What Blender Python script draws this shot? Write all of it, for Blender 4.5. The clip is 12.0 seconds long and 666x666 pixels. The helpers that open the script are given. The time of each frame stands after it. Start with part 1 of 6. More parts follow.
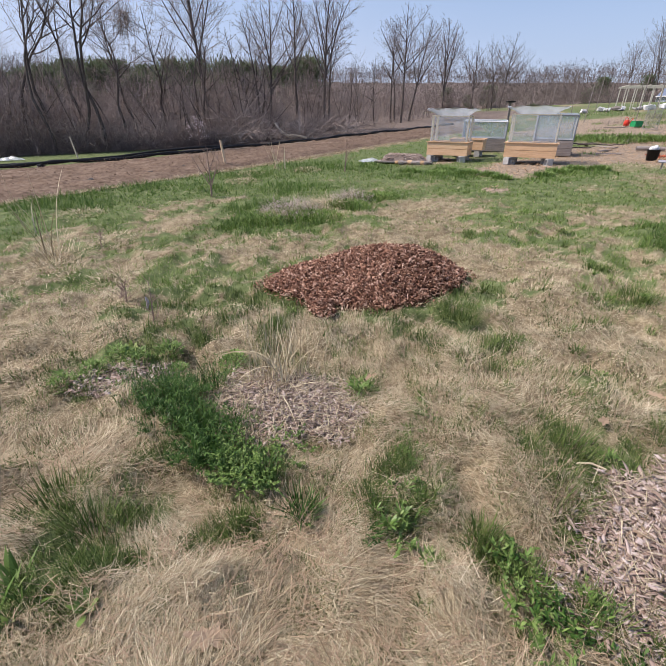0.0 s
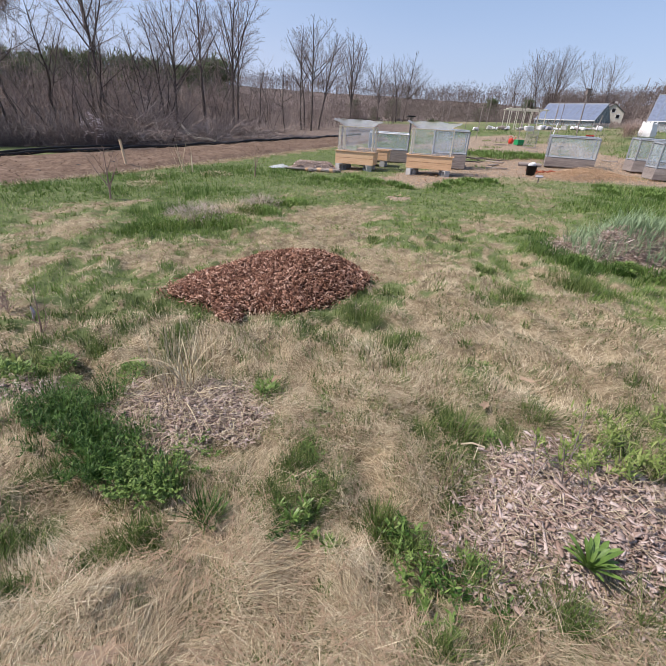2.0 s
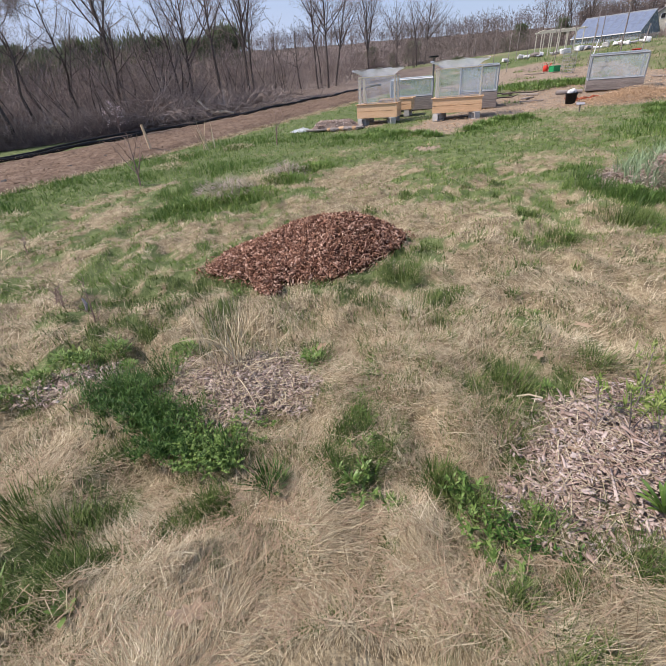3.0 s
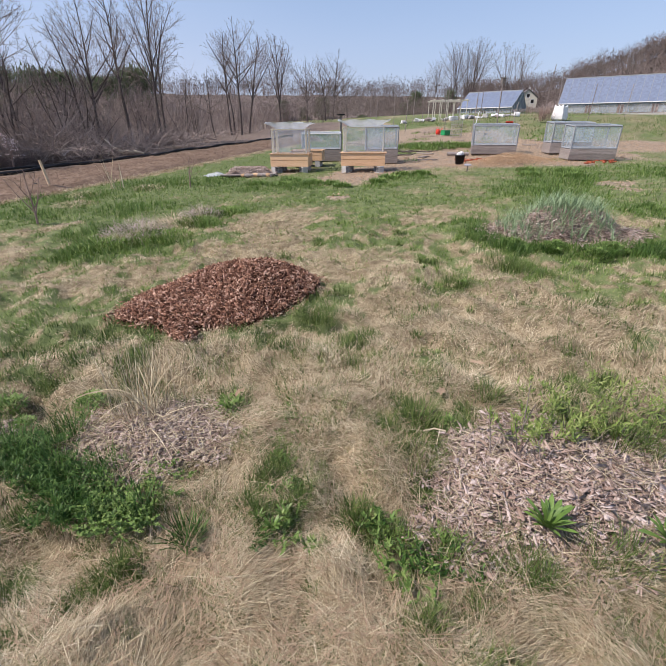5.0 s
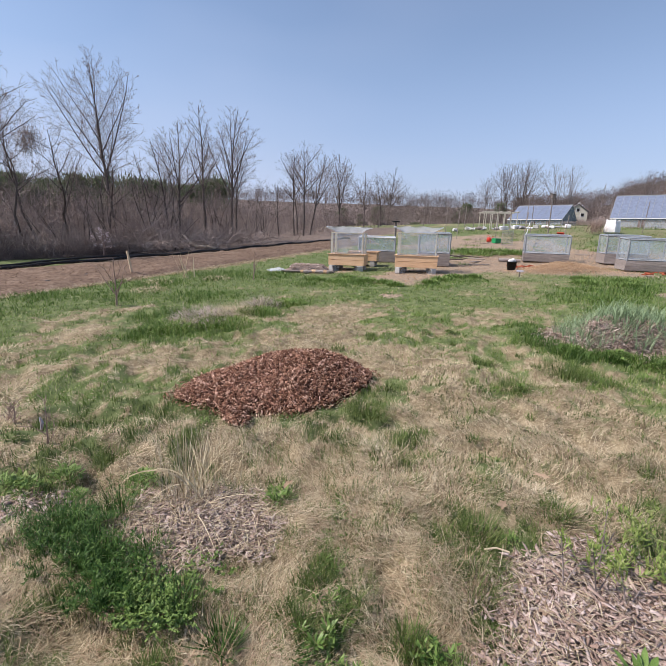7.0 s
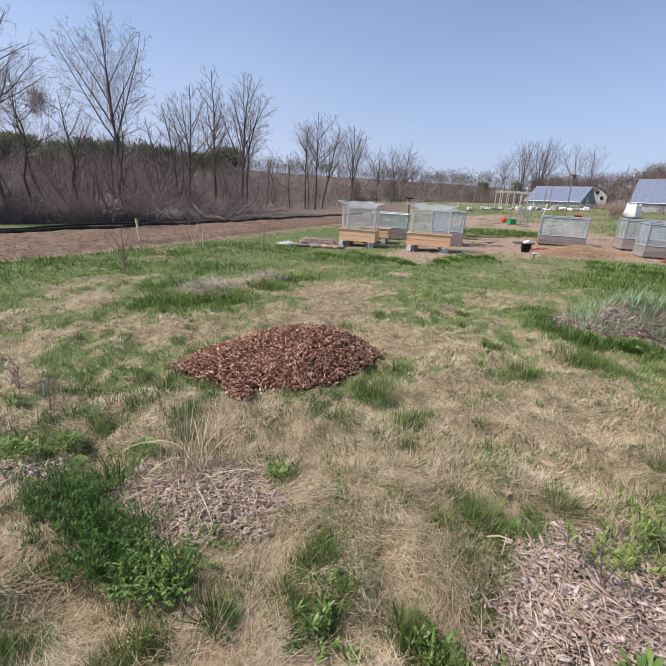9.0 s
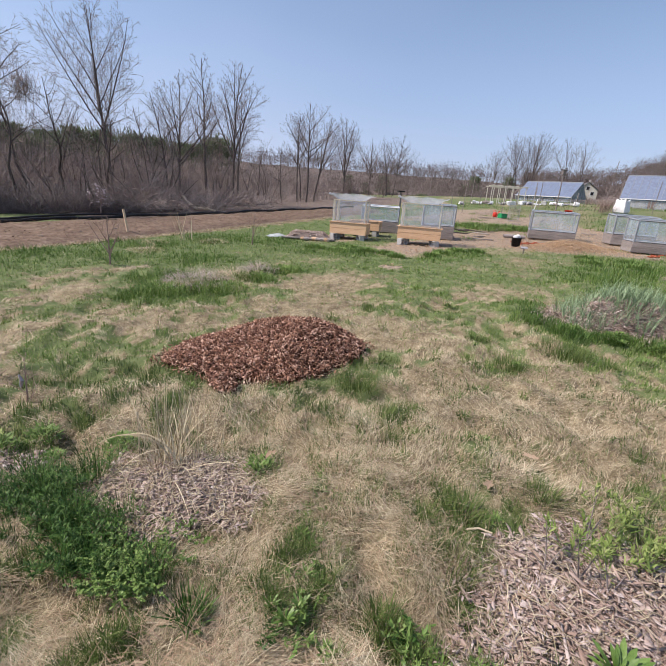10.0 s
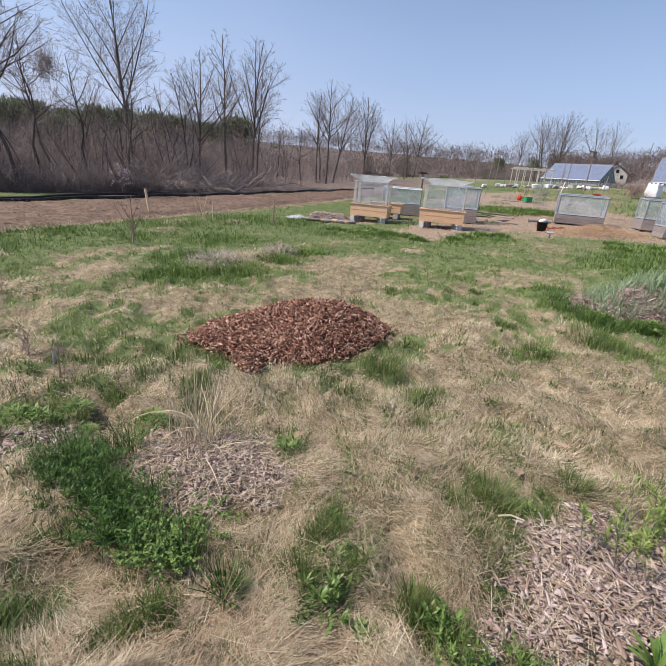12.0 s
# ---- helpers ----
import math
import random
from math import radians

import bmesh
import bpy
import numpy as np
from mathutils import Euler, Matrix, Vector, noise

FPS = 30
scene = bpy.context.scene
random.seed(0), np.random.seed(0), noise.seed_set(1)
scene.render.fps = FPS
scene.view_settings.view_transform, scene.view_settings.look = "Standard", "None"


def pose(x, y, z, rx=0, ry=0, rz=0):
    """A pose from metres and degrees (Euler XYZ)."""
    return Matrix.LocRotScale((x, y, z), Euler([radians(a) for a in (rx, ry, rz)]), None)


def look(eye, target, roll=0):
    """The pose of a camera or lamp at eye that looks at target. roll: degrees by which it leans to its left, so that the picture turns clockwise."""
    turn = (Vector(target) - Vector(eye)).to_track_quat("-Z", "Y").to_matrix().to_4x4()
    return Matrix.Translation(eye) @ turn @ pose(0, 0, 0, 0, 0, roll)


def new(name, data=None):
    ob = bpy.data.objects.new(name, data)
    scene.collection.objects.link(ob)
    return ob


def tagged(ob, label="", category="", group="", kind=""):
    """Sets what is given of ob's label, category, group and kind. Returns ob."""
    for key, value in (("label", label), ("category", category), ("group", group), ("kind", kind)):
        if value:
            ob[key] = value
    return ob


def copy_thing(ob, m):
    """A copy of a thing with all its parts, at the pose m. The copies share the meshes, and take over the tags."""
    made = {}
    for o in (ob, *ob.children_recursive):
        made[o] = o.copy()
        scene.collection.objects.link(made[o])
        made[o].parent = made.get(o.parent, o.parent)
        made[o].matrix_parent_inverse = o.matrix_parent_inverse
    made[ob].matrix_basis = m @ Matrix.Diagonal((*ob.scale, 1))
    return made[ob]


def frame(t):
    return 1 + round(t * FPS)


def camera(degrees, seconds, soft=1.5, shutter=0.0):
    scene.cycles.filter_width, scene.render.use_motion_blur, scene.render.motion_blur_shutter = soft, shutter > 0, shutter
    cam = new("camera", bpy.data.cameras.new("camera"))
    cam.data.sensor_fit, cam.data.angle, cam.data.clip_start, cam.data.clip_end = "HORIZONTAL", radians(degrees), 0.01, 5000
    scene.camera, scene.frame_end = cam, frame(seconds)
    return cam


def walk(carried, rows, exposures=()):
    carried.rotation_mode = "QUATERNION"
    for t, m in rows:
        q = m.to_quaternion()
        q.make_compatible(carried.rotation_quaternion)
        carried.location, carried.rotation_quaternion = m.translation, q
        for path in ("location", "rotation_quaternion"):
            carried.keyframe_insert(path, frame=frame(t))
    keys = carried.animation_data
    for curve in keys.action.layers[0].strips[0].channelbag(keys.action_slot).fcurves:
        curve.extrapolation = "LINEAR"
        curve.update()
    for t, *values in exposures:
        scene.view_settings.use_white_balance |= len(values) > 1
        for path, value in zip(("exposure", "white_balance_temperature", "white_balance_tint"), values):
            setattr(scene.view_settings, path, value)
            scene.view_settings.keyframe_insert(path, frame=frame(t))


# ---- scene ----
# ---- camera ----
cam = camera(76.0, 12.0, soft=0.6)
PATH = [
    (0, (0.122, 0.165, 1.526), (0.128, 1.947, 0.618), 0.6),
    (0.5, (0.124, 0.158, 1.566), (0.21, 1.94, 0.662), 0.3),
    (1, (0.186, 0.109, 1.566), (0.46, 1.885, 0.689), -1.8),
    (1.5, (0.201, 0.108, 1.566), (0.549, 1.876, 0.7), 0.7),
    (2, (0.214, 0.087, 1.541), (0.593, 1.846, 0.668), 3.7),
    (2.5, (0.165, 0.078, 1.546), (0.444, 1.839, 0.64), 1.3),
    (3, (0.195, 0.11, 1.526), (0.381, 1.823, 0.511), -4.5),
    (3.2, (0.212, 0.104, 1.536), (0.451, 1.806, 0.514), -4.2),
    (4.8, (0.23, 0.046, 1.581), (0.795, 1.723, 0.649), -1.9),
    (5, (0.193, 0.038, 1.603), (0.773, 1.744, 0.735), -0.2),
    (5.5, (0.136, 0.001, 1.607), (0.724, 1.826, 1.038), 0.1),
    (6, (0.137, 0.018, 1.616), (0.634, 1.887, 1.105), 0.2),
    (6.5, (0.1, 0.038, 1.624), (0.522, 1.934, 1.147), 1.8),
    (7, (0.108, 0.04, 1.627), (0.521, 1.94, 1.16), 1.7),
    (9, (0.126, 0.126, 1.605), (0.505, 2.004, 1.03), 3.7),
    (9.5, (0.175, 0.151, 1.578), (0.567, 2.023, 0.99), 4.1),
    (10, (0.191, 0.148, 1.584), (0.608, 2.01, 0.983), 4.3),
    (10.5, (0.196, 0.134, 1.569), (0.648, 1.985, 0.96), 4.4),
    (11, (0.177, 0.122, 1.572), (0.643, 1.968, 0.96), 4.0),
    (11.5, (0.173, 0.129, 1.561), (0.633, 1.971, 0.934), 3.5),
    (12, (0.109, 0.185, 1.562), (0.454, 2.035, 0.882), 4.8),
]
walk(cam, [(t, look(eye, target, roll)) for t, eye, target, roll in PATH], [(0, 0.17, 6850, 16), (12, 0.17, 6850, 16)])

# ---- world, sun, exposure ----
world = bpy.data.worlds.new("sky")
scene.world = world
world.use_nodes = True
wn = world.node_tree
sky = wn.nodes.new("ShaderNodeTexSky")
sky.sky_type = "NISHITA"
sky.sun_disc = False
SUN_ELEV, SUN_AZ = radians(51), radians(-88)  # azimuth clockwise from +y
sky.sun_elevation, sky.sun_rotation = SUN_ELEV, SUN_AZ
sky.air_density, sky.dust_density, sky.ozone_density = 1.0, 0.45, 1.4
wn.nodes["Background"].inputs["Strength"].default_value = 0.149
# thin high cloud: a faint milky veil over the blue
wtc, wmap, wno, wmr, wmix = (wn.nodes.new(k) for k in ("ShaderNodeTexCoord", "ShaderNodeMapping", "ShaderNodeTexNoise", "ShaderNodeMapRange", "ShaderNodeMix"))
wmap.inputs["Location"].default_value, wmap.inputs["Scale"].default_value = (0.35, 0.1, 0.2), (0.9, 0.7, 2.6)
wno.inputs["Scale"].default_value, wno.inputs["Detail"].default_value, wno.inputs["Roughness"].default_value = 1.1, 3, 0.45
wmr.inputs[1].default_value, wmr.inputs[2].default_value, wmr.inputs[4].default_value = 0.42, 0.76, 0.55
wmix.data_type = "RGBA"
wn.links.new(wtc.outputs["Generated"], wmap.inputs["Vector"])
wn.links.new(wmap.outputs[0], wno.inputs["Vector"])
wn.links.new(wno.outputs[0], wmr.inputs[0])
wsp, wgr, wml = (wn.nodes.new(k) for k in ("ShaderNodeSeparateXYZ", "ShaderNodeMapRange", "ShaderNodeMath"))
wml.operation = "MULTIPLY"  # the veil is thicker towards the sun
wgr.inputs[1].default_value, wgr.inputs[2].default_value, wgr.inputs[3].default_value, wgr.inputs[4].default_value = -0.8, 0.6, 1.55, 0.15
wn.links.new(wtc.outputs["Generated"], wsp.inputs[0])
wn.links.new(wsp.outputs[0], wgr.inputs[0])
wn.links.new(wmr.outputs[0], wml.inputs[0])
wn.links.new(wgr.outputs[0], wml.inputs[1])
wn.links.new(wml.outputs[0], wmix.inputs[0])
whz, whm = wn.nodes.new("ShaderNodeMapRange"), wn.nodes.new("ShaderNodeMix")  # lavender haze low over the horizon
whz.interpolation_type = "SMOOTHSTEP"
whz.inputs[1].default_value, whz.inputs[2].default_value, whz.inputs[3].default_value, whz.inputs[4].default_value = -0.02, 0.4, 0.7, 0.0
whm.data_type = "RGBA"
whm.inputs[7].default_value = (1.8, 2.4, 4.3, 1)
wn.links.new(wsp.outputs[2], whz.inputs[0])
wn.links.new(whz.outputs[0], whm.inputs[0])
wn.links.new(sky.outputs[0], whm.inputs[6])
wn.links.new(whm.outputs[2], wmix.inputs[6])
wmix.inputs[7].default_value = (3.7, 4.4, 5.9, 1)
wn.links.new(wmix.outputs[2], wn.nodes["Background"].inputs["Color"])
sun = new("sun", bpy.data.lights.new("sun", "SUN"))
sun.data.energy, sun.data.angle, sun.data.color = 4.9, radians(0.6), (1.0, 0.95, 0.88)
sun_dir = Vector((math.cos(SUN_ELEV) * math.sin(SUN_AZ), math.cos(SUN_ELEV) * math.cos(SUN_AZ), math.sin(SUN_ELEV)))
sun.matrix_world = look(sun_dir * 60, (0, 0, 0))

# ---- materials ----
def mat(name, cols, scale=12.0, rough=0.85, bump=0.0, bscale=None, rand=0.0, spec=0.25, thin=0.0, metal=0.0, mix=0.5, stretch=None, attr=None):
    """A surface whose colour runs through cols by two scales of noise, and by a random value for each loose piece."""
    m = bpy.data.materials.new(name)
    m.use_nodes = True
    nt = m.node_tree
    bs = nt.nodes["Principled BSDF"]
    N, L = nt.nodes.new, nt.links.new
    co = N("ShaderNodeTexCoord")
    src = co.outputs["Object"]
    if stretch:
        mp = N("ShaderNodeMapping")
        mp.inputs["Scale"].default_value = stretch
        L(src, mp.inputs["Vector"])
        src = mp.outputs[0]
    n1, n2 = N("ShaderNodeTexNoise"), N("ShaderNodeTexNoise")
    n1.inputs["Scale"].default_value, n2.inputs["Scale"].default_value = scale, scale * 6.3
    n1.inputs["Detail"].default_value, n2.inputs["Detail"].default_value = 4, 3
    L(src, n1.inputs["Vector"])
    L(src, n2.inputs["Vector"])
    mx = N("ShaderNodeMix")
    mx.inputs[0].default_value = mix
    L(n1.outputs[0], mx.inputs[2])
    L(n2.outputs[0], mx.inputs[3])
    st = N("ShaderNodeMapRange")
    st.inputs[1].default_value, st.inputs[2].default_value = 0.3, 0.7
    L(mx.outputs[0], st.inputs[0])
    fac = st.outputs[0]
    if rand:
        ge, oi, ad, fr = N("ShaderNodeNewGeometry"), N("ShaderNodeObjectInfo"), N("ShaderNodeMath"), N("ShaderNodeMath")
        ad.operation, fr.operation = "ADD", "FRACT"
        L(ge.outputs["Random Per Island"], ad.inputs[0])
        L(oi.outputs["Random"], ad.inputs[1])
        L(ad.outputs[0], fr.inputs[0])
        rm = N("ShaderNodeMix")
        rm.inputs[0].default_value = rand
        L(fac, rm.inputs[2])
        L(fr.outputs[0], rm.inputs[3])
        fac = rm.outputs[0]
    ramp = N("ShaderNodeValToRGB")
    el = ramp.color_ramp.elements
    while len(el) < len(cols):
        el.new(0.5)
    for i, c in enumerate(cols):
        el[i].position = i / (len(cols) - 1)
        el[i].color = (*c, 1)
    L(fac, ramp.inputs[0])
    L(ramp.outputs[0], bs.inputs["Base Color"])
    bs.inputs["Roughness"].default_value, bs.inputs["Metallic"].default_value = rough, metal
    bs.inputs["Specular IOR Level"].default_value = spec
    if bump:
        bn, bt = N("ShaderNodeBump"), N("ShaderNodeTexNoise")
        bt.inputs["Scale"].default_value, bt.inputs["Detail"].default_value = bscale or scale * 5, 5
        L(src, bt.inputs["Vector"])
        bn.inputs["Strength"].default_value, bn.inputs["Distance"].default_value = bump, 0.02
        L(bt.outputs[0], bn.inputs["Height"])
        L(bn.outputs[0], bs.inputs["Normal"])
    if thin:
        tr, ms = N("ShaderNodeBsdfTranslucent"), N("ShaderNodeMixShader")
        L(ramp.outputs[0], tr.inputs["Color"])
        ms.inputs[0].default_value = thin
        L(bs.outputs[0], ms.inputs[1])
        L(tr.outputs[0], ms.inputs[2])
        L(ms.outputs[0], nt.nodes["Material Output"].inputs["Surface"])
    return m


def film(name, tint, clear, rough=0.25, haze=(0.75, 0.8, 0.86), wrinkle=0.35):
    """Clear plastic or glazing: part see-through, part hazy, with a gloss."""
    m = bpy.data.materials.new(name)
    m.use_nodes = True
    nt = m.node_tree
    N, L = nt.nodes.new, nt.links.new
    bs = nt.nodes["Principled BSDF"]
    tc, no, mr = N("ShaderNodeTexCoord"), N("ShaderNodeTexNoise"), N("ShaderNodeMapRange")
    no.inputs["Scale"].default_value, no.inputs["Detail"].default_value = 3.0, 5
    L(tc.outputs["Object"], no.inputs["Vector"])
    mr.inputs[1].default_value, mr.inputs[2].default_value = 0.3, 0.7
    mr.inputs[3].default_value, mr.inputs[4].default_value = clear - 0.12, clear + 0.12
    L(no.outputs[0], mr.inputs[0])
    bs.inputs["Base Color"].default_value = (*haze, 1)
    bs.inputs["Roughness"].default_value = rough
    tp, ms, bp = N("ShaderNodeBsdfTransparent"), N("ShaderNodeMixShader"), N("ShaderNodeBump")
    tp.inputs["Color"].default_value = (*tint, 1)
    bp.inputs["Strength"].default_value, bp.inputs["Distance"].default_value = wrinkle, 0.03
    L(no.outputs[0], bp.inputs["Height"])
    L(bp.outputs[0], bs.inputs["Normal"])
    L(mr.outputs[0], ms.inputs[0])
    L(bs.outputs[0], ms.inputs[1])
    L(tp.outputs[0], ms.inputs[2])
    L(ms.outputs[0], nt.nodes["Material Output"].inputs["Surface"])
    return m


M_STRAW = mat("dry_straw", [(0.05, 0.034, 0.02), (0.22, 0.168, 0.1), (0.46, 0.385, 0.26), (0.62, 0.535, 0.38), (0.9, 0.82, 0.65)], 2.6, 0.7, rand=0.62, mix=0.4, thin=0.15)
M_GRASS = mat("green_blades", [(0.025, 0.055, 0.012), (0.085, 0.135, 0.03), (0.26, 0.3, 0.11)], 1.2, 0.6, rand=0.65, thin=0.15)
M_LAWN = mat("lawn_blades", [(0.05, 0.112, 0.02), (0.135, 0.222, 0.046), (0.38, 0.42, 0.18)], 0.5, 0.65, rand=0.55, thin=0.15)
M_LUSH = mat("lush_blades", [(0.03, 0.077, 0.015), (0.085, 0.16, 0.032), (0.22, 0.3, 0.085)], 1.0, 0.6, rand=0.55, thin=0.2)
M_HERB = mat("herb_leaf", [(0.015, 0.047, 0.009), (0.048, 0.113, 0.022), (0.16, 0.26, 0.07)], 8, 0.5, rand=0.7, thin=0.2)
M_WEED = mat("weed_leaf", [(0.065, 0.125, 0.03), (0.145, 0.235, 0.058), (0.3, 0.39, 0.14)], 20, 0.5, rand=0.6, thin=0.2)
M_BROAD = mat("broad_leaf", [(0.06, 0.125, 0.025), (0.14, 0.235, 0.055), (0.29, 0.4, 0.14)], 30, 0.42, rand=0.5, thin=0.2, spec=0.4)
M_YELLOW = mat("young_yellow_leaf", [(0.1, 0.165, 0.035), (0.21, 0.28, 0.075), (0.42, 0.47, 0.19)], 20, 0.55, rand=0.7, thin=0.25)
M_GARLIC = mat("blue_green_leaf", [(0.12, 0.2, 0.1), (0.25, 0.35, 0.2), (0.47, 0.55, 0.37)], 10, 0.5, rand=0.6, thin=0.15)
M_CHIP = mat("fresh_wood_chip", [(0.03, 0.013, 0.009), (0.16, 0.07, 0.044), (0.4, 0.215, 0.148), (0.88, 0.66, 0.54)], 18, 0.75, bump=0.3, bscale=160, rand=0.7)
M_GREYCHIP = mat("weathered_wood_chip", [(0.13, 0.08, 0.056), (0.285, 0.2, 0.163), (0.395, 0.3, 0.26), (0.52, 0.43, 0.4), (0.76, 0.67, 0.64)], 2.2, 0.9, bump=0.3, bscale=160, rand=0.6)
M_TANCHIP = mat("tan_wood_chip", [(0.3, 0.18, 0.1), (0.56, 0.38, 0.24), (0.74, 0.57, 0.4)], 10, 0.85, rand=0.7)
# heap core: shade in the gaps between chips, put into a near-black brown
M_CHIPCORE = mat("gap_shade_core", [(0.03, 0.015, 0.01), (0.12, 0.055, 0.032)], 40, 0.95, bump=0.6, bscale=120)
M_GREYCORE = mat("grey_mulch", [(0.14, 0.105, 0.088), (0.34, 0.27, 0.235)], 40, 0.95, bump=0.6, bscale=120)
M_SOIL = mat("tilled_soil", [(0.08, 0.052, 0.037), (0.15, 0.102, 0.074), (0.25, 0.185, 0.14)], 1.3, 0.95, bump=0.8, bscale=9, mix=0.6)
M_PINEWOOD = mat("fresh_pine_board", [(0.43, 0.25, 0.14), (0.67, 0.43, 0.26), (0.78, 0.56, 0.38)], 2.0, 0.6, bump=0.15, bscale=30, stretch=(1, 9, 14), rand=0.25)
M_POST = mat("pale_lath", [(0.55, 0.46, 0.34), (0.72, 0.64, 0.52)], 6, 0.7, rand=0.3)
M_OLDWOOD = mat("weathered_grey_board", [(0.1, 0.085, 0.08), (0.25, 0.215, 0.2), (0.44, 0.39, 0.37)], 2.0, 0.85, bump=0.4, bscale=30, stretch=(1, 10, 14), rand=0.35)
M_CONCRETE = mat("concrete", [(0.33, 0.325, 0.32), (0.5, 0.49, 0.48)], 9, 0.9, bump=0.4, bscale=90)
M_GREYRAIL = mat("grey_painted_rail", [(0.2, 0.215, 0.24), (0.34, 0.36, 0.39)], 6, 0.7)
M_BARK = mat("grey_bark", [(0.045, 0.037, 0.034), (0.092, 0.075, 0.069), (0.165, 0.14, 0.13)], 3, 0.95, bump=0.6, bscale=14, stretch=(3, 3, 0.6))
M_TWIG = mat("twig_bark", [(0.11, 0.087, 0.082), (0.21, 0.172, 0.162), (0.34, 0.29, 0.275)], 1.0, 0.95, rand=0.5)
M_BRUSH = mat("thicket_stem", [(0.17, 0.132, 0.118), (0.33, 0.267, 0.24), (0.53, 0.455, 0.415)], 0.35, 0.95, rand=0.6)
M_BRAMBLE = mat("bramble_stem", [(0.1, 0.072, 0.068), (0.185, 0.14, 0.13), (0.3, 0.24, 0.225)], 0.8, 0.95, rand=0.55)
M_FARTOP = mat("far_twigs", [(0.08, 0.062, 0.057), (0.165, 0.132, 0.122), (0.29, 0.24, 0.225)], 0.22, 0.95, rand=0.3)
M_FARWOOD = mat("far_wood", [(0.08, 0.063, 0.058), (0.17, 0.138, 0.127), (0.29, 0.24, 0.225)], 0.3, 1.0, bump=1.0, bscale=1.5, mix=0.6)
M_NEEDLE = mat("pine_needles", [(0.06, 0.085, 0.048), (0.115, 0.15, 0.08), (0.2, 0.24, 0.135)], 0.6, 0.8, rand=0.5, thin=0.3)
M_BLACK = mat("black_plastic", [(0.006, 0.006, 0.007), (0.02, 0.02, 0.022)], 8, 0.5, bump=0.2)
M_WHITE = mat("white_plastic", [(0.62, 0.62, 0.64), (0.82, 0.82, 0.83)], 5, 0.5, bump=0.15)
M_RED = mat("red_plastic", [(0.55, 0.03, 0.02), (0.7, 0.07, 0.04)], 6, 0.4)
M_GREENP = mat("green_plastic", [(0.01, 0.2, 0.07), (0.02, 0.32, 0.12)], 6, 0.4)
M_ORANGE = mat("terracotta", [(0.22, 0.045, 0.025), (0.42, 0.12, 0.06)], 9, 0.8, rand=0.4)
M_GREYTAPE = mat("grey_tape", [(0.25, 0.24, 0.27), (0.4, 0.39, 0.42)], 20, 0.6)
M_METAL = mat("galvanised_steel", [(0.3, 0.31, 0.32), (0.48, 0.49, 0.5)], 10, 0.45, metal=0.6)
M_SIDING = mat("pale_siding", [(0.46, 0.43, 0.36), (0.6, 0.57, 0.49)], 0.8, 0.8)
M_ROOF = mat("dark_roof", [(0.07, 0.065, 0.065), (0.14, 0.13, 0.13)], 2, 0.9)
M_BLOSSOM = mat("pink_blossom", [(0.78, 0.62, 0.64), (0.85, 0.8, 0.8)], 20, 0.6, rand=0.6, thin=0.3)
M_OAK = mat("dead_oak_leaf", [(0.26, 0.175, 0.115), (0.52, 0.385, 0.275)], 15, 0.8, rand=0.4, thin=0.2)
M_SAPWOOD = mat("young_bark", [(0.2, 0.13, 0.11), (0.36, 0.26, 0.22)], 12, 0.7, rand=0.4)
M_FILM = film("clear_film", (0.95, 0.97, 0.99), 0.78, 0.22, (0.66, 0.7, 0.76))
M_FILMTOP = film("hazy_film", (0.92, 0.95, 0.98), 0.56, 0.3, (0.7, 0.74, 0.8), 0.8)
M_POLY = film("twin_wall_sheet", (0.9, 0.94, 0.96), 0.73, 0.3, (0.56, 0.62, 0.66))
M_GLAZE = film("greenhouse_glazing", (0.6, 0.7, 0.82), 0.12, 0.4, (0.17, 0.21, 0.3), 0.02)


# ---- helpers of this scene ----
RNG = np.random.default_rng(7)


def smooth(u):
    u = np.clip(u, 0, 1)
    return u * u * (3 - 2 * u)


def height(x, y):
    """The lie of the land: a lawn that falls gently to one side, a far rise and a bank below the greenhouses."""
    x, y = np.asarray(x, float), np.asarray(y, float)
    a = np.where(x < -6, -0.21 - 0.14 * (1 - np.exp(np.minimum(x + 6, 0) / 4)), np.where(x > 10, 0.35 + 0.14 * (1 - np.exp(-np.maximum(x - 10, 0) / 4)), 0.035 * x))
    return a + 1.0 * smooth((y - 12) / 45) + 1.7 * smooth((x - 9) / 24) * smooth((y - 8) / 20)


def ground_z(x, y):
    return float(height(x, y))


def lattice(x, y, size, seed):
    """Smooth noise from 0 to 1 with lumps of that size."""
    u, v = np.asarray(x, float) / size, np.asarray(y, float) / size
    i, j = np.floor(u).astype(np.int64), np.floor(v).astype(np.int64)
    fu, fv = smooth(u - i), smooth(v - j)

    def rnd(a, b):
        k = (a * 374761393 + b * 668265263 + seed * 1442695041) & 0xFFFFFFFF
        k = ((k ^ (k >> 13)) * 1274126177) & 0xFFFFFFFF
        return ((k ^ (k >> 16)) & 0xFFFF) / 65535.0

    return (rnd(i, j) * (1 - fu) + rnd(i + 1, j) * fu) * (1 - fv) + (rnd(i, j + 1) * (1 - fu) + rnd(i + 1, j + 1) * fu) * fv


def inside(x, y, cx, cy, rx, ry, turn=0.0, ragged=0.2, seed=3):
    """How deep in an uneven oval a place lies: 1 at its middle, 0 at its rim, below 0 outside."""
    c, s = math.cos(radians(turn)), math.sin(radians(turn))
    dx, dy = np.asarray(x, float) - cx, np.asarray(y, float) - cy
    d = np.sqrt(((dx * c + dy * s) / rx) ** 2 + ((dy * c - dx * s) / ry) ** 2)
    return 1 - d + ragged * (lattice(x, y, 0.25 * (rx + ry) / 2 + 0.08, seed) - 0.5) * 2


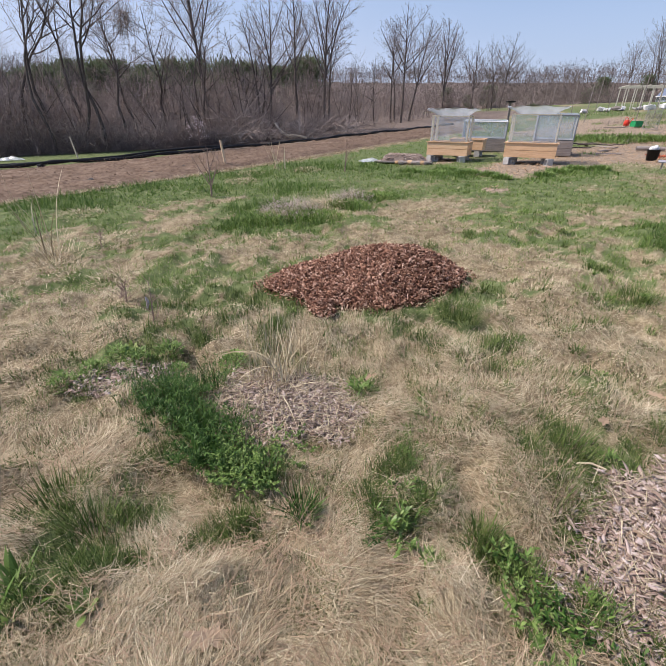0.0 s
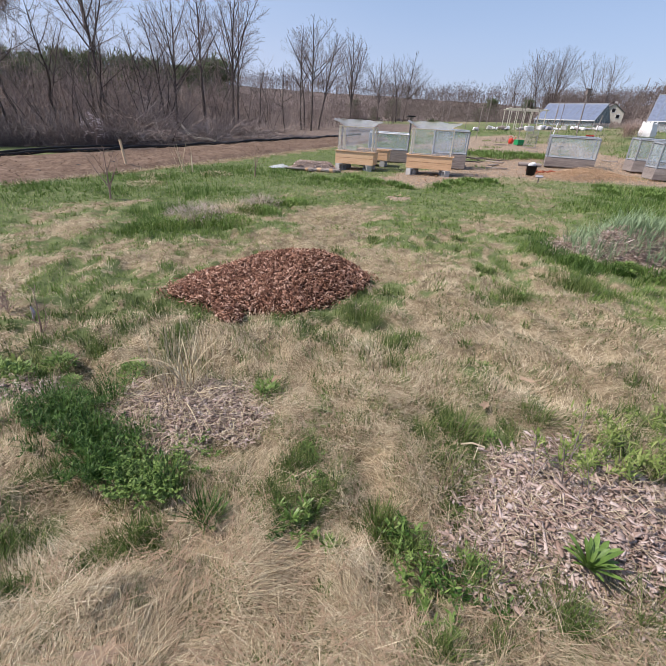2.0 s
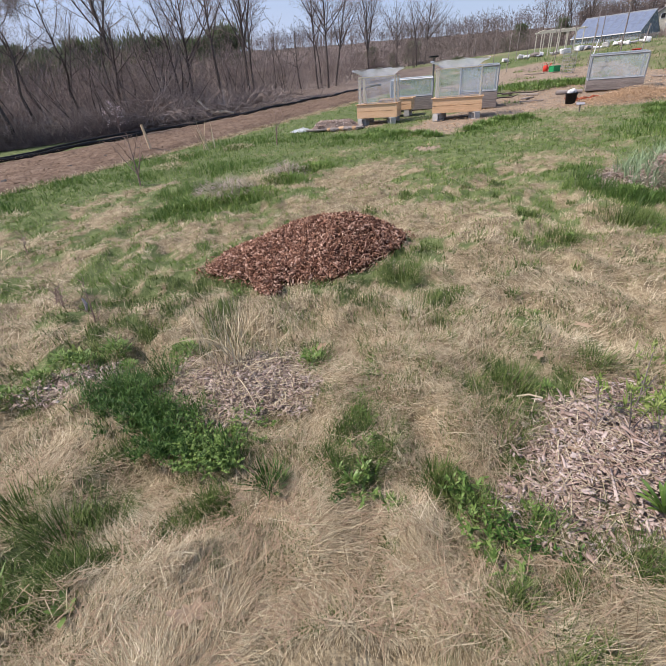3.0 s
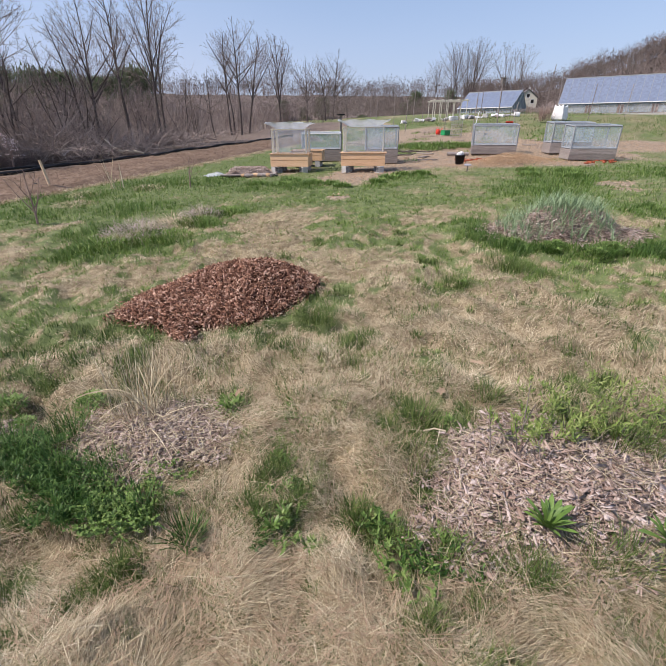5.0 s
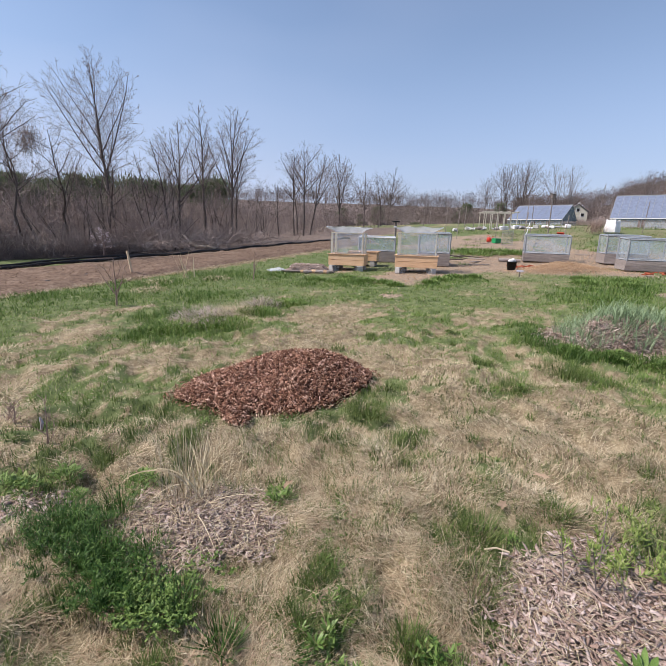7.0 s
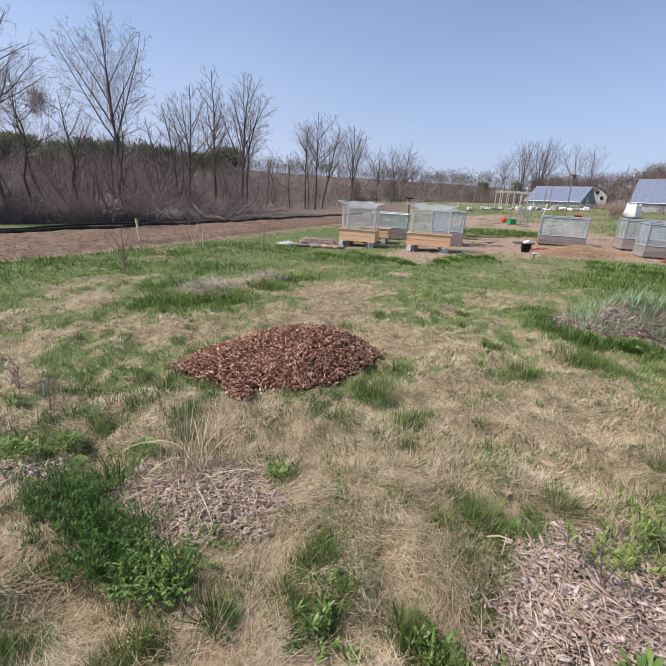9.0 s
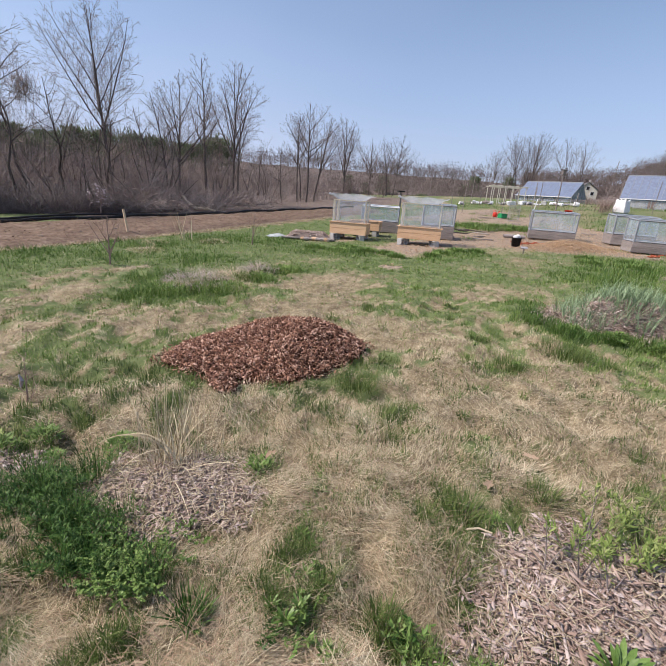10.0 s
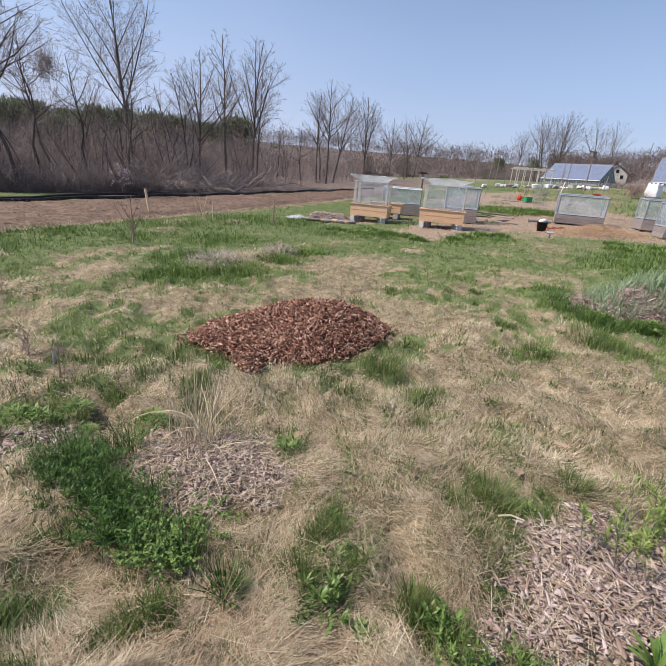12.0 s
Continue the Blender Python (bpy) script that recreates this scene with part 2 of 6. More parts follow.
def mesh_of(name, verts, faces, smooth_faces=False):
    """A mesh from arrays of corners and of faces with equal corner counts."""
    verts, faces = np.asarray(verts, np.float32).reshape(-1, 3), np.asarray(faces, np.int32)
    me = bpy.data.meshes.new(name)
    k = faces.shape[1]
    me.vertices.add(len(verts))
    me.vertices.foreach_set("co", verts.ravel())
    me.loops.add(faces.size)
    me.loops.foreach_set("vertex_index", faces.ravel())
    me.polygons.add(len(faces))
    me.polygons.foreach_set("loop_start", np.arange(len(faces), dtype=np.int32) * k)
    me.update(calc_edges=True)
    if smooth_faces:
        me.polygons.foreach_set("use_smooth", np.ones(len(faces), bool))
    return me


def put(name, me, material, parent=None, label="", at=None):
    me.materials.clear()
    me.materials.append(material)
    ob = new(name, me)
    if parent is not None:
        ob.parent = parent
    if at is not None:
        ob.matrix_basis = at
    if label:
        tagged(ob, label)
    return ob


def part(name, bm, material, parent, label="", at=None):
    me = bpy.data.meshes.new(name)
    bm.to_mesh(me)
    bm.free()
    return put(name, me, material, parent, label, at)


def thing(name, m, label, category, group=""):
    ob = new(name)
    ob.empty_display_size = 0.1
    ob.matrix_basis = m
    return tagged(ob, label, category, group)


def box(size, centre=(0, 0, 0), bevel=0.004, turn=None, bm=None):
    own = bmesh.new()
    bmesh.ops.create_cube(own, size=1)
    bmesh.ops.scale(own, vec=size, verts=own.verts)
    if bevel:
        bmesh.ops.bevel(own, geom=own.edges[:], offset=bevel, segments=1, affect="EDGES")
    m = Matrix.Translation(centre)
    if turn is not None:
        m = m @ pose(0, 0, 0, *turn)
    bmesh.ops.transform(own, matrix=m, verts=own.verts)
    if bm is None:
        return own
    me = bpy.data.meshes.new("tmp")
    own.to_mesh(me)
    own.free()
    bm.from_mesh(me)
    bpy.data.meshes.remove(me)
    return bm


def ribbons(base, az, lean, curl, length, width, segs=2, leaf=False, spin=False):
    """Blades as strips: each leaves its base at lean from upright towards az and bends by curl. Returns corners and faces."""
    n = len(base)
    d = np.stack([np.cos(az), np.sin(az)], 1)
    side = np.stack([-np.sin(az), np.cos(az), np.zeros(n)], 1)
    if spin:  # twigs: the strip's flat side faces any way
        s = np.random.default_rng(n).uniform(0, math.pi, n)[:, None]
        side = side * np.cos(s) + np.concatenate([d * np.cos(lean)[:, None], -np.sin(lean)[:, None]], 1) * np.sin(s)
    p = np.array(base, float)
    rows = []
    for k in range(segs + 1):
        f = k / segs
        w = (math.sin(math.pi * (0.12 + 0.85 * f)) if leaf else 1 - 0.85 * f ** 1.6)
        rows += [p - side * (width * w / 2)[:, None], p + side * (width * w / 2)[:, None]]
        a = lean + curl * (f + 0.5 / segs)
        p = p + np.concatenate([d * (np.sin(a) * length / segs)[:, None], (np.cos(a) * length / segs)[:, None]], 1)
    verts = np.stack(rows, 1)
    per = 2 * (segs + 1)
    start = (np.arange(n) * per)[:, None]
    faces = np.concatenate([start + np.array([2 * k, 2 * k + 1, 2 * k + 3, 2 * k + 2]) for k in range(segs)], 0)
    return verts.reshape(-1, 3), faces


def joined(pieces):
    vs, fs, off = [], [], 0
    for v, f in pieces:
        vs.append(v)
        fs.append(f + off)
        off += len(v)
    return np.concatenate(vs), np.concatenate(fs)


def chips(pos, size, flat=0.5, rng=RNG, thick=(0.05, 0.2), wide=(0.25, 1.0), sliver=0.2):
    """Chips of wood: thin six-sided splinters, at all turns, tilted by up to flat radians; some are long slivers."""
    n = len(pos)
    c = np.array([[-1, -1, -1], [1, -0.6, -1], [1, 0.7, -1], [-1, 1, -1], [-1, -1, 1], [1, -0.6, 1], [1, 0.7, 1], [-1, 1, 1]], float) / 2
    slim = rng.uniform(0, 1, n) < sliver
    dims = np.stack([size * rng.uniform(0.6, 1.6, n) * np.where(slim, 1.9, 1), size * rng.uniform(*wide, n) * np.where(slim, 0.6, 1), size * rng.uniform(*thick, n)], 1)
    v = c[None] * dims[:, None]
    v[:, :, :2] *= rng.uniform(0.55, 1.3, (n, 8, 2))
    v[:, :, 0] += v[:, :, 1] * rng.uniform(-0.6, 0.6, n)[:, None]
    az, tx, ty = rng.uniform(0, 6.3, n), rng.normal(0, flat, n), rng.normal(0, flat, n)
    ca, sa, cx, sx, cy, sy = np.cos(az), np.sin(az), np.cos(tx), np.sin(tx), np.cos(ty), np.sin(ty)
    x, y, z = v[..., 0], v[..., 1], v[..., 2]
    y, z = y * cx[:, None] - z * sx[:, None], y * sx[:, None] + z * cx[:, None]
    x, z = x * cy[:, None] + z * sy[:, None], z * cy[:, None] - x * sy[:, None]
    x, y = x * ca[:, None] - y * sa[:, None], x * sa[:, None] + y * ca[:, None]
    verts = np.stack([x, y, z], -1) + pos[:, None]
    quads = np.array([[0, 3, 2, 1], [4, 5, 6, 7], [0, 1, 5, 4], [1, 2, 6, 5], [2, 3, 7, 6], [3, 0, 4, 7]])
    faces = (np.arange(n) * 8)[:, None, None] + quads[None]
    return verts.reshape(-1, 3), faces.reshape(-1, 4)


def rods(a, b, ra, rb, sides=4):
    """Tapered rods from a to b. Returns corners and faces."""
    a, b, ra, rb = np.asarray(a, float), np.asarray(b, float), np.asarray(ra, float), np.asarray(rb, float)
    d = b - a
    d /= np.linalg.norm(d, axis=1)[:, None] + 1e-9
    ref = np.where(np.abs(d[:, 2:3]) > 0.9, np.array([[1.0, 0, 0]]), np.array([[0, 0, 1.0]]))
    u = np.cross(d, ref)
    u /= np.linalg.norm(u, axis=1)[:, None] + 1e-9
    w = np.cross(d, u)
    rings = []
    for p, r in ((a, ra), (b, rb)):
        for k in range(sides):
            t = 2 * math.pi * k / sides
            rings.append(p + (u * math.cos(t) + w * math.sin(t)) * r[:, None])
    verts = np.stack(rings, 1)
    quads = np.array([[k, (k + 1) % sides, sides + (k + 1) % sides, sides + k] for k in range(sides)])
    faces = (np.arange(len(a)) * 2 * sides)[:, None, None] + quads[None]
    return verts.reshape(-1, 3), faces.reshape(-1, 4)


def tube(points, radius, sides=8):
    """One bent pipe with shared rings."""
    pts = [Vector(p) for p in points]
    verts, faces = [], []
    for i, p in enumerate(pts):
        d = (pts[min(i + 1, len(pts) - 1)] - pts[max(i - 1, 0)]).normalized()
        u = d.cross(Vector((0.01, 0.02, 1))).normalized()
        w = d.cross(u)
        r = radius[i] if isinstance(radius, (list, tuple)) else radius
        for k in range(sides):
            t = 2 * math.pi * k / sides
            verts.append(p + (u * math.cos(t) + w * math.sin(t)) * r)
    for i in range(len(pts) - 1):
        for k in range(sides):
            faces.append([i * sides + k, i * sides + (k + 1) % sides, (i + 1) * sides + (k + 1) % sides, (i + 1) * sides + k])
    return mesh_of("tube", verts, faces, True)


# ---- plan: beds and patches ----
PILE = (0.47, 4.38, 1.06, 0.83, -4.0)
BED_RIGHT = (1.7, 1.13, 0.66, 0.45, -12.0)
BED_LEFT = (-0.16, 2.24, 0.46, 0.3, -20.0)
BED_SMALL = (-1.28, 2.55, 0.3, 0.2, 0.0)
BED_GARLIC = (5.44, 4.95, 1.02, 0.8, -32.0)


def pile_in(x, y):
    """How deep in the heap's outline, drawn out to a tip at each end, a place lies."""
    u = np.abs((np.asarray(x, float) - PILE[0]) / PILE[2])
    v = np.abs((np.asarray(y, float) - PILE[1] - 0.06 * (np.asarray(x, float) - PILE[0])) / PILE[3])
    return 1 - (u ** 1.42 + v ** 1.42) ** (1 / 1.42) + 0.12 * (lattice(x, y, 0.22, 5) - 0.5)


def pile_h(x, y):
    """The heap's height over the lawn: a ridge that is highest towards its far right, with a tail at the front."""
    d = np.maximum(pile_in(x, y), inside(x, y, 0.03, 3.62, 0.12, 0.2, 10, 0.3, 8) * 0.25)
    top = 0.1 + 0.2 * np.exp(-((np.asarray(x) - 0.98) ** 2 / 0.5 + (np.asarray(y) - 4.6) ** 2 / 0.35))
    return np.where(d > 0, top * (1 - (1 - np.clip(d * 1.5, 0, 1)) ** 1.9) + 0.03 * lattice(x, y, 0.35, 9), -0.05) + 0.02 * (lattice(x, y, 0.12, 4) - 0.5)


def garlic_h(x, y):
    d = inside(x, y, *BED_GARLIC, 0.12, 6)
    return np.where(d > 0, 0.33 * smooth(d * 1.25), -0.04)


def near_line(x):
    return 20.1 + 1.34 * x - 0.012 * x * x


def far_line(x):
    return 27.6 + 0.99 * x


def tilled(x, y):
    """Above 0 inside the strip of tilled soil."""
    w = 0.5 * (lattice(x, y, 0.8, 21) - 0.5)
    return np.minimum(np.asarray(y) - near_line(np.asarray(x)) + w, far_line(np.asarray(x)) - np.asarray(y) + w)


GREEN_SPOTS = [(0.6, 2.06, 0.12), (0.48, 1.78, 0.1), (0.5, 1.53, 0.06), (0.38, 1.32, 0.07), (0.77, 1.2, 0.09), (0.84, 0.98, 0.08), (1.1, 1.47, 0.13), (1.33, 1.78, 0.2),
               (1.2, 3.5, 0.3), (1.74, 2.43, 0.15), (1.3, 2.66, 0.18), (0.25, 2.33, 0.15), (-0.83, 1.33, 0.25), (-1.09, 1.5, 0.25), (-1.0, 1.07, 0.2),
               (2.87, 3.68, 0.35), (2.85, 4.3, 0.3), (-1.13, 4.6, 0.7), (-1.3, 2.9, 0.4), (-1.6, 2.62, 0.35), (3.95, 2.7, 0.35), (3.2, 7.5, 0.9), (3.9, 9.5, 1.0), (2.9, 6.0, 0.6), (4.8, 8.8, 0.8), (-3.0, 4.4, 0.4)]
STRAW_SPOTS = [(-1.5, 6.2, 0.5), (-2.5, 7.3, 0.6), (-3.3, 8.7, 0.6), (-1.0, 5.4, 0.4), (-2.3, 5.5, 0.5), (-4.2, 7.0, 0.6), (1.5, 11.0, 0.7), (0.22, 1.62, 0.28), (0.15, 1.95, 0.2), (0.7, 1.85, 0.2), (0.2, 1.2, 0.25), (1.0, 2.2, 0.45), (0.44, 2.7, 0.4), (2.2, 4.7, 0.6), (2.3, 8.0, 1.0), (2.5, 2.6, 0.9), (0.95, 1.62, 0.2), (1.2, 5.6, 0.8), (-2.6, 9.6, 1.0),
               (-0.2, 1.0, 0.6), (-1.5, 2.0, 0.45), (-3.4, 5.0, 0.7), (-2.2, 2.6, 0.5), (0.3, 3.1, 0.35), (-0.6, 8.1, 0.8), (0.5, 9.1, 0.5), (-1.5, 12.5, 1.2)]


LUSH_SPOTS = [(-6.5, 10.6, 1.6), (-4.6, 12.2, 1.6), (-2.6, 13.6, 1.5), (-0.6, 15.4, 1.5), (-8.5, 8.6, 1.5), (1.0, 15.0, 1.2), (-3.0, 11.2, 0.9), (-1.0, 11.0, 0.9), (-5.6, 9.4, 1.0), (3.0, 12.2, 0.8), (2.2, 12.9, 0.9), (3.8, 12.8, 0.6), (6.3, 12.4, 0.7), (7.2, 12.6, 0.6), (5.5, 11.2, 0.5), (8.0, 8.2, 1.0), (9.4, 9.0, 1.2), (10.6, 9.8, 1.3), (11.6, 10.8, 1.0), (7.4, 6.9, 0.7), (12.6, 9.2, 1.0), (14.0, 9.6, 1.2),
              (-0.3, 7.4, 0.6), (0.5, 8.3, 0.45), (1.1, 9.2, 0.6), (-1.2, 7.3, 0.6), (-1.4, 8.6, 0.6), (4.3, 4.55, 0.3), (4.1, 5.3, 0.3), (4.5, 6.1, 0.35), (5.6, 3.9, 0.5), (6.6, 3.6, 0.5), (4.9, 4.1, 0.35), (7.6, 4.2, 0.6), (8.2, 5.6, 0.7)]


def lush(x, y):
    """Where the grass stands tall and thick."""
    g = np.zeros(np.shape(x))
    for cx, cy, cr in LUSH_SPOTS:
        g = np.maximum(g, np.exp(-((x - cx) ** 2 + (y - cy) ** 2) / (cr * cr)))
    return np.clip(g * (0.4 + 1.3 * lattice(x, y, 0.3, 15)) * (0.5 + lattice(x, y, 0.9, 16)), 0, 1)


def greenness(x, y):
    """How green the turf is, from 0 (dry straw) to 1."""
    x, y = np.asarray(x, float), np.asarray(y, float)
    r = np.hypot(x, y)
    g = 0.33 + 0.04 * smooth((r - 2.2) / 3) + 0.1 * smooth((r - 6) / 3) + 0.12 * smooth((r - 9) / 3) + 0.22 * smooth((y - 3.6) / 3) * smooth((1.2 - x) / 3)
    g = g + 0.45 * (lattice(x, y, 0.8, 11) - 0.5) + (0.55 * (lattice(x, y, 0.3, 12) - 0.5) + 0.95 * (lattice(x, y, 0.11, 13) - 0.5)) * np.clip(1.35 - r / 10, 0.4, 1)
    broken = 0.1 + 1.6 * smooth((lattice(x, y, 0.1, 14) - 0.35) / 0.3)
    for cx, cy, cr in GREEN_SPOTS:
        g = g + 0.42 * broken * np.exp(-((x - cx) ** 2 + (y - cy) ** 2) / (cr * cr))
    for cx, cy, cr in STRAW_SPOTS:
        g = g - 0.38 * np.exp(-((x - cx) ** 2 + (y - cy) ** 2) / (cr * cr))
    g = g + 0.25 * smooth((y - 9) / 3) * smooth((3 - x) / 3) + 0.14 * np.exp(-((x - 3.6) / 1.7) ** 2) * smooth((y - 5) / 3)
    g = 0.45 + (g - 0.45) * 1.25
    g = g + 0.8 * lush(x, y)
    ring = inside(x, y, *BED_GARLIC, 0.1, 6)
    g = g + 0.8 * np.exp(-((ring + 0.25) / 0.25) ** 2)
    g = g - 0.03 * smooth((x - 11) / 4) * smooth((y - 18) / 4)
    edge = tilled(x, y)
    g = np.where((edge > -0.75) & (edge < 0.1), g - 1.1, g)
    g = np.where((edge > -7) & (edge < -0.75), g + 0.35, g)
    r = np.clip(1.5 - r / 10, 0, 1)
    g = g * (1 - 0.75 * r) + 0.75 * r * (0.04 + 0.92 * smooth((g - 0.22) / 0.5))
    return np.clip(g, 0, 1)


MULCH_SPOTS = [(16.7, 31.2, 2.0), (18.3, 31.0, 2.0), (16.5, 25.8, 1.8), (14.9, 21.7, 1.4), (9.4, 17.7, 1.6), (9.3, 15.6, 1.0), (10.8, 16.5, 1.3), (16.8, 18.5, 1.8), (14.3, 15.9, 1.3), (20.2, 16.0, 1.5), (21.8, 15.6, 1.6), (10.4, 8.3, 0.5), (9.8, 7.5, 0.4), (12.5, 27.5, 2.0), (14.5, 29.0, 1.8), (3.8, 10.1, 0.3), (20.5, 17.0, 0.9), (21.8, 16.4, 0.9), (19.3, 18.2, 1.0), (13.8, 20.4, 1.6), (16.6, 20.6, 1.5), (10.3, 17.8, 1.3), (4.8, 12.5, 0.5), (6.0, 13.1, 0.6), (5.0, 13.3, 0.8), (6.2, 14.6, 1.2), (8.3, 15.6, 1.2), (10.2, 16.6, 1.5), (12.3, 15.4, 1.3), (13.2, 18.4, 1.8), (15.4, 21.7, 2.0), (17.4, 19.3, 2.0), (16.8, 14.6, 1.7), (13.4, 12.6, 0.9), (11.4, 14.0, 1.1), (3.3, 16.6, 1.0), (18.5, 24.5, 1.5)]


def edge_y(x):
    """The front of the woods."""
    x = np.asarray(x, float)
    return np.where(x < -4, 29.5 + 0.62 * x, 29.5 + 1.45 * (x + 4)) + 0.4


def mulched(x, y):
    x, y = np.asarray(x, float), np.asarray(y, float)
    g = 0.7 * (lattice(x, y, 0.7, 31) - 0.5)
    for cx, cy, cr in MULCH_SPOTS:
        g = g + 1.1 * np.exp(-((x - cx) ** 2 + (y - cy) ** 2) / (cr * cr))
    return np.clip(g * 1.6 - 0.3, 0, 1)


# ---- ground: one sheet to the horizon ----
def graded(lo, hi, step, reach):
    mid = np.arange(lo, hi, step)
    out, d = [], step
    p = 0.0
    while p < reach:
        d *= 1.09
        p += d
        out.append(p)
    out = np.array(out)
    return np.concatenate([lo - out[::-1], mid, mid[-1] + out])


def micro(x, y):
    """Hummocks of the matted turf."""
    r = np.hypot(x, y)
    flat = np.maximum.reduce([pile_in(x, y)] + [inside(x, y, *b, 0.2, 7) for b in (BED_RIGHT, BED_LEFT, BED_SMALL, BED_GARLIC)])
    return np.clip(1.3 - r / 14, 0, 1) * np.clip(0.3 - 3 * flat, 0, 1) * (0.13 * (lattice(x, y, 0.55, 41) - 0.5) + 0.13 * (lattice(x, y, 0.19, 42) - 0.5)) - 0.03


gx, gy = graded(-4.5, 8.5, 0.075, 700), graded(0.0, 11.0, 0.075, 700)
X, Y = np.meshgrid(gx, gy)
rr = np.hypot(X, Y)
Z = height(X, Y) + micro(X, Y)
W = len(gx)
idx = np.arange(len(gy) - 1)[:, None] * W + np.arange(W - 1)[None]
faces = np.stack([idx, idx + 1, idx + 1 + W, idx + W], -1).reshape(-1, 4)
me = mesh_of("ground", np.stack([X, Y, Z], -1), faces, True)
for key, values in (("green", greenness(X, Y)), ("mulch", mulched(X, Y)), ("litter", np.maximum(smooth((Y - edge_y(np.minimum(X, 12)) - 0.3) / 1.2), smooth((Y - far_line(X) - 0.45) / 0.6) * smooth((X + 8.5) / 2.5)) * smooth((24 - X) / 8))):
    me.attributes.new(key, "FLOAT", "POINT").data.foreach_set("value", values.astype(np.float32).ravel())


def turf_material():
    # straw tones kept darker than the blades, with the shade between them painted in
    m = mat("turf", [(0.07, 0.052, 0.032), (0.25, 0.2, 0.127), (0.48, 0.41, 0.28)], 9, 0.95, bump=0.8, bscale=70)
    nt = m.node_tree
    N, L = nt.nodes.new, nt.links.new
    bs = nt.nodes["Principled BSDF"]
    straw = bs.inputs["Base Color"].links[0].from_socket
    tc = N("ShaderNodeTexCoord")

    def layer(under, key, cols, scale, lo, hi):
        at, no, ra, mr, mx, ad = N("ShaderNodeAttribute"), N("ShaderNodeTexNoise"), N("ShaderNodeValToRGB"), N("ShaderNodeMapRange"), N("ShaderNodeMix"), N("ShaderNodeMath")
        at.attribute_name = key
        no.inputs["Scale"].default_value, no.inputs["Detail"].default_value = scale, 8
        L(tc.outputs["Object"], no.inputs["Vector"])
        for e, c in zip(ra.color_ramp.elements, cols):
            e.color = (*c, 1)
        ra.color_ramp.elements[0].position, ra.color_ramp.elements[1].position = 0.3, 0.7
        L(no.outputs[0], ra.inputs[0])
        ad.operation = "ADD"
        L(at.outputs["Fac"], ad.inputs[0])
        L(no.outputs[0], ad.inputs[1])
        mr.inputs[1].default_value, mr.inputs[2].default_value = lo, hi
        L(ad.outputs[0], mr.inputs[0])
        mx.data_type = "RGBA"
        L(mr.outputs[0], mx.inputs[0])
        L(under, mx.inputs[6])
        L(ra.outputs[0], mx.inputs[7])
        return mx.outputs[2]

    c = layer(straw, "green", [(0.055, 0.085, 0.027), (0.175, 0.21, 0.09)], 6, 0.75, 1.25)
    c = layer(c, "mulch", [(0.11, 0.082, 0.058), (0.44, 0.345, 0.26)], 11, 0.75, 1.0)
    c = layer(c, "litter", [(0.1, 0.077, 0.064), (0.22, 0.172, 0.145)], 3, 0.75, 1.0)
    L(c, bs.inputs["Base Color"])
    return m


ground = put("ground", me, turf_material())
tagged(ground, "spring turf of dry straw and green grass, sloping gently", "ground", kind="structure")

# ---- tilled strip ----
u = np.linspace(-30, 10.5, 520)
v = np.linspace(0, 1, 84)
U, V = np.meshgrid(u, v)
wob = 0.35 * (lattice(U * 1.0, V * 0 + 3, 0.9, 51) - 0.5)
wob2 = 0.35 * (lattice(U * 1.0, V * 0 + 9, 0.9, 52) - 0.5)
TY = (near_line(U) + wob) * (1 - V) + (far_line(U) + wob2) * V
rim = smooth(np.minimum(V, 1 - V) / 0.12)
TZ = height(U, TY) - 0.03 + rim * (0.04 + 0.06 * lattice(U, TY, 0.55, 53) + 0.07 * lattice(U, TY, 0.24, 54) + 0.05 * lattice(U, TY, 0.11, 55))
n = len(u)
idx = np.arange(len(v) - 1)[:, None] * n + np.arange(n - 1)[None]
soil = put("tilled_strip", mesh_of("tilled_strip", np.stack([U, TY, TZ], -1), np.stack([idx, idx + 1, idx + 1 + n, idx + n], -1).reshape(-1, 4), True), M_SOIL)
tagged(soil, "strip of bare brown tilled soil across the field", "soil", kind="structure")
px = RNG.uniform(-16, 9, 6500)
py = RNG.uniform(0, 1, 6500) ** 1.2
py = near_line(px) * (1 - py) + far_line(px) * py
clod = put("soil_clods", mesh_of("soil_clods", *chips(np.stack([px, py, height(px, py) + 0.13], 1), RNG.uniform(0.02, 0.045, 6500), 0.3)), M_SOIL)
tagged(clod, "loose clods of brown soil on the tilled strip", "soil clods", kind="stuff")

# black silt tube along the strip's far side
pts = []
for x in np.linspace(-24, 9.5, 150):
    y = float(far_line(x)) + 0.35 + 0.25 * math.sin(x * 0.9)
    pts.append((x, y, ground_z(x, y) + 0.1 + 0.03 * math.sin(x * 2.3)))
hose = put("silt_tube", tube(pts, [0.07 + 0.018 * math.sin(i * 1.7) for i in range(len(pts))], 10), M_BLACK)
tagged(hose, "long black fabric tube lying along tilled soil", "silt tube")
pts = []
for x in np.linspace(-13, -4.5, 60):
    y = float(far_line(x)) + 0.95 + 0.2 * math.sin(x * 1.3)
    pts.append((x, y, ground_z(x, y) + 0.10 + 0.12 * max(0, math.sin(x * 0.7))))
hose2 = put("silt_tube", tube(pts, 0.05, 8), M_BLACK)
tagged(hose2, "thin loose end of black fabric tube in grass", "silt tube")

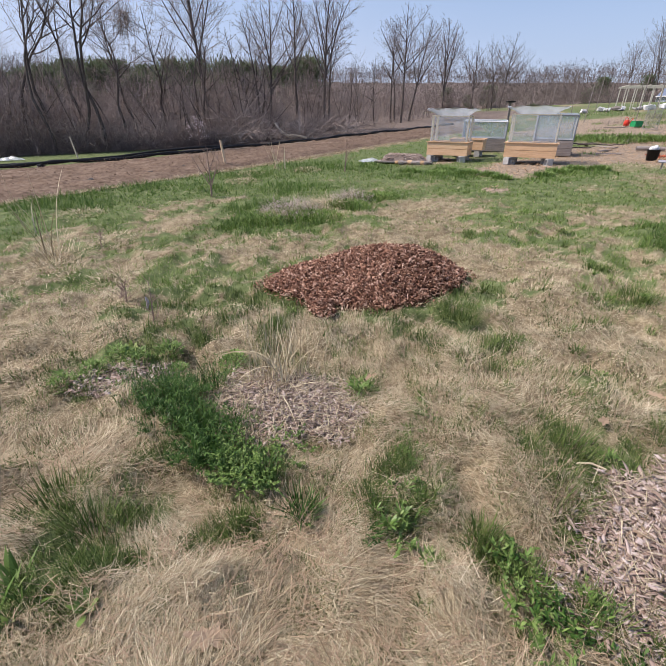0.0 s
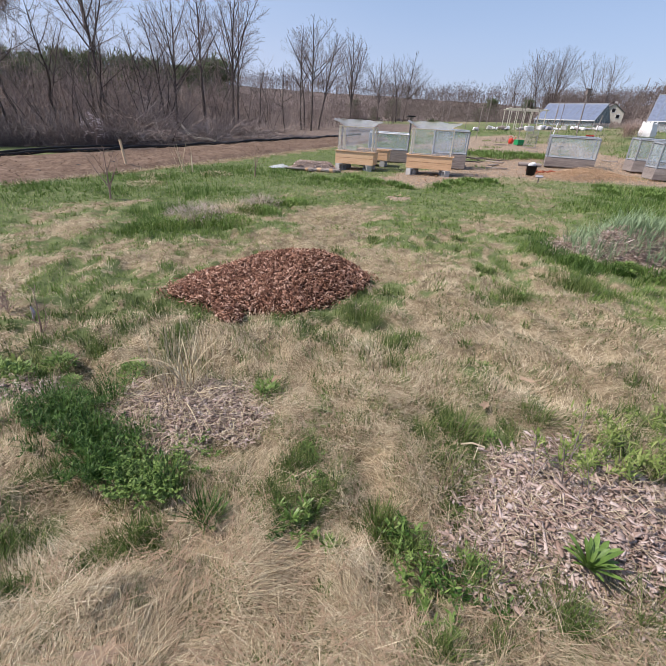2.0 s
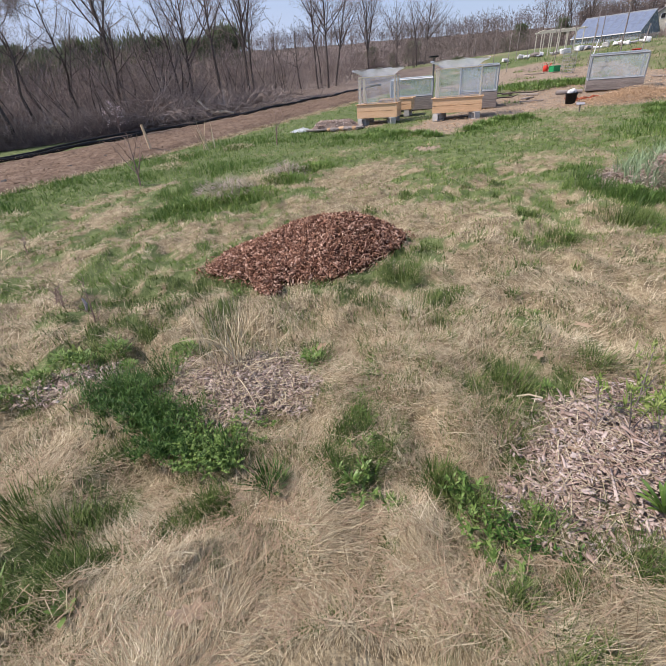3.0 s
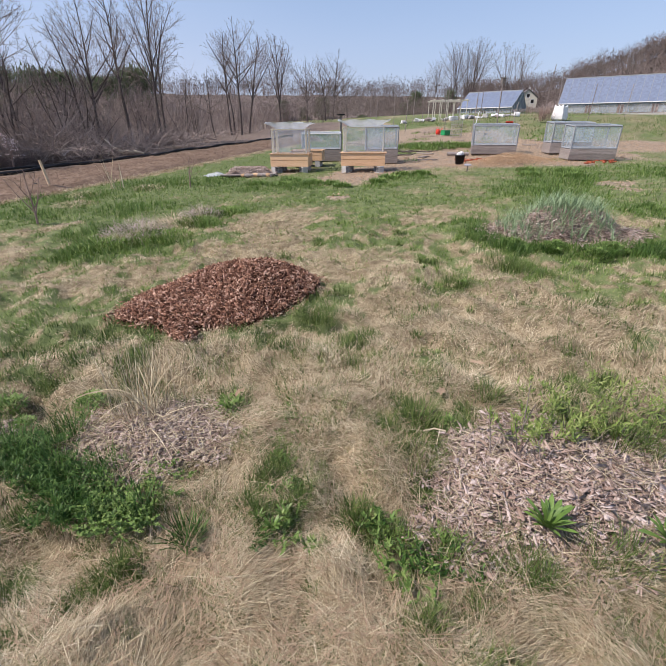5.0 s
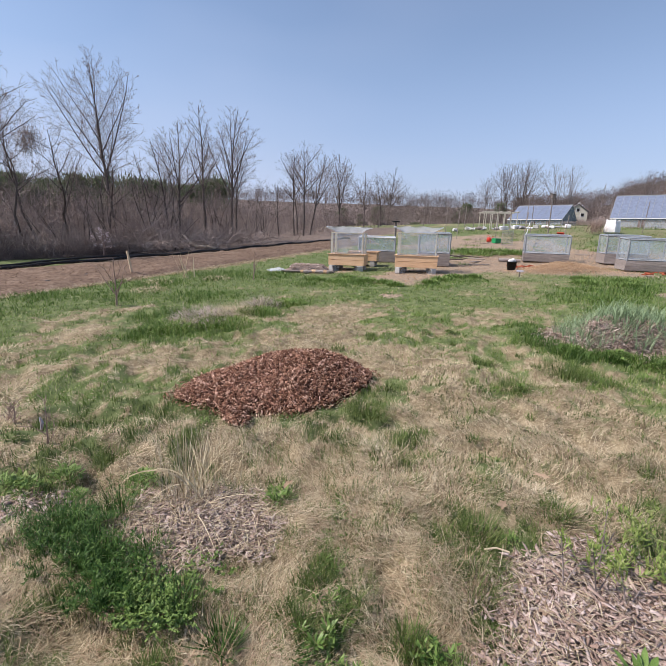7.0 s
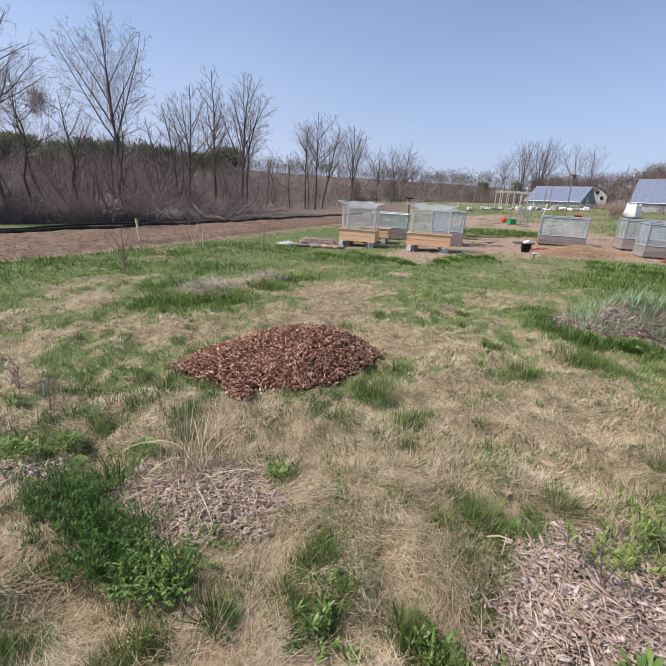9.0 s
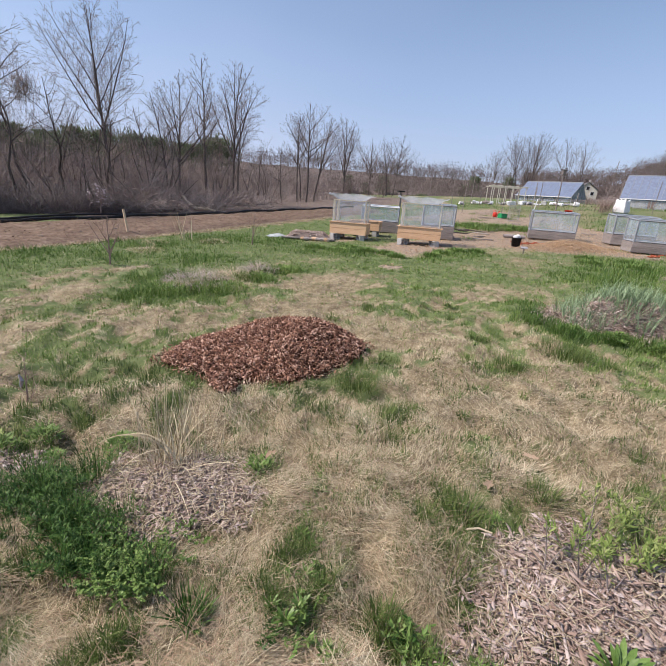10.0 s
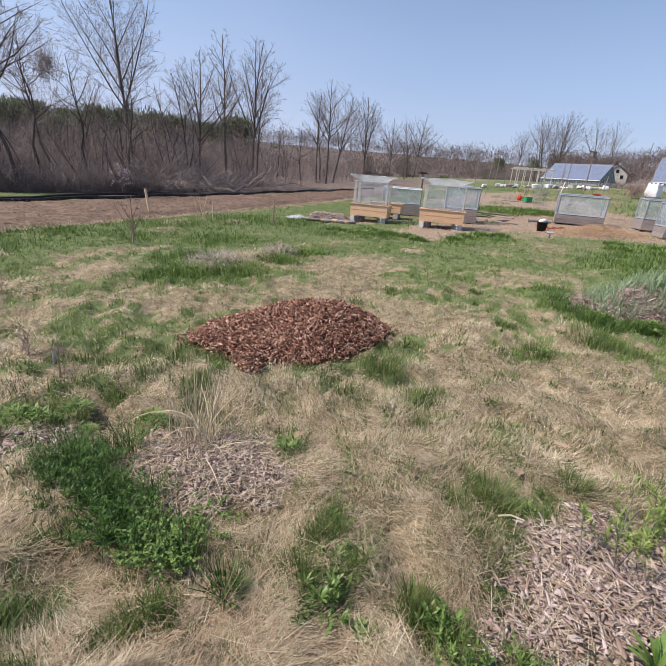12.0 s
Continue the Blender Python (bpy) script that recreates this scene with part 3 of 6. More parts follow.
# ---- turf: blades of dry and green grass ----
def scatter(n, r0, r1, rng):
    """Places thinning out with distance, over the lawn in front of the beds."""
    r = np.exp(rng.uniform(math.log(r0), math.log(r1), n))
    a = rng.uniform(radians(-62), radians(72), n)
    return r * np.sin(a) + 0.15, r * np.cos(a), r


def bare(x, y):
    """True where no turf grows."""
    b = pile_in(x, y) > 0.03
    b |= inside(x, y, *BED_RIGHT, 0.2, 7) > RNG.uniform(0, 0.5, len(x))
    b |= inside(x, y, *BED_LEFT, 0.2, 7) > RNG.uniform(0, 0.6, len(x))
    b |= inside(x, y, *BED_SMALL, 0.2, 7) > RNG.uniform(0, 0.6, len(x))
    b |= inside(x, y, *BED_GARLIC, 0.12, 6) > RNG.uniform(0, 0.12, len(x))
    b |= inside(x, y, -0.03, 1.36, 0.16, 0.11, 0, 0.3, 7) > RNG.uniform(0, 0.7, len(x))
    b |= tilled(x, y) > -0.05
    b |= mulched(x, y) > RNG.uniform(0.2, 0.9, len(x))
    b |= y > near_line(x) + 0.1
    return b


def turf(name, material, n, r0, r1, dry, segs, label, thick=False):
    x, y, r = scatter(n, r0, r1, RNG)
    g = greenness(x, y)
    tuft = lattice(x, y, 0.13, 61)
    if dry:
        keep = RNG.uniform(0, 1, n) < np.clip(1.15 - 1.1 * g, 0.06, 1)
    else:
        keep = RNG.uniform(0, 1, n) < np.clip(1.25 * g - 0.16, 0.3, 0.62 if r1 < 5 else 1) * (0.25 + 1.0 * (tuft > 0.45))
    if thick:
        keep &= lush(x, y) > RNG.uniform(0.1, 0.9, n)
    keep &= ~bare(x, y)
    x, y, r, g, tuft = x[keep], y[keep], r[keep], g[keep], tuft[keep]
    n = len(x)
    bump = micro(x, y)
    z = height(x, y) + bump
    far = np.clip(r / 2.2, 0.8, 12) ** 0.8
    if dry:
        swirl = 2 * math.pi * (1.3 * lattice(x, y, 0.7, 62) + 0.5 * lattice(x, y, 0.22, 64))
        az = np.where(RNG.uniform(0, 1, n) < 0.68, swirl + RNG.normal(0, 0.4, n), RNG.uniform(0, 6.3, n))
        up = RNG.uniform(0, 1, n) < 0.12 + 0.2 * (tuft > 0.62) + 0.35 * smooth((r - 3) / 3)
        lean = np.where(up, RNG.uniform(0.15, 0.8, n), RNG.uniform(1.05, 1.5, n))
        curl = np.where(up, RNG.uniform(0.2, 1.4, n), RNG.uniform(-0.5, 0.9, n))
        length = np.where(up, RNG.uniform(0.03, 0.09, n), RNG.uniform(0.03, 0.13, n)) * (1 - 0.3 * smooth((r - 3) / 3))
        width = RNG.uniform(0.001, 0.0029, n) * far
        z = z + np.where(up, 0, RNG.uniform(-0.008, 0.03, n))
    else:
        az = RNG.uniform(0, 6.3, n)
        lean = np.abs(RNG.normal(0, 0.38, n))
        curl = RNG.uniform(0.1, 1.3, n)
        length = RNG.uniform(0.04, 0.1, n) * (0.65 + 0.65 * g) * (0.75 + 0.6 * tuft) * (0.85 - 0.3 * smooth((r - 3) / 3)) * (0.6 + 0.9 * lattice(x, y, 0.5, 63)) * (1 + (1.5 if thick else 0.3) * lush(x, y))
        width = RNG.uniform(0.002, 0.0045, n) * far
    ob = put(name, mesh_of(name, *ribbons(np.stack([x, y, z], 1), az, lean, curl, length, width, segs)), material)
    return tagged(ob, label, "grass", kind="stuff")


turf("dry_grass", M_STRAW, 200000, 0.8, 4.5, True, 3, "matted dry straw-coloured grass lying flat")
turf("green_grass", M_GRASS, 260000, 0.8, 4.5, False, 2, "fresh green grass blades growing through straw")
turf("dry_grass", M_STRAW, 300000, 4.5, 20, True, 1, "dry straw-coloured grass in patches across the lawn")
turf("green_grass", M_LAWN, 330000, 4.5, 40, False, 1, "green spring grass covering the lawn")
turf("lush_grass", M_LUSH, 300000, 3.0, 18, False, 2, "tall dark green grass in lush patches", True)

fx = RNG.uniform(-15, 6, 11000)
fy = near_line(fx) - 0.3 + RNG.normal(0, 0.14, 11000)
fringe = ribbons(np.stack([fx, fy, height(fx, fy) - 0.01], 1), RNG.uniform(0, 6.3, 11000), RNG.uniform(0.3, 1.5, 11000), RNG.uniform(0, 1, 11000), RNG.uniform(0.06, 0.16, 11000), RNG.uniform(0.006, 0.014, 11000), 2)
tagged(put("dry_fringe", mesh_of("dry_fringe", *fringe), M_STRAW), "pale dry grass fringing the tilled strip", "dry grass", kind="stuff")

for name, material, n, label in (("straw_stalks", M_STRAW, 3800, "long pale straw stalks lying loose on the turf"), ("brown_stalks", M_OAK, 8500, "brown dead stalks lying loose on the turf")):
    x, y, r = scatter(n, 0.8, 5.0, RNG)
    keep = (greenness(x, y) < 0.6) & (pile_in(x, y) < 0)
    x, y = x[keep], y[keep]
    n = len(x)
    z = height(x, y) + micro(x, y) + RNG.uniform(0.02, 0.06, n)
    ob = put(name, mesh_of(name, *ribbons(np.stack([x, y, z], 1), RNG.uniform(0, 6.3, n), RNG.uniform(1.2, 1.6, n), RNG.uniform(-0.3, 0.6, n), RNG.uniform(0.05, 0.16, n), RNG.uniform(0.0016, 0.0032, n), 3)), material)
    tagged(ob, label, "dry grass", kind="stuff")

# ---- heap of fresh wood chips ----
xs, ys = np.linspace(-1.0, 1.95, 70), np.linspace(3.1, 5.4, 56)
PX, PY = np.meshgrid(xs, ys)
n = len(xs)
idx = np.arange(len(ys) - 1)[:, None] * n + np.arange(n - 1)[None]
heap = thing("wood_chip_heap", pose(0, 0, 0), "low heap of fresh reddish-brown wood chips on straw", "wood chip heap")
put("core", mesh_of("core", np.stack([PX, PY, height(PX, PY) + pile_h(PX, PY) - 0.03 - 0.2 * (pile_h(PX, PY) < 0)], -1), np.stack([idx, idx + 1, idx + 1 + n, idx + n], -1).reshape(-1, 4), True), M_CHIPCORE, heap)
qx, qy = RNG.uniform(-1.0, 1.95, 46000), RNG.uniform(3.1, 5.4, 46000)
keep = (pile_h(qx, qy) > 0.004) | ((pile_in(qx, qy) > -0.1) & (RNG.uniform(0, 1, 46000) < 0.12))
qx, qy = qx[keep], qy[keep]
qz = height(qx, qy) + np.maximum(pile_h(qx, qy), 0) + RNG.uniform(-0.012, 0.022, len(qx))
loose = put("chip_layer", mesh_of("chip_layer", *chips(np.stack([qx, qy, qz], 1)[:21000], RNG.uniform(0.012, 0.031, min(21000, len(qx))), 0.65)), M_CHIP, heap)
tagged(loose, kind="stuff")
chip_meshes = []
for k in range(8):
    chip_meshes.append(mesh_of("wood_chip", *chips(np.zeros((1, 3)), np.array([0.034]), 0.05)))
    chip_meshes[-1].materials.append(M_CHIP)
done = 0
while done < 260:
    x, y = random.uniform(-0.8, 1.6), random.uniform(3.2, 4.6)
    p = float(pile_h(x, y))
    if p > 0.03:
        ob = new("wood_chip", chip_meshes[done % 8])
        ob.parent = heap
        ob.matrix_basis = pose(x, y, ground_z(x, y) + p + 0.012, random.gauss(0, 25), random.gauss(0, 25), random.uniform(0, 360))
        done += 1


# ---- weathered mulch beds ----
def mulch_bed(spec, count, size, mound, label, seed, straw=0.11):
    cx, cy, rx, ry, turn = spec
    R = max(rx, ry) * 1.3
    s = np.linspace(-R, R, 44)
    A, B = np.meshgrid(cx + s, cy + s)
    d = inside(A, B, cx, cy, rx, ry, turn, 0.2, 7)
    zz = height(A, B) - 0.05 - 0.12 * np.clip(-d * 6, 0, 1) + np.clip(d * 3, 0, 1) * 0.04 + mound * smooth(d * 1.25) + 0.012 * lattice(A, B, 0.1, seed)
    idx = np.arange(43)[:, None] * 44 + np.arange(43)[None]
    bed = thing("mulch_bed", pose(0, 0, 0), label, "mulch bed")
    put("core", mesh_of("core", np.stack([A, B, zz], -1), np.stack([idx, idx + 1, idx + 45, idx + 44], -1).reshape(-1, 4), True), M_GREYCORE, bed)
    x, y = cx + RNG.uniform(-R, R, count * 3), cy + RNG.uniform(-R, R, count * 3)
    d = inside(x, y, cx, cy, rx, ry, turn, 0.2, 7)
    keep = d > RNG.uniform(-0.22, 0.12, len(x))
    x, y, d = x[keep][:count], y[keep][:count], d[keep][:count]
    z = height(x, y) - 0.005 + mound * smooth(d * 1.25) + RNG.uniform(0, 0.02, len(x))
    ob = put("mulch_layer", mesh_of("mulch_layer", *chips(np.stack([x, y, z], 1), size * np.clip(RNG.lognormal(-0.1, 0.5, len(x)), 0.3, 2.3), 0.22, thick=(0.03, 0.1), wide=(0.18, 0.75), sliver=0.35)), M_GREYCHIP, bed)
    tagged(ob, kind="stuff")
    k = int(count * straw)
    ob = put("straw_layer", mesh_of("straw_layer", *ribbons(np.stack([x, y, z + 0.016], 1)[:k], RNG.uniform(0, 6.3, k), RNG.uniform(1.25, 1.55, k), RNG.uniform(-0.3, 0.4, k), RNG.uniform(0.04, 0.13, k), RNG.uniform(0.002, 0.004, k), 2)), M_STRAW, bed)
    tagged(ob, "loose bits of pale straw", kind="stuff")
    return bed


mulch_bed(BED_RIGHT, 12500, 0.021, 0.07, "bed of weathered greyish-pink wood chips among grass", 71, 0.1)
mulch_bed(BED_LEFT, 4600, 0.017, 0.03, "bed of weathered grey wood chips round dry stalks", 72, 0.2)
mulch_bed(BED_SMALL, 700, 0.022, 0.0, "small patch of pale wood chips in grass", 73)
mulch_bed(BED_GARLIC, 9000, 0.034, 0.33, "raised mound of grey wood-chip mulch with garlic", 74, 0.22)
x, y = RNG.uniform(2, 22, 30000), RNG.uniform(6, 23, 30000)
keep = mulched(x, y) > RNG.uniform(0.3, 1, 30000)
x, y = x[keep], y[keep]
ob = put("path_chips", mesh_of("path_chips", *chips(np.stack([x, y, height(x, y) + 0.01], 1), RNG.uniform(0.014, 0.042, len(x)), 0.3)), M_TANCHIP)
tagged(ob, "scattered tan wood chips on the garden paths", "wood chips", kind="stuff")


# ---- planters with plastic covers ----
def raised_planter(m, w, d, hgt, boards, material, label, group):
    """A box of boards, with corner battens and a cap rail."""
    ob = thing("raised_planter", m, label, "planter", group)
    bh = hgt / boards
    for s in (-1, 1):
        for k in range(boards):
            part("front_board" if s < 0 else "back_board", box((w, 0.038, bh - 0.012), (0, s * (d / 2 - 0.019), bh * (k + 0.5))), material, ob)
            part("side_board", box((0.038, d - 0.08, bh - 0.004), (s * (w / 2 - 0.019), 0, bh * (k + 0.5))), material, ob)
        part("cap_rail", box((w + 0.09, 0.075, 0.024), (0, s * (d / 2 - 0.01), hgt + 0.012)), material, ob)
        part("cap_rail", box((0.075, d - 0.1, 0.024), (s * (w / 2 - 0.01), 0, hgt + 0.0115)), material, ob)
    part("soil", box((w - 0.08, d - 0.08, 0.05), (0, 0, hgt - 0.09), 0.0), M_SOIL, ob, "dark potting soil")
    return ob


def film_cover(m, w, d, hgt, flare, label, posts=2):
    """A lath frame wrapped in clear film, its loose sheet flaring at the top."""
    ob = thing("film_cover", m, label, "plant cover", "film covers on the planters")
    for s in (-1, 1):
        for k in range(posts):
            part("post", box((0.035, 0.03, hgt), (-w / 2 + 0.03 + k * (w - 0.06) / (posts - 1), s * (d / 2 - 0.03), hgt / 2), 0.003), M_POST, ob)
            part("post", box((0.03, 0.03, hgt), (-w / 2 + 0.03 + k * (w - 0.06) / (posts - 1), s * (d / 2 - 0.21), hgt / 2), 0.003), M_POST, ob)
        part("rail", box((w, 0.02, 0.025), (0, s * (d / 2 - 0.03), hgt + 0.012), 0.003), M_POST, ob)
        part("rail", box((0.035, d - 0.1, 0.04), (s * (w / 2 - 0.03), 0, hgt + 0.02), 0.003), M_POST, ob)
    # walls of film, gently wrinkled
    ring = [(-w / 2, -d / 2), (w / 2, -d / 2), (w / 2, d / 2), (-w / 2, d / 2)]
    for k in range(4):
        a, b = Vector(ring[k]), Vector(ring[(k + 1) % 4])
        nrm = Vector(((b - a).y, -(b - a).x)).normalized()
        vs = []
        for j in range(7):
            for i in range(13):
                p = a.lerp(b, i / 12) + nrm * (0.012 + 0.012 * math.sin(i * 2.1 + j * 1.3 + k))
                vs.append((p.x, p.y, hgt * j / 6))
        part_faces = [[j * 13 + i, j * 13 + i + 1, (j + 1) * 13 + i + 1, (j + 1) * 13 + i] for j in range(6) for i in range(12)]
        put("film_wall", mesh_of("film_wall", vs, part_faces, True), M_FILM, ob)
    # the loose top sheet: draped over, its free edges lifted outwards
    vs, K = [], 17
    for j in range(K):
        for i in range(K):
            fx, fy = i / (K - 1) * 2 - 1, j / (K - 1) * 2 - 1
            e = max(abs(fx), abs(fy))
            grow = 1 + flare * max(0, (e - 0.75) / 0.25) / w
            z = hgt + 0.05 - 0.05 * (1 - e) + 0.21 * max(0, (e - 0.75) / 0.25) ** 0.8 * (0.94 + 0.03 * math.sin(7 * fx + 5 * fy) + 0.03 * math.sin(17 * fx - 11 * fy) - 0.22 * (abs(fx) * abs(fy)) ** 3) + 0.02 * math.sin(9 * fx) * math.cos(7 * fy)
            vs.append((fx * w / 2 * grow, fy * d / 2 * grow, float(z)))
    part_faces = [[j * K + i, j * K + i + 1, (j + 1) * K + i + 1, (j + 1) * K + i] for j in range(K - 1) for i in range(K - 1)]
    put("top_sheet", mesh_of("top_sheet", vs, part_faces, True), M_FILMTOP, ob, "hazy loose plastic top sheet")
    return ob


def concrete_block(m):
    """A two-cell block lying on its side."""
    ob = thing("concrete_block", m, "grey hollow concrete block under a planter", "concrete block", "blocks under the planters")
    bm = bmesh.new()
    for c, s in (((0, 0, 0.015), (0.19, 0.39, 0.03)), ((0, 0, 0.205), (0.19, 0.39, 0.03))):
        box(s, c, 0.004, None, bm)
    for yy in (-0.18, 0, 0.18):
        box((0.19, 0.03, 0.16), (0, yy, 0.11), 0.003, None, bm)
    part("block_body", bm, M_CONCRETE, ob)
    return ob


first_block = None
PLANTERS = [(4.2, 16.42, -25, 1.37, 1.0), (6.43, 14.98, -25, 1.5, 1.0)]
for px_, py_, turn, w, d in PLANTERS:
    z0 = ground_z(px_, py_)
    base = pose(px_, py_, z0, 0, 0, turn)
    for sx in (-1, 1):
        for sy in (-1, 1):
            bmx = base @ pose(sx * (w / 2 - 0.2), sy * (d / 2 - 0.1), -0.05, 0, 0, 30 * sx)
            if first_block is None:
                first_block = concrete_block(bmx)
            else:
                copy_thing(first_block, bmx)
    raised_planter(base @ pose(0, 0, 0.172), w, d, 0.41, 2, M_PINEWOOD, "raised planter box of fresh pine boards on concrete blocks", "pine planters")
    film_cover(base @ pose(0, 0, 0.607), w - 0.12, d - 0.1, 0.76, 0.36, "clear plastic film cover on pale laths over a planter")

# a smaller pine planter behind the first
base = pose(5.2, 17.75, ground_z(5.2, 17.75), 0, 0, -25)
for sx in (-1, 1):
    for sy in (-1, 1):
        copy_thing(first_block, base @ pose(sx * 0.42, sy * 0.22, -0.01))
raised_planter(base @ pose(0, 0, 0.212), 1.2, 0.85, 0.36, 2, M_PINEWOOD, "pine planter box standing behind the front pair", "pine planters")


def cold_frame(m, w, d, base_h, front_h, back_h, label, rail=None):
    """A weathered board base with a sloping cover of twin-wall sheet on a grey frame."""
    ob = thing("cold_frame", m, label, "cold frame", "weathered cold frames")
    bh = base_h / 2
    for s in (-1, 1):
        for k in range(2):
            part("base_board", box((w, 0.04, bh - 0.005), (0, s * (d / 2 - 0.02), bh * (k + 0.5))), M_OLDWOOD, ob)
            part("base_board", box((0.04, d - 0.085, bh - 0.005), (s * (w / 2 - 0.02), 0, bh * (k + 0.5))), M_OLDWOOD, ob)
    part("soil", box((w - 0.09, d - 0.09, 0.05), (0, 0, base_h - 0.1), 0.0), M_SOIL, ob)
    top = (w * 0.97, d * 0.95)
    corners = [(-top[0] / 2, -top[1] / 2, front_h), (top[0] / 2, -top[1] / 2, front_h), (top[0] / 2, top[1] / 2, back_h), (-top[0] / 2, top[1] / 2, back_h)]
    feet = [(-w / 2 + 0.03, -d / 2 + 0.03), (w / 2 - 0.03, -d / 2 + 0.03), (w / 2 - 0.03, d / 2 - 0.03), (-w / 2 + 0.03, d / 2 - 0.03)]
    for (fx, fy), c in zip(feet, corners):
        v, f = rods([(fx, fy, base_h)], [c], [0.032], [0.03], 4)
        put("corner_post", mesh_of("corner_post", v, f), M_GREYRAIL, ob)
    for k in range(4):
        a, b = corners[k], corners[(k + 1) % 4]
        v, f = rods([a], [b], [0.03], [0.03], 4)
        put("top_rail", mesh_of("top_rail", v, f), rail or M_GREYRAIL, ob)
        fa, fb = feet[k], feet[(k + 1) % 4]
        v, f = rods([(*fa, base_h + 0.03)], [(*fb, base_h + 0.03)], [0.03], [0.03], 4)
        put("sill_rail", mesh_of("sill_rail", v, f), M_GREYRAIL, ob)
        put("sheet_wall", mesh_of("sheet_wall", [(*fa, base_h), (*fb, base_h), b, a], [[0, 1, 2, 3]]), M_POLY, ob)
    put("sheet_top", mesh_of("sheet_top", [(c[0] * 1.03, c[1] * 1.03, c[2] + 0.035) for c in corners], [[0, 1, 2, 3]]), M_POLY, ob)
    return ob


def stand(x, y, turn=0):
    return pose(x, y, ground_z(x, y), 0, 0, turn)


cold_frame(stand(13.6, 17.3, -33), 1.85, 1.2, 0.34, 1.12, 1.18, "weathered grey cold frame with clear plastic sheet sides")
cold_frame(stand(14.95, 13.5, -28), 1.6, 1.15, 0.36, 1.12, 1.18, "long grey cold frame with clear plastic sheet sides")
cold_frame(stand(16.1, 15.7, -28), 1.6, 1.2, 0.4, 1.14, 1.2, "grey cold frame behind another, with weathered boards")
cold_frame(stand(8.1, 17.2, -22), 1.3, 1.1, 0.5, 1.3, 1.35, "dark grey cold frame standing behind pine planters")
cold_frame(stand(6.35, 19.6, -18), 1.7, 1.1, 0.45, 1.08, 1.12, "grey cold frame with a pale top rail", M_WHITE)

# ---- bare trees ----
def grow(seed, tall, lean, limbs=9, spread=0.5, fork=0.35, wild=0.12, vase=False, levels=4, crook=0.45, girth=1.0, dense=1.0):
    """Segments of a leafless tree: trunk and limbs, then the twigs of its crown. Side shoots grow shorter towards each tip."""
    rng = random.Random(seed)
    wood, fine = [], []

    def shoot(p, d, length, rad, level):
        segs = (9, 6, 3, 2, 1)[level]
        pts, dirs = [p.copy()], []
        thin = 0.8 if level else 0.86
        for k in range(segs):
            bend = wild * (crook, 0.7, 0.6, 0.5, 0.5)[level]
            rise = (0.015, 0.045, 0.06, 0.06, 0.0)[level]
            d = (d + Vector((rng.gauss(0, bend), rng.gauss(0, bend), rng.gauss(0, bend * 0.6) + rise))).normalized()
            q = p + d * (length / segs)
            r0, r1 = rad * (1 - thin * k / segs), rad * (1 - thin * (k + 1) / segs)
            (wood if level < 2 else fine).append((p.copy(), q.copy(), max(r0, 0.006), max(r1, 0.0045)))
            p = q
            pts.append(p.copy())
            dirs.append(d.copy())
        if level >= levels:
            return
        if level == 0:
            count = limbs
        else:
            count = max(2, min(int(length / (0.0, 0.24, 0.2, 0.2)[level] * dense * rng.uniform(0.75, 1.15)), (0, 15, 8, 4)[level]))
        for c in range(count):
            f = (c + rng.random()) / count
            t = fork + (0.95 - fork) * f ** (1.6 if vase else 1.0) if level == 0 else 0.1 + 0.88 * f
            i = min(int(t * segs), segs - 1)
            q = pts[i].lerp(pts[i + 1], t * segs - i)
            axis = dirs[i]
            side = axis.orthogonal()
            side.rotate(Matrix.Rotation(c * 2.4 + rng.uniform(-0.6, 0.6), 3, axis))
            if level == 0:
                ang = spread * rng.uniform(0.7, 1.25)
                long_ = tall * ((1.0 - t) * (0.8 + 0.2 * f) if vase else 0.1 + 0.26 * (1 - f)) * rng.uniform(0.75, 1.08)
            else:
                ang = rng.uniform(0.4, 0.8)
                long_ = length * (0.0, 0.5, 0.55, 0.55)[level] * (1.1 - t) ** 0.6 * rng.uniform(0.6, 1.15) + 0.06
            nd = (axis * math.cos(ang) + side * math.sin(ang)).normalized()
            here = rad * (1 - thin * t)
            shoot(q, nd, long_, max(here * (0.7 if level == 0 else 0.5), 0.006), level + 1)

    shoot(Vector((0, 0, -0.2)), Vector((lean / tall, 0, 1)).normalized(), tall * 0.97, (tall * 0.0105 + 0.02) * girth, 0)
    return wood, fine


def bare_tree(m, label, **how):
    ob = thing("bare_tree", m, label, "tree", "bare trees at the wood's edge")
    for name, segs, sides, material in zip(("trunk", "crown"), grow(**how), (6, 3), (M_BARK, M_TWIG)):
        a, b = np.array([s[0] for s in segs]), np.array([s[1] for s in segs])
        put(name, mesh_of(name, *rods(a, b, [s[2] for s in segs], [s[3] for s in segs], sides)), material, ob)
    return ob


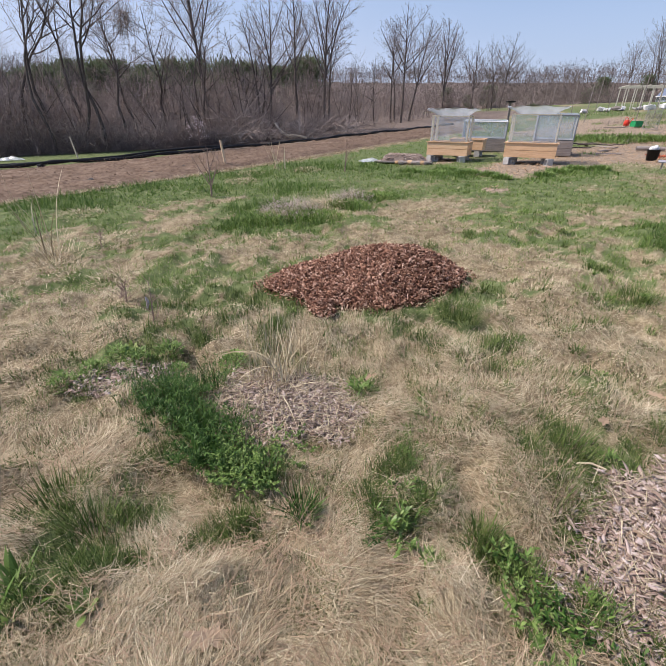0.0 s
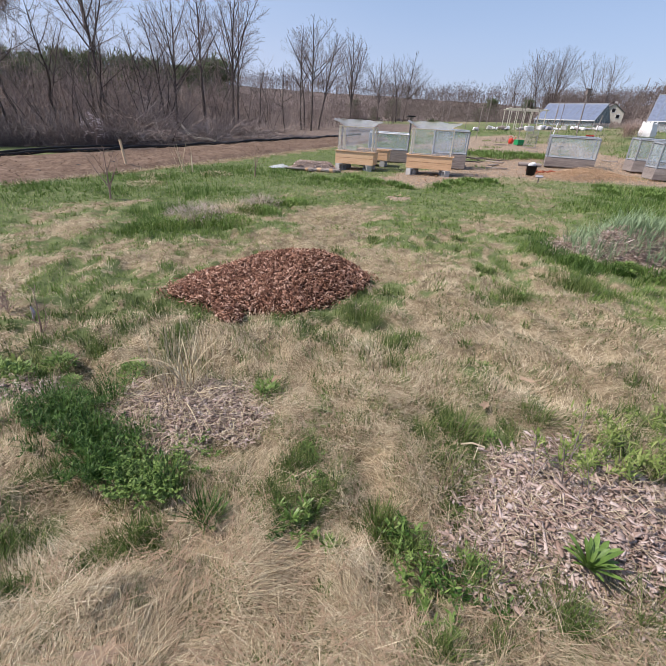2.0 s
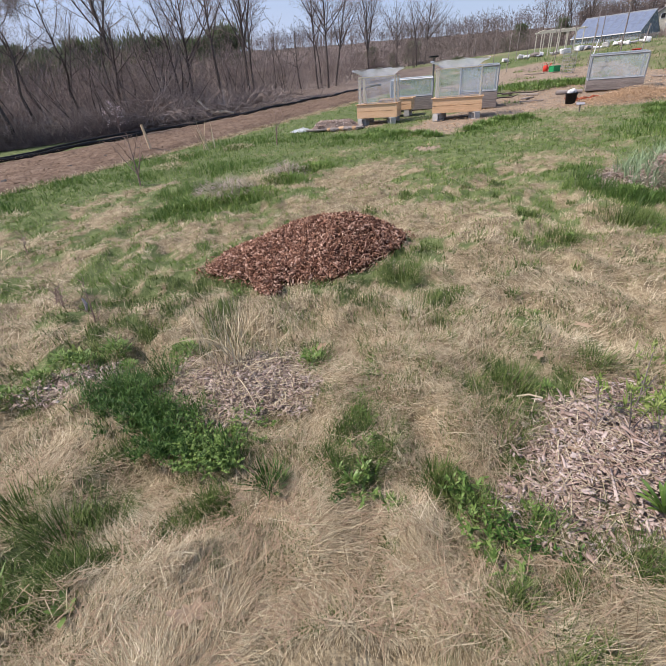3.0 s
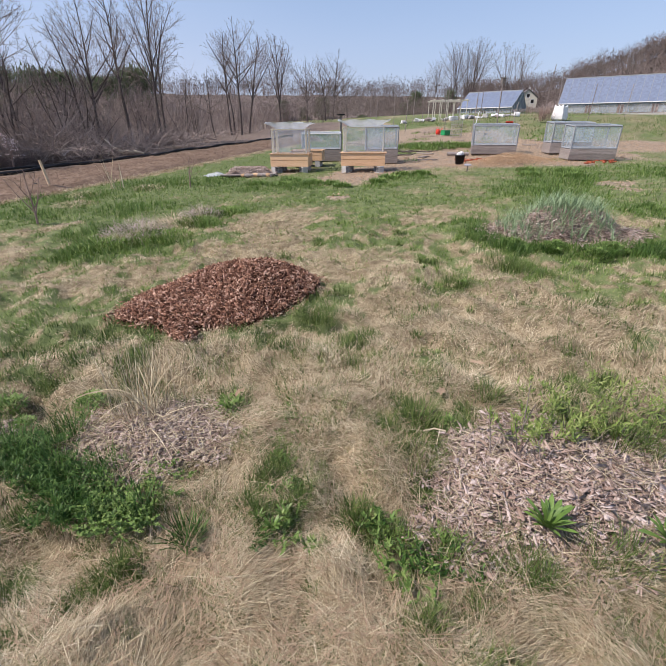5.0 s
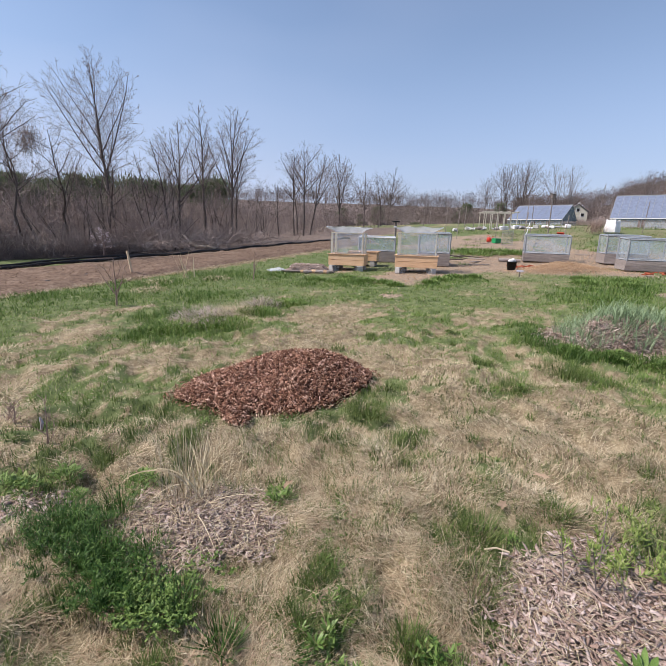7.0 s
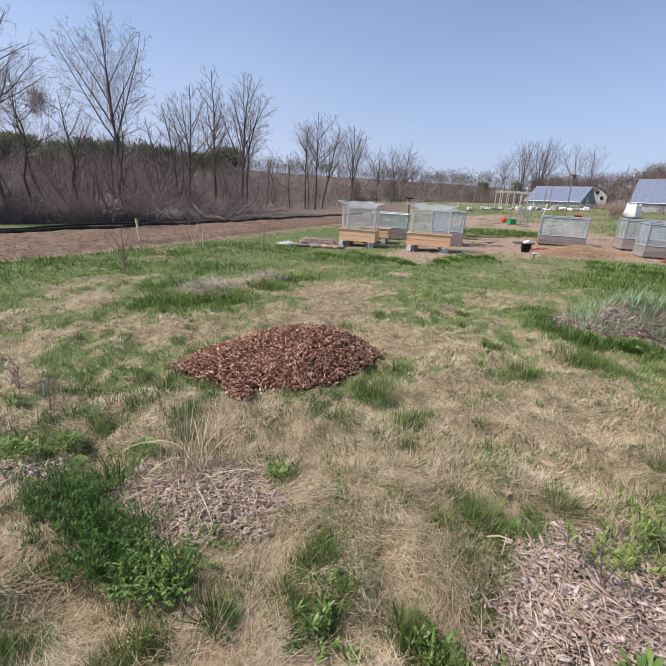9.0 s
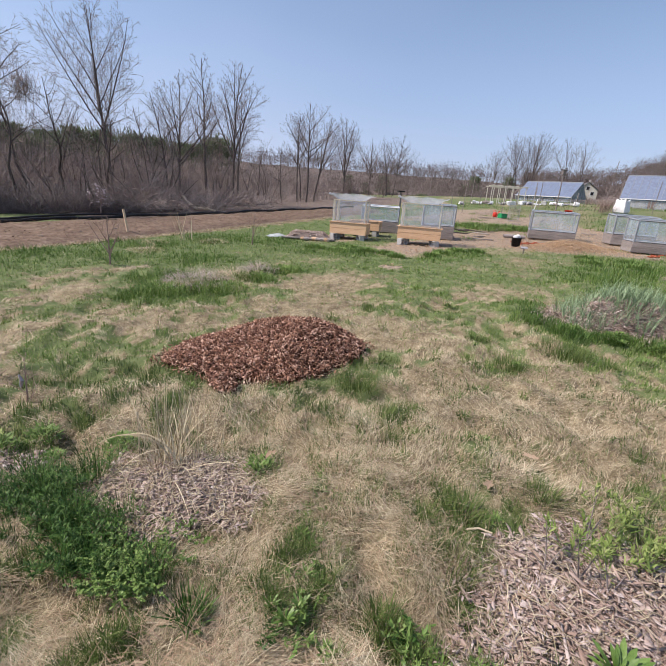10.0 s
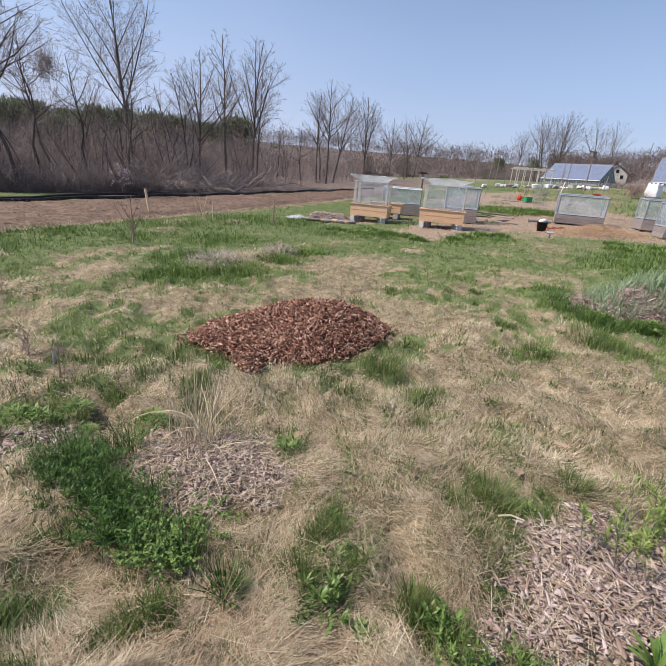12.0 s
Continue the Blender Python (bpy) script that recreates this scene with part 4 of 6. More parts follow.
TREES = [  # x, y, height, lean, limbs, spread, fork, vase, words
    (-12.95, 22.0, 8.0, -1.5, 8, 0.55, 0.5, False, "slim"), (-13.4, 23.5, 9.0, -0.6, 8, 0.55, 0.5, False, "slim dark"), (-12.1, 23.2, 9.5, -0.6, 9, 0.6, 0.5, False, "dark"), (-11.35, 23.6, 9.5, -0.9, 9, 0.6, 0.5, False, "dark"),
    (-10.57, 24.8, 7.0, -2.5, 8, 0.6, 0.45, False, "leaning"), (-10.63, 26.4, 7.6, -0.34, 14, 0.8, 0.5, False, "vine-hung"), (-9.23, 27.5, 7.3, -0.5, 12, 0.75, 0.5, False, "crooked"), (-10.07, 28.3, 6.3, -0.7, 8, 0.6, 0.45, False, "thin crooked"), (-14.6, 22.5, 8.5, -1.2, 8, 0.55, 0.5, False, "slim"), (-15.8, 23.5, 8.5, -0.9, 8, 0.55, 0.5, False, "slim"),
    (-12.6, 24.6, 8.8, -1.2, 7, 0.5, 0.5, False, "slim"), (-8.17, 29.9, 6.5, -0.15, 7, 0.5, 0.5, False, "thin"),
    (-7.27, 29.1, 11.4, -0.4, 13, 0.4, 0.38, True, "tall upright"), (-7.34, 28.1, 6.6, -2.3, 9, 0.6, 0.4, False, "leaning"),
    (-4.51, 30.7, 6.5, -2.5, 15, 0.8, 0.3, False, "leaning bushy"), (-4.48, 31.2, 7.2, -1.2, 12, 0.65, 0.35, False, "leaning"), (-4.1, 31.8, 8.4, 0.5, 14, 0.5, 0.34, True, "bushy"),
    (-2.43, 33.9, 10.2, -0.2, 16, 0.5, 0.36, False, "slender"), (-0.56, 36.0, 10.2, -0.1, 13, 0.34, 0.34, True, "slender upright"), (-0.34, 36.5, 8.4, 0.5, 10, 0.5, 0.35, False, "slender"),
    (3.72, 41.9, 5.5, -0.6, 11, 0.9, 0.28, False, "low spreading"), (5.6, 45.7, 8.5, -1.2, 11, 0.5, 0.35, False, "slender"), (6.08, 46.7, 8.5, -0.4, 11, 0.5, 0.35, False, "slender"), (6.39, 44.6, 9.6, 0.05, 15, 0.62, 0.42, True, "round-crowned"),
    (7.53, 47.5, 8.9, 0.8, 10, 0.36, 0.35, True, "slender"), (12.33, 54.7, 9.7, 0.1, 13, 0.33, 0.28, True, "vase-shaped"), (20.61, 72.2, 9.3, 0.2, 13, 0.55, 0.3, True, "far"),
    (23.68, 72.3, 9.1, -0.7, 12, 0.5, 0.3, True, "far"), (26.0, 75.7, 10.5, 1.0, 14, 0.6, 0.32, True, "far"),
]
for i, (x, y, tall, lean, limbs, spread, fork, vase, word) in enumerate(TREES):
    bare_tree(stand(x, y), f"{word} leafless grey tree at the edge of woods", seed=100 + i, levels=3 if word.startswith(("slim", "thin")) else 4, tall=tall, lean=lean, limbs=limbs, spread=spread, fork=fork, vase=vase, wild=0.07 if vase else 0.17 if x < -8 else 0.14 if x < -3.5 else 0.1, crook=1.0 if x < -7.32 else 0.45, girth=0.78 if x < -7.2 else 0.9, dense=0.6 if y > 60 else 0.85)
vine_rng = np.random.default_rng(44)
for ob in [o for o in bpy.data.objects if o.name.startswith("bare_tree") and o.matrix_basis.translation.x < -8]:
    pts = np.array([v.co for v in ob.children[0].data.vertices])[::3]
    pts = pts[pts[:, 2] > 2.2]
    if len(pts):
        k = 60
        p = pts[vine_rng.integers(0, len(pts), k)]
        put("vine", mesh_of("vine", *ribbons(p, vine_rng.uniform(0, 6.3, k), vine_rng.uniform(1.8, 3.0, k), vine_rng.uniform(-1.2, 0.9, k), vine_rng.uniform(0.4, 1.9, k), vine_rng.uniform(0.006, 0.014, k), 4, spin=True)), M_TWIG, ob, "hanging dry vines")
fillers = [o for o in bpy.data.objects if o.name.startswith("bare_tree")]
for k in range(5):
    x = -3 + k * 2.6 + random.uniform(-0.5, 0.5)
    y = float(np.where(x < -4, 29.5 + 0.62 * x, 29.5 + 1.45 * (x + 4))) + random.uniform(5, 13)
    copy_thing(fillers[(k * 5) % len(fillers)], pose(x, y, ground_z(x, y), 0, 0, random.uniform(0, 360)) @ Matrix.Scale(random.uniform(0.5, 0.68), 4))
far_tree = bare_tree(pose(47.4, 72.0, 5.4), "far leafless tree behind a greenhouse", seed=301, tall=9.8, lean=-0.6, limbs=9, spread=0.36, fork=0.2, vase=True, levels=4, dense=0.55, girth=0.6)
for x, y, z, turn, k in ((49.3, 71.0, 4.4, 120, 1.12), (48.2, 70.0, 4.2, 200, 1.1), (46.6, 72.5, 4.2, 260, 1.1), (50.2, 73.0, 4.2, 80, 1.1), (51.9, 65.0, 4.4, 60, 0.98), (50.4, 60.0, 4.0, 300, 0.95), (45.4, 75.0, 5.4, 20, 0.72), (44.0, 74.0, 5.4, 250, 0.7),
                         (75.0, 70.0, 6.5, 90, 0.85), (79.0, 72.0, 7.0, 10, 0.8), (70.5, 72.0, 6.0, 160, 0.75), (84.0, 72.0, 7.5, 210, 0.85), (88.0, 73.0, 8.0, 330, 0.95)):
    copy_thing(far_tree, pose(x, y, z, 0, 0, turn) @ Matrix.Scale(k, 4))

# ---- slim background trunks and thicket ----
n = 50000
x = np.where(RNG.uniform(0, 1, n) < 0.75, RNG.uniform(-20, 1, n), RNG.uniform(-34, 9, n))
dep = RNG.uniform(0, 1, n) ** 1.6 * 9
y = edge_y(x) + 0.3 + dep
tall = (0.5 + 2.6 * lattice(x, y, 2.4, 81) * np.clip(0.35 + dep / 3, 0, 1.3)) * np.where(x > -3, np.clip(1 - (x + 3) / 16, 0.35, 1), 1)
z = height(x, y) - 0.05 + tall * RNG.uniform(0, 1, n) ** 1.3
ob = put("thicket", mesh_of("thicket", *ribbons(np.stack([x, y, z], 1), RNG.uniform(0, 6.3, n), RNG.uniform(0.0, 2.3, n), RNG.uniform(-1.3, 1.6, n), RNG.uniform(0.35, 1.3, n), RNG.uniform(0.007, 0.018, n), 3, spin=True)), M_BRUSH)
tagged(ob, "dense leafless grey-brown thicket along the wood's edge", "thicket", kind="stuff")

# low dark brambles, mounded along the front
n = 46000
x = np.where(RNG.uniform(0, 1, n) < 0.8, RNG.uniform(-19, -6, n), RNG.uniform(-34, 2, n))
dep = RNG.uniform(0, 1, n) ** 1.3 * 4
hump = (0.35 + 1.9 * lattice(x, dep * 0, 1.9, 84)) * smooth((dep + 0.15) / 1.4) * np.where(x > -8, np.clip(1 - (x + 8) / 6, 0.25, 1), 1)
y = edge_y(x) - 0.1 + dep
ob = put("brambles", mesh_of("brambles", *ribbons(np.stack([x, y, height(x, y) + hump * RNG.uniform(0, 1, n)], 1), RNG.uniform(0, 6.3, n), RNG.uniform(0.2, 1.9, n), RNG.uniform(-1.2, 1.8, n), RNG.uniform(0.2, 0.8, n), RNG.uniform(0.006, 0.015, n), 2, spin=True)), M_BRAMBLE)
tagged(ob, "low purple-brown leafless brambles before the woods", "brambles", kind="stuff")

n = 3200
x = RNG.uniform(-60, 12, n)
y = np.maximum(edge_y(np.minimum(x, 9)) + 3, 24) + RNG.uniform(0, 1, n) * 26
z = height(x, y)
tl = RNG.uniform(1.4, 3.9, n)
lx, ly = RNG.normal(0, 0.3, n), RNG.normal(0, 0.3, n)
top = np.stack([x + lx * tl, y + ly * tl, z + tl], 1)
wood = [rods(np.stack([x, y, z - 0.2], 1), np.stack([x, y, z], 1) * 0.15 + top * 0.85, RNG.uniform(0.008, 0.03, n), np.full(n, 0.006), 3)]
k = 20
bx = np.repeat(np.stack([x, y, z], 1), k, 0)
f = RNG.uniform(0.3, 1.0, n * k)
bx = bx + (np.repeat(top - np.stack([x, y, z], 1), k, 0)) * f[:, None]
twigs = ribbons(bx, RNG.uniform(0, 6.3, n * k), RNG.uniform(0.2, 1.9, n * k), RNG.uniform(-1.2, 0.8, n * k), RNG.uniform(0.3, 1.1, n * k), RNG.uniform(0.008, 0.02, n * k), 2, spin=True)
ob = put("woodland_saplings", mesh_of("woodland_saplings", *joined(wood + [twigs])), M_BRUSH)
tagged(ob, "dense leafless saplings and twigs filling the woods", "woodland", kind="stuff")

# dark trunks standing inside the woods
n = 300
x = RNG.uniform(-24, 3, n)
y = edge_y(x) + 0.8 + RNG.uniform(0, 1, n) ** 1.4 * 13
z = height(x, y)
tl = RNG.uniform(2.6, 5.4, n)
steps, wood = 6, []
p = np.stack([x, y, z - 0.2], 1)
d = np.stack([RNG.normal(-0.12, 0.2, n), RNG.normal(0, 0.15, n), np.ones(n)], 1)
rad = RNG.uniform(0.018, 0.055, n)
spots = []
for k in range(steps):
    d = d + RNG.normal(0, 0.13, (n, 3)) * np.array([1, 1, 0.2])
    q = p + d / np.linalg.norm(d, axis=1)[:, None] * (tl / steps)[:, None]
    wood.append(rods(p, q, rad * (1 - 0.13 * k), rad * (1 - 0.13 * (k + 1)), 4))
    if k > 1:
        spots.append(q)
    p = q
k = 13
base = np.repeat(np.concatenate(spots), k, 0)
q = len(base)
twigs = ribbons(base + RNG.normal(0, 0.12, (q, 3)), RNG.uniform(0, 6.3, q), RNG.uniform(0.3, 1.5, q), RNG.uniform(-0.7, 0.5, q), RNG.uniform(0.4, 1.5, q), RNG.uniform(0.008, 0.018, q), 3, spin=True)
tagged(put("woodland_trunks", mesh_of("woodland_trunks", *joined(wood)), M_BARK), "dark leaning trunks standing inside the woods", "woodland", kind="stuff")
tagged(put("woodland_twigs", mesh_of("woodland_twigs", *twigs), M_TWIG), "bare twigs on trunks inside the woods", "woodland", kind="stuff")

# far wooded rise that closes the view
a = np.radians(np.linspace(-75, 85, 320))
ups = np.linspace(0, 1, 24)
A, V = np.meshgrid(a, ups)
dist = 118 + 22 * V
RX, RY = np.sin(A) * dist, np.cos(A) * dist
crest = 10.4 + 0.5 * np.sin(A * 5.1 + 0.8) + 9 * smooth((A - 0.68) / 0.32) + 0.4 * (lattice(np.degrees(A), V * 0, 2.2, 91) - 0.5) - 0.5
RZ = -0.5 + crest * V ** 0.6 + 0.3 * lattice(np.degrees(A), V * 20, 0.7, 93)
n = len(a)
idx = np.arange(23)[:, None] * n + np.arange(n - 1)[None]
rise = put("backdrop_woods", mesh_of("backdrop_woods", np.stack([RX, RY, RZ], -1), np.stack([idx, idx + 1, idx + 1 + n, idx + n], -1).reshape(-1, 4), True), M_FARWOOD)
tagged(rise, "distant brown wooded rise closing the view", "woods", kind="structure")
# crowns of the trees on the rise: fans of fine twigs
n, k = 2300, 60
ang = np.where(RNG.uniform(0, 1, n) < 0.6, RNG.uniform(radians(-48), radians(64), n), RNG.uniform(radians(34), radians(62), n))
dd = 142 - 26 * RNG.uniform(0, 1, n) ** 2.2
cr = 10.4 + 0.5 * np.sin(ang * 5.1 + 0.8) + 9 * smooth((ang - 0.68) / 0.32)
vv = np.clip((dd - 118) / 22, 0.0, 1)
foot = np.stack([np.sin(ang) * dd, np.cos(ang) * dd, -0.5 + cr * vv ** 0.6], 1)
tall = RNG.uniform(2.2, 5.0, n)
hub = np.repeat(foot + np.stack([0 * tall, 0 * tall, tall * 0.55], 1), k, 0)
T = np.repeat(tall, k)
off = RNG.normal(0, 1, (n * k, 3))
off *= (RNG.uniform(0, 1, n * k) ** 0.45 * 0.5 * T / np.linalg.norm(off, axis=1))[:, None]
crowns = ribbons(hub + off, RNG.uniform(0, 6.3, n * k), RNG.uniform(0.0, 1.5, n * k), RNG.uniform(-0.6, 0.3, n * k), T * RNG.uniform(0.08, 0.2, n * k), RNG.uniform(0.05, 0.12, n * k), 1, spin=True)
ob = put("far_treetops", mesh_of("far_treetops", *joined([crowns, rods(foot - np.array([[0, 0, 1.0]]), foot + np.stack([0 * tall, 0 * tall, tall * 0.7], 1), np.full(n, 0.07), np.full(n, 0.03), 3)])), M_FARTOP)
tagged(ob, "bare far treetops along the wooded rise", "woods", kind="stuff")


# nearer woods beyond the garden
n, k = 900, 90
x = RNG.uniform(4, 100, n)
y = 54 + 0.5 * (x - 9) + RNG.uniform(0, 30, n)
foot = np.stack([x, y, height(x, y)], 1)
tall = RNG.uniform(2.4, 5.4, n)
hub = np.repeat(foot + np.stack([0 * tall, 0 * tall, tall * 0.5], 1), k, 0)
T = np.repeat(tall, k)
off = RNG.normal(0, 1, (n * k, 3))
off *= (RNG.uniform(0, 1, n * k) ** 0.45 * 0.45 * T / np.linalg.norm(off, axis=1))[:, None]
crowns = ribbons(hub + off, RNG.uniform(0, 6.3, n * k), RNG.uniform(0.0, 2.0, n * k), RNG.uniform(-0.6, 0.3, n * k), T * RNG.uniform(0.06, 0.15, n * k), RNG.uniform(0.015, 0.04, n * k), 1, spin=True)
ob = put("garden_woods", mesh_of("garden_woods", *joined([crowns, rods(foot - np.array([[0, 0, 0.3]]), foot + np.stack([RNG.normal(0, 0.3, n), 0 * tall, tall * 0.75], 1), np.full(n, 0.022), np.full(n, 0.012), 3)])), M_FARTOP)
tagged(ob, "bare grey-brown trees beyond the garden", "woods", kind="stuff")


def pine(m, tall, seed):
    rng = np.random.default_rng(seed)
    ob = thing("pine_tree", m, "dark green pine rising above bare woods", "pine tree", "pines behind the woods")
    put("trunk", mesh_of("trunk", *rods([(0, 0, -2)], [(0, 0, tall)], [0.25], [0.05], 6)), M_BARK, ob)
    parts = []
    for k in range(46):
        f = rng.uniform(0.35, 1.0)
        reach = (1.08 - f) * tall * 0.26 * rng.uniform(0.5, 1.3) + 0.25
        az = rng.uniform(0, 6.3)
        c = np.array([math.cos(az) * reach, math.sin(az) * reach, f * tall + rng.uniform(-0.1, 0.3)])
        q = 60
        base = c + rng.normal(0, 1, (q, 3)) * np.array([0.5, 0.5, 0.16])
        parts.append(ribbons(base, rng.uniform(0, 6.3, q), rng.uniform(0.3, 1.5, q), rng.uniform(-0.5, 0.4, q), rng.uniform(0.25, 0.6, q), rng.uniform(0.06, 0.14, q), 2))
    put("crown", mesh_of("crown", *joined(parts)), M_NEEDLE, ob)
    return ob


pines = [pine(pose(-14, 56, 0.2), 5.0, 5), pine(pose(-19, 55, 0.2), 5.1, 6)]
for i in range(60):
    if i < 48:
        x = -46 + i * 0.93 + random.uniform(-0.9, 0.9)
        y = 60 + random.uniform(-4, 8)
        z, k = ground_z(x, y) - 0.2, random.uniform(0.9, 1.32)
    else:
        x = 26 + (i - 48) * 3.8 + random.uniform(-1.5, 1.5)
        y = 122 + random.uniform(-5, 5) - 0.25 * x
        z, k = -1.2 + 10.4 * min(max((math.hypot(x, y) - 118) / 22, 0.0), 1.0) ** 0.6, random.uniform(0.75, 1.2)
    copy_thing(pines[i % 2], pose(x, y, z, 0, 0, random.uniform(0, 360)) @ Matrix.Scale(k, 4))

# vine tangle with an old nest in the vine-hung tree
q = 900
c = np.array([-10.1, 25.4, 5.6])
nest = ribbons(c + RNG.normal(0, 1, (q, 3)) * np.array([0.28, 0.28, 0.35]), RNG.uniform(0, 6.3, q), RNG.uniform(0, 3.0, q), RNG.uniform(-1, 1, q), RNG.uniform(0.2, 0.8, q), RNG.uniform(0.008, 0.02, q), 2)
tagged(put("vine_tangle", mesh_of("vine_tangle", *nest), M_BRUSH), "tangle of dry vines and an old nest in a tree", "vines")

# ---- plants of the lawn ----
def clump(name, x, y, material, label, category, n, radius, tall, width, lean=0.5, curl=0.6, leaf=False, group="", up=0.0, segs=3, z=None):
    rng = np.random.default_rng(int(abs(x * 131 + y * 977) * 10) + n)
    a, r = rng.uniform(0, 6.3, n), radius * np.sqrt(rng.uniform(0, 1, n))
    bx, by = r * np.cos(a), r * np.sin(a)
    base = np.stack([bx, by, rng.uniform(0, 1, n) * up * (1 - (r / (radius + 1e-6)) ** 2)], 1)
    az = np.where(rng.uniform(0, 1, n) < 0.6, a, rng.uniform(0, 6.3, n))
    v, f = ribbons(base, az, np.abs(rng.normal(lean, 0.3, n)), rng.uniform(0, curl, n), tall * rng.uniform(0.5, 1.15, n), width * rng.uniform(0.6, 1.3, n), segs, leaf)
    zz = ground_z(x, y) - 0.02 if z is None else z
    ob = put(name, mesh_of(name, v, f), material, at=pose(x, y, zz))
    return tagged(ob, label, category, group)


def herb(name, x, y, material, label, category, stems, radius, tall, leaf_long, leaf_wide, group, pairs=9, lean=0.45):
    """A bushy herb: bending stems, each with leaflets all the way up."""
    rng = np.random.default_rng(int(abs(x * 313 + y * 741) * 100) + stems)
    a, r = rng.uniform(0, 6.3, stems), radius * np.sqrt(rng.uniform(0, 1, stems))
    foot = np.stack([r * np.cos(a), r * np.sin(a), 0 * r], 1)
    az, le, cu, hh = a + rng.normal(0, 0.7, stems), np.abs(rng.normal(lean * 0.7, 0.25, stems)), rng.uniform(0.1, 0.8, stems), tall * rng.uniform(0.45, 1.2, stems)
    pieces = [ribbons(foot, az, le, cu, hh, np.full(stems, 0.0026), 4)]
    q = stems * pairs
    f = rng.uniform(0.12, 1.0, q)
    who = np.repeat(np.arange(stems), pairs)
    bend = le[who] + cu[who] * f * 0.5
    out = hh[who] * f * np.sin(bend)
    spot = np.stack([foot[who, 0] + out * np.cos(az[who]), foot[who, 1] + out * np.sin(az[who]), hh[who] * f * np.cos(bend)], 1)
    pieces.append(ribbons(spot, rng.uniform(0, 6.3, q), rng.uniform(0.3, 1.5, q), rng.uniform(-0.3, 0.8, q), leaf_long * rng.uniform(0.5, 1.3, q) * (1.15 - 0.4 * f), leaf_wide * rng.uniform(0.6, 1.3, q), 4, True))
    ob = put(name, mesh_of(name, *joined(pieces)), material, at=pose(x, y, ground_z(x, y) - 0.01))
    return tagged(ob, label, category, group)


# dark leafy mass beside the grey chips
rh = random.Random(12)
for k in range(34):
    t = (k + 0.5) / 34
    x, y = -1.0 + 0.6 * t + rh.gauss(0, 0.085), 2.42 - 0.68 * t + rh.gauss(0, 0.085)
    tall = rh.uniform(0.11, 0.25) * (1 - 0.3 * t)
    herb("herb_bush", x, y, M_HERB, "dark green feathery herb growing in straw", "herb", 15, 0.075, tall, 0.032, 0.0052, "herbs beside the chips", 20)
    if k % 2:
        clump("grass_tuft", x + rh.gauss(0, 0.05), y + rh.gauss(0, 0.05), M_HERB, "dark green upright grass among herbs", "grass tuft", 70, 0.07, tall * 1.15, 0.0042, 0.25, 0.9, group="dark grass among the herbs", segs=4)
for k in range(20):
    x, y = (-0.29 + rh.gauss(0, 0.07), 1.67 + rh.gauss(0, 0.06)) if k < 11 else (rh.uniform(-0.2, 0.02), rh.uniform(1.7, 1.98))
    herb("clover_patch", x, y, M_WEED, "sprig of bright green rounded leaves", "clover", 14 if k < 11 else 8, 0.03, rh.uniform(0.1, 0.16) if k < 11 else rh.uniform(0.04, 0.08), 0.016, 0.0085, "clover in the straw", 18 if k < 11 else 9, 0.6)
# bright leafy weeds in a row through the straw and along the mulch
for k in range(46):
    cx, cy, s_ = ((0.6, 2.04, 0.06), (0.5, 1.76, 0.06), (0.46, 1.55, 0.05), (0.39, 1.34, 0.06), (0.79, 1.2, 0.05), (0.86, 1.02, 0.06), (0.95, 0.96, 0.06), (1.05, 0.98, 0.05))[k % 8]
    herb("leafy_weed", cx + rh.gauss(0, s_), cy + rh.gauss(0, s_), M_WEED if k % 3 else M_HERB, "low green weed with small leaves in straw", "weed", 6, 0.02, rh.uniform(0.05, 0.1), 0.034, 0.0085, "leafy weeds in the straw", 7, 0.8)
# low leafy weeds dotted through the straw
for k in range(46):
    x, y = rh.uniform(-1.8, 2.6), rh.uniform(1.1, 3.6)
    if float(greenness(x, y)) > 0.42 and float(inside(x, y, *BED_RIGHT, 0.2, 7)) < 0:
        r = rh.uniform(0.03, 0.07)
        clump("low_weed", x, y, M_WEED, "low leafy green weed in matted straw", "weed", int(1500 * r), r, 0.035, 0.009, 0.8, 0.6, True, "low weeds in the straw", 0.05, 2)
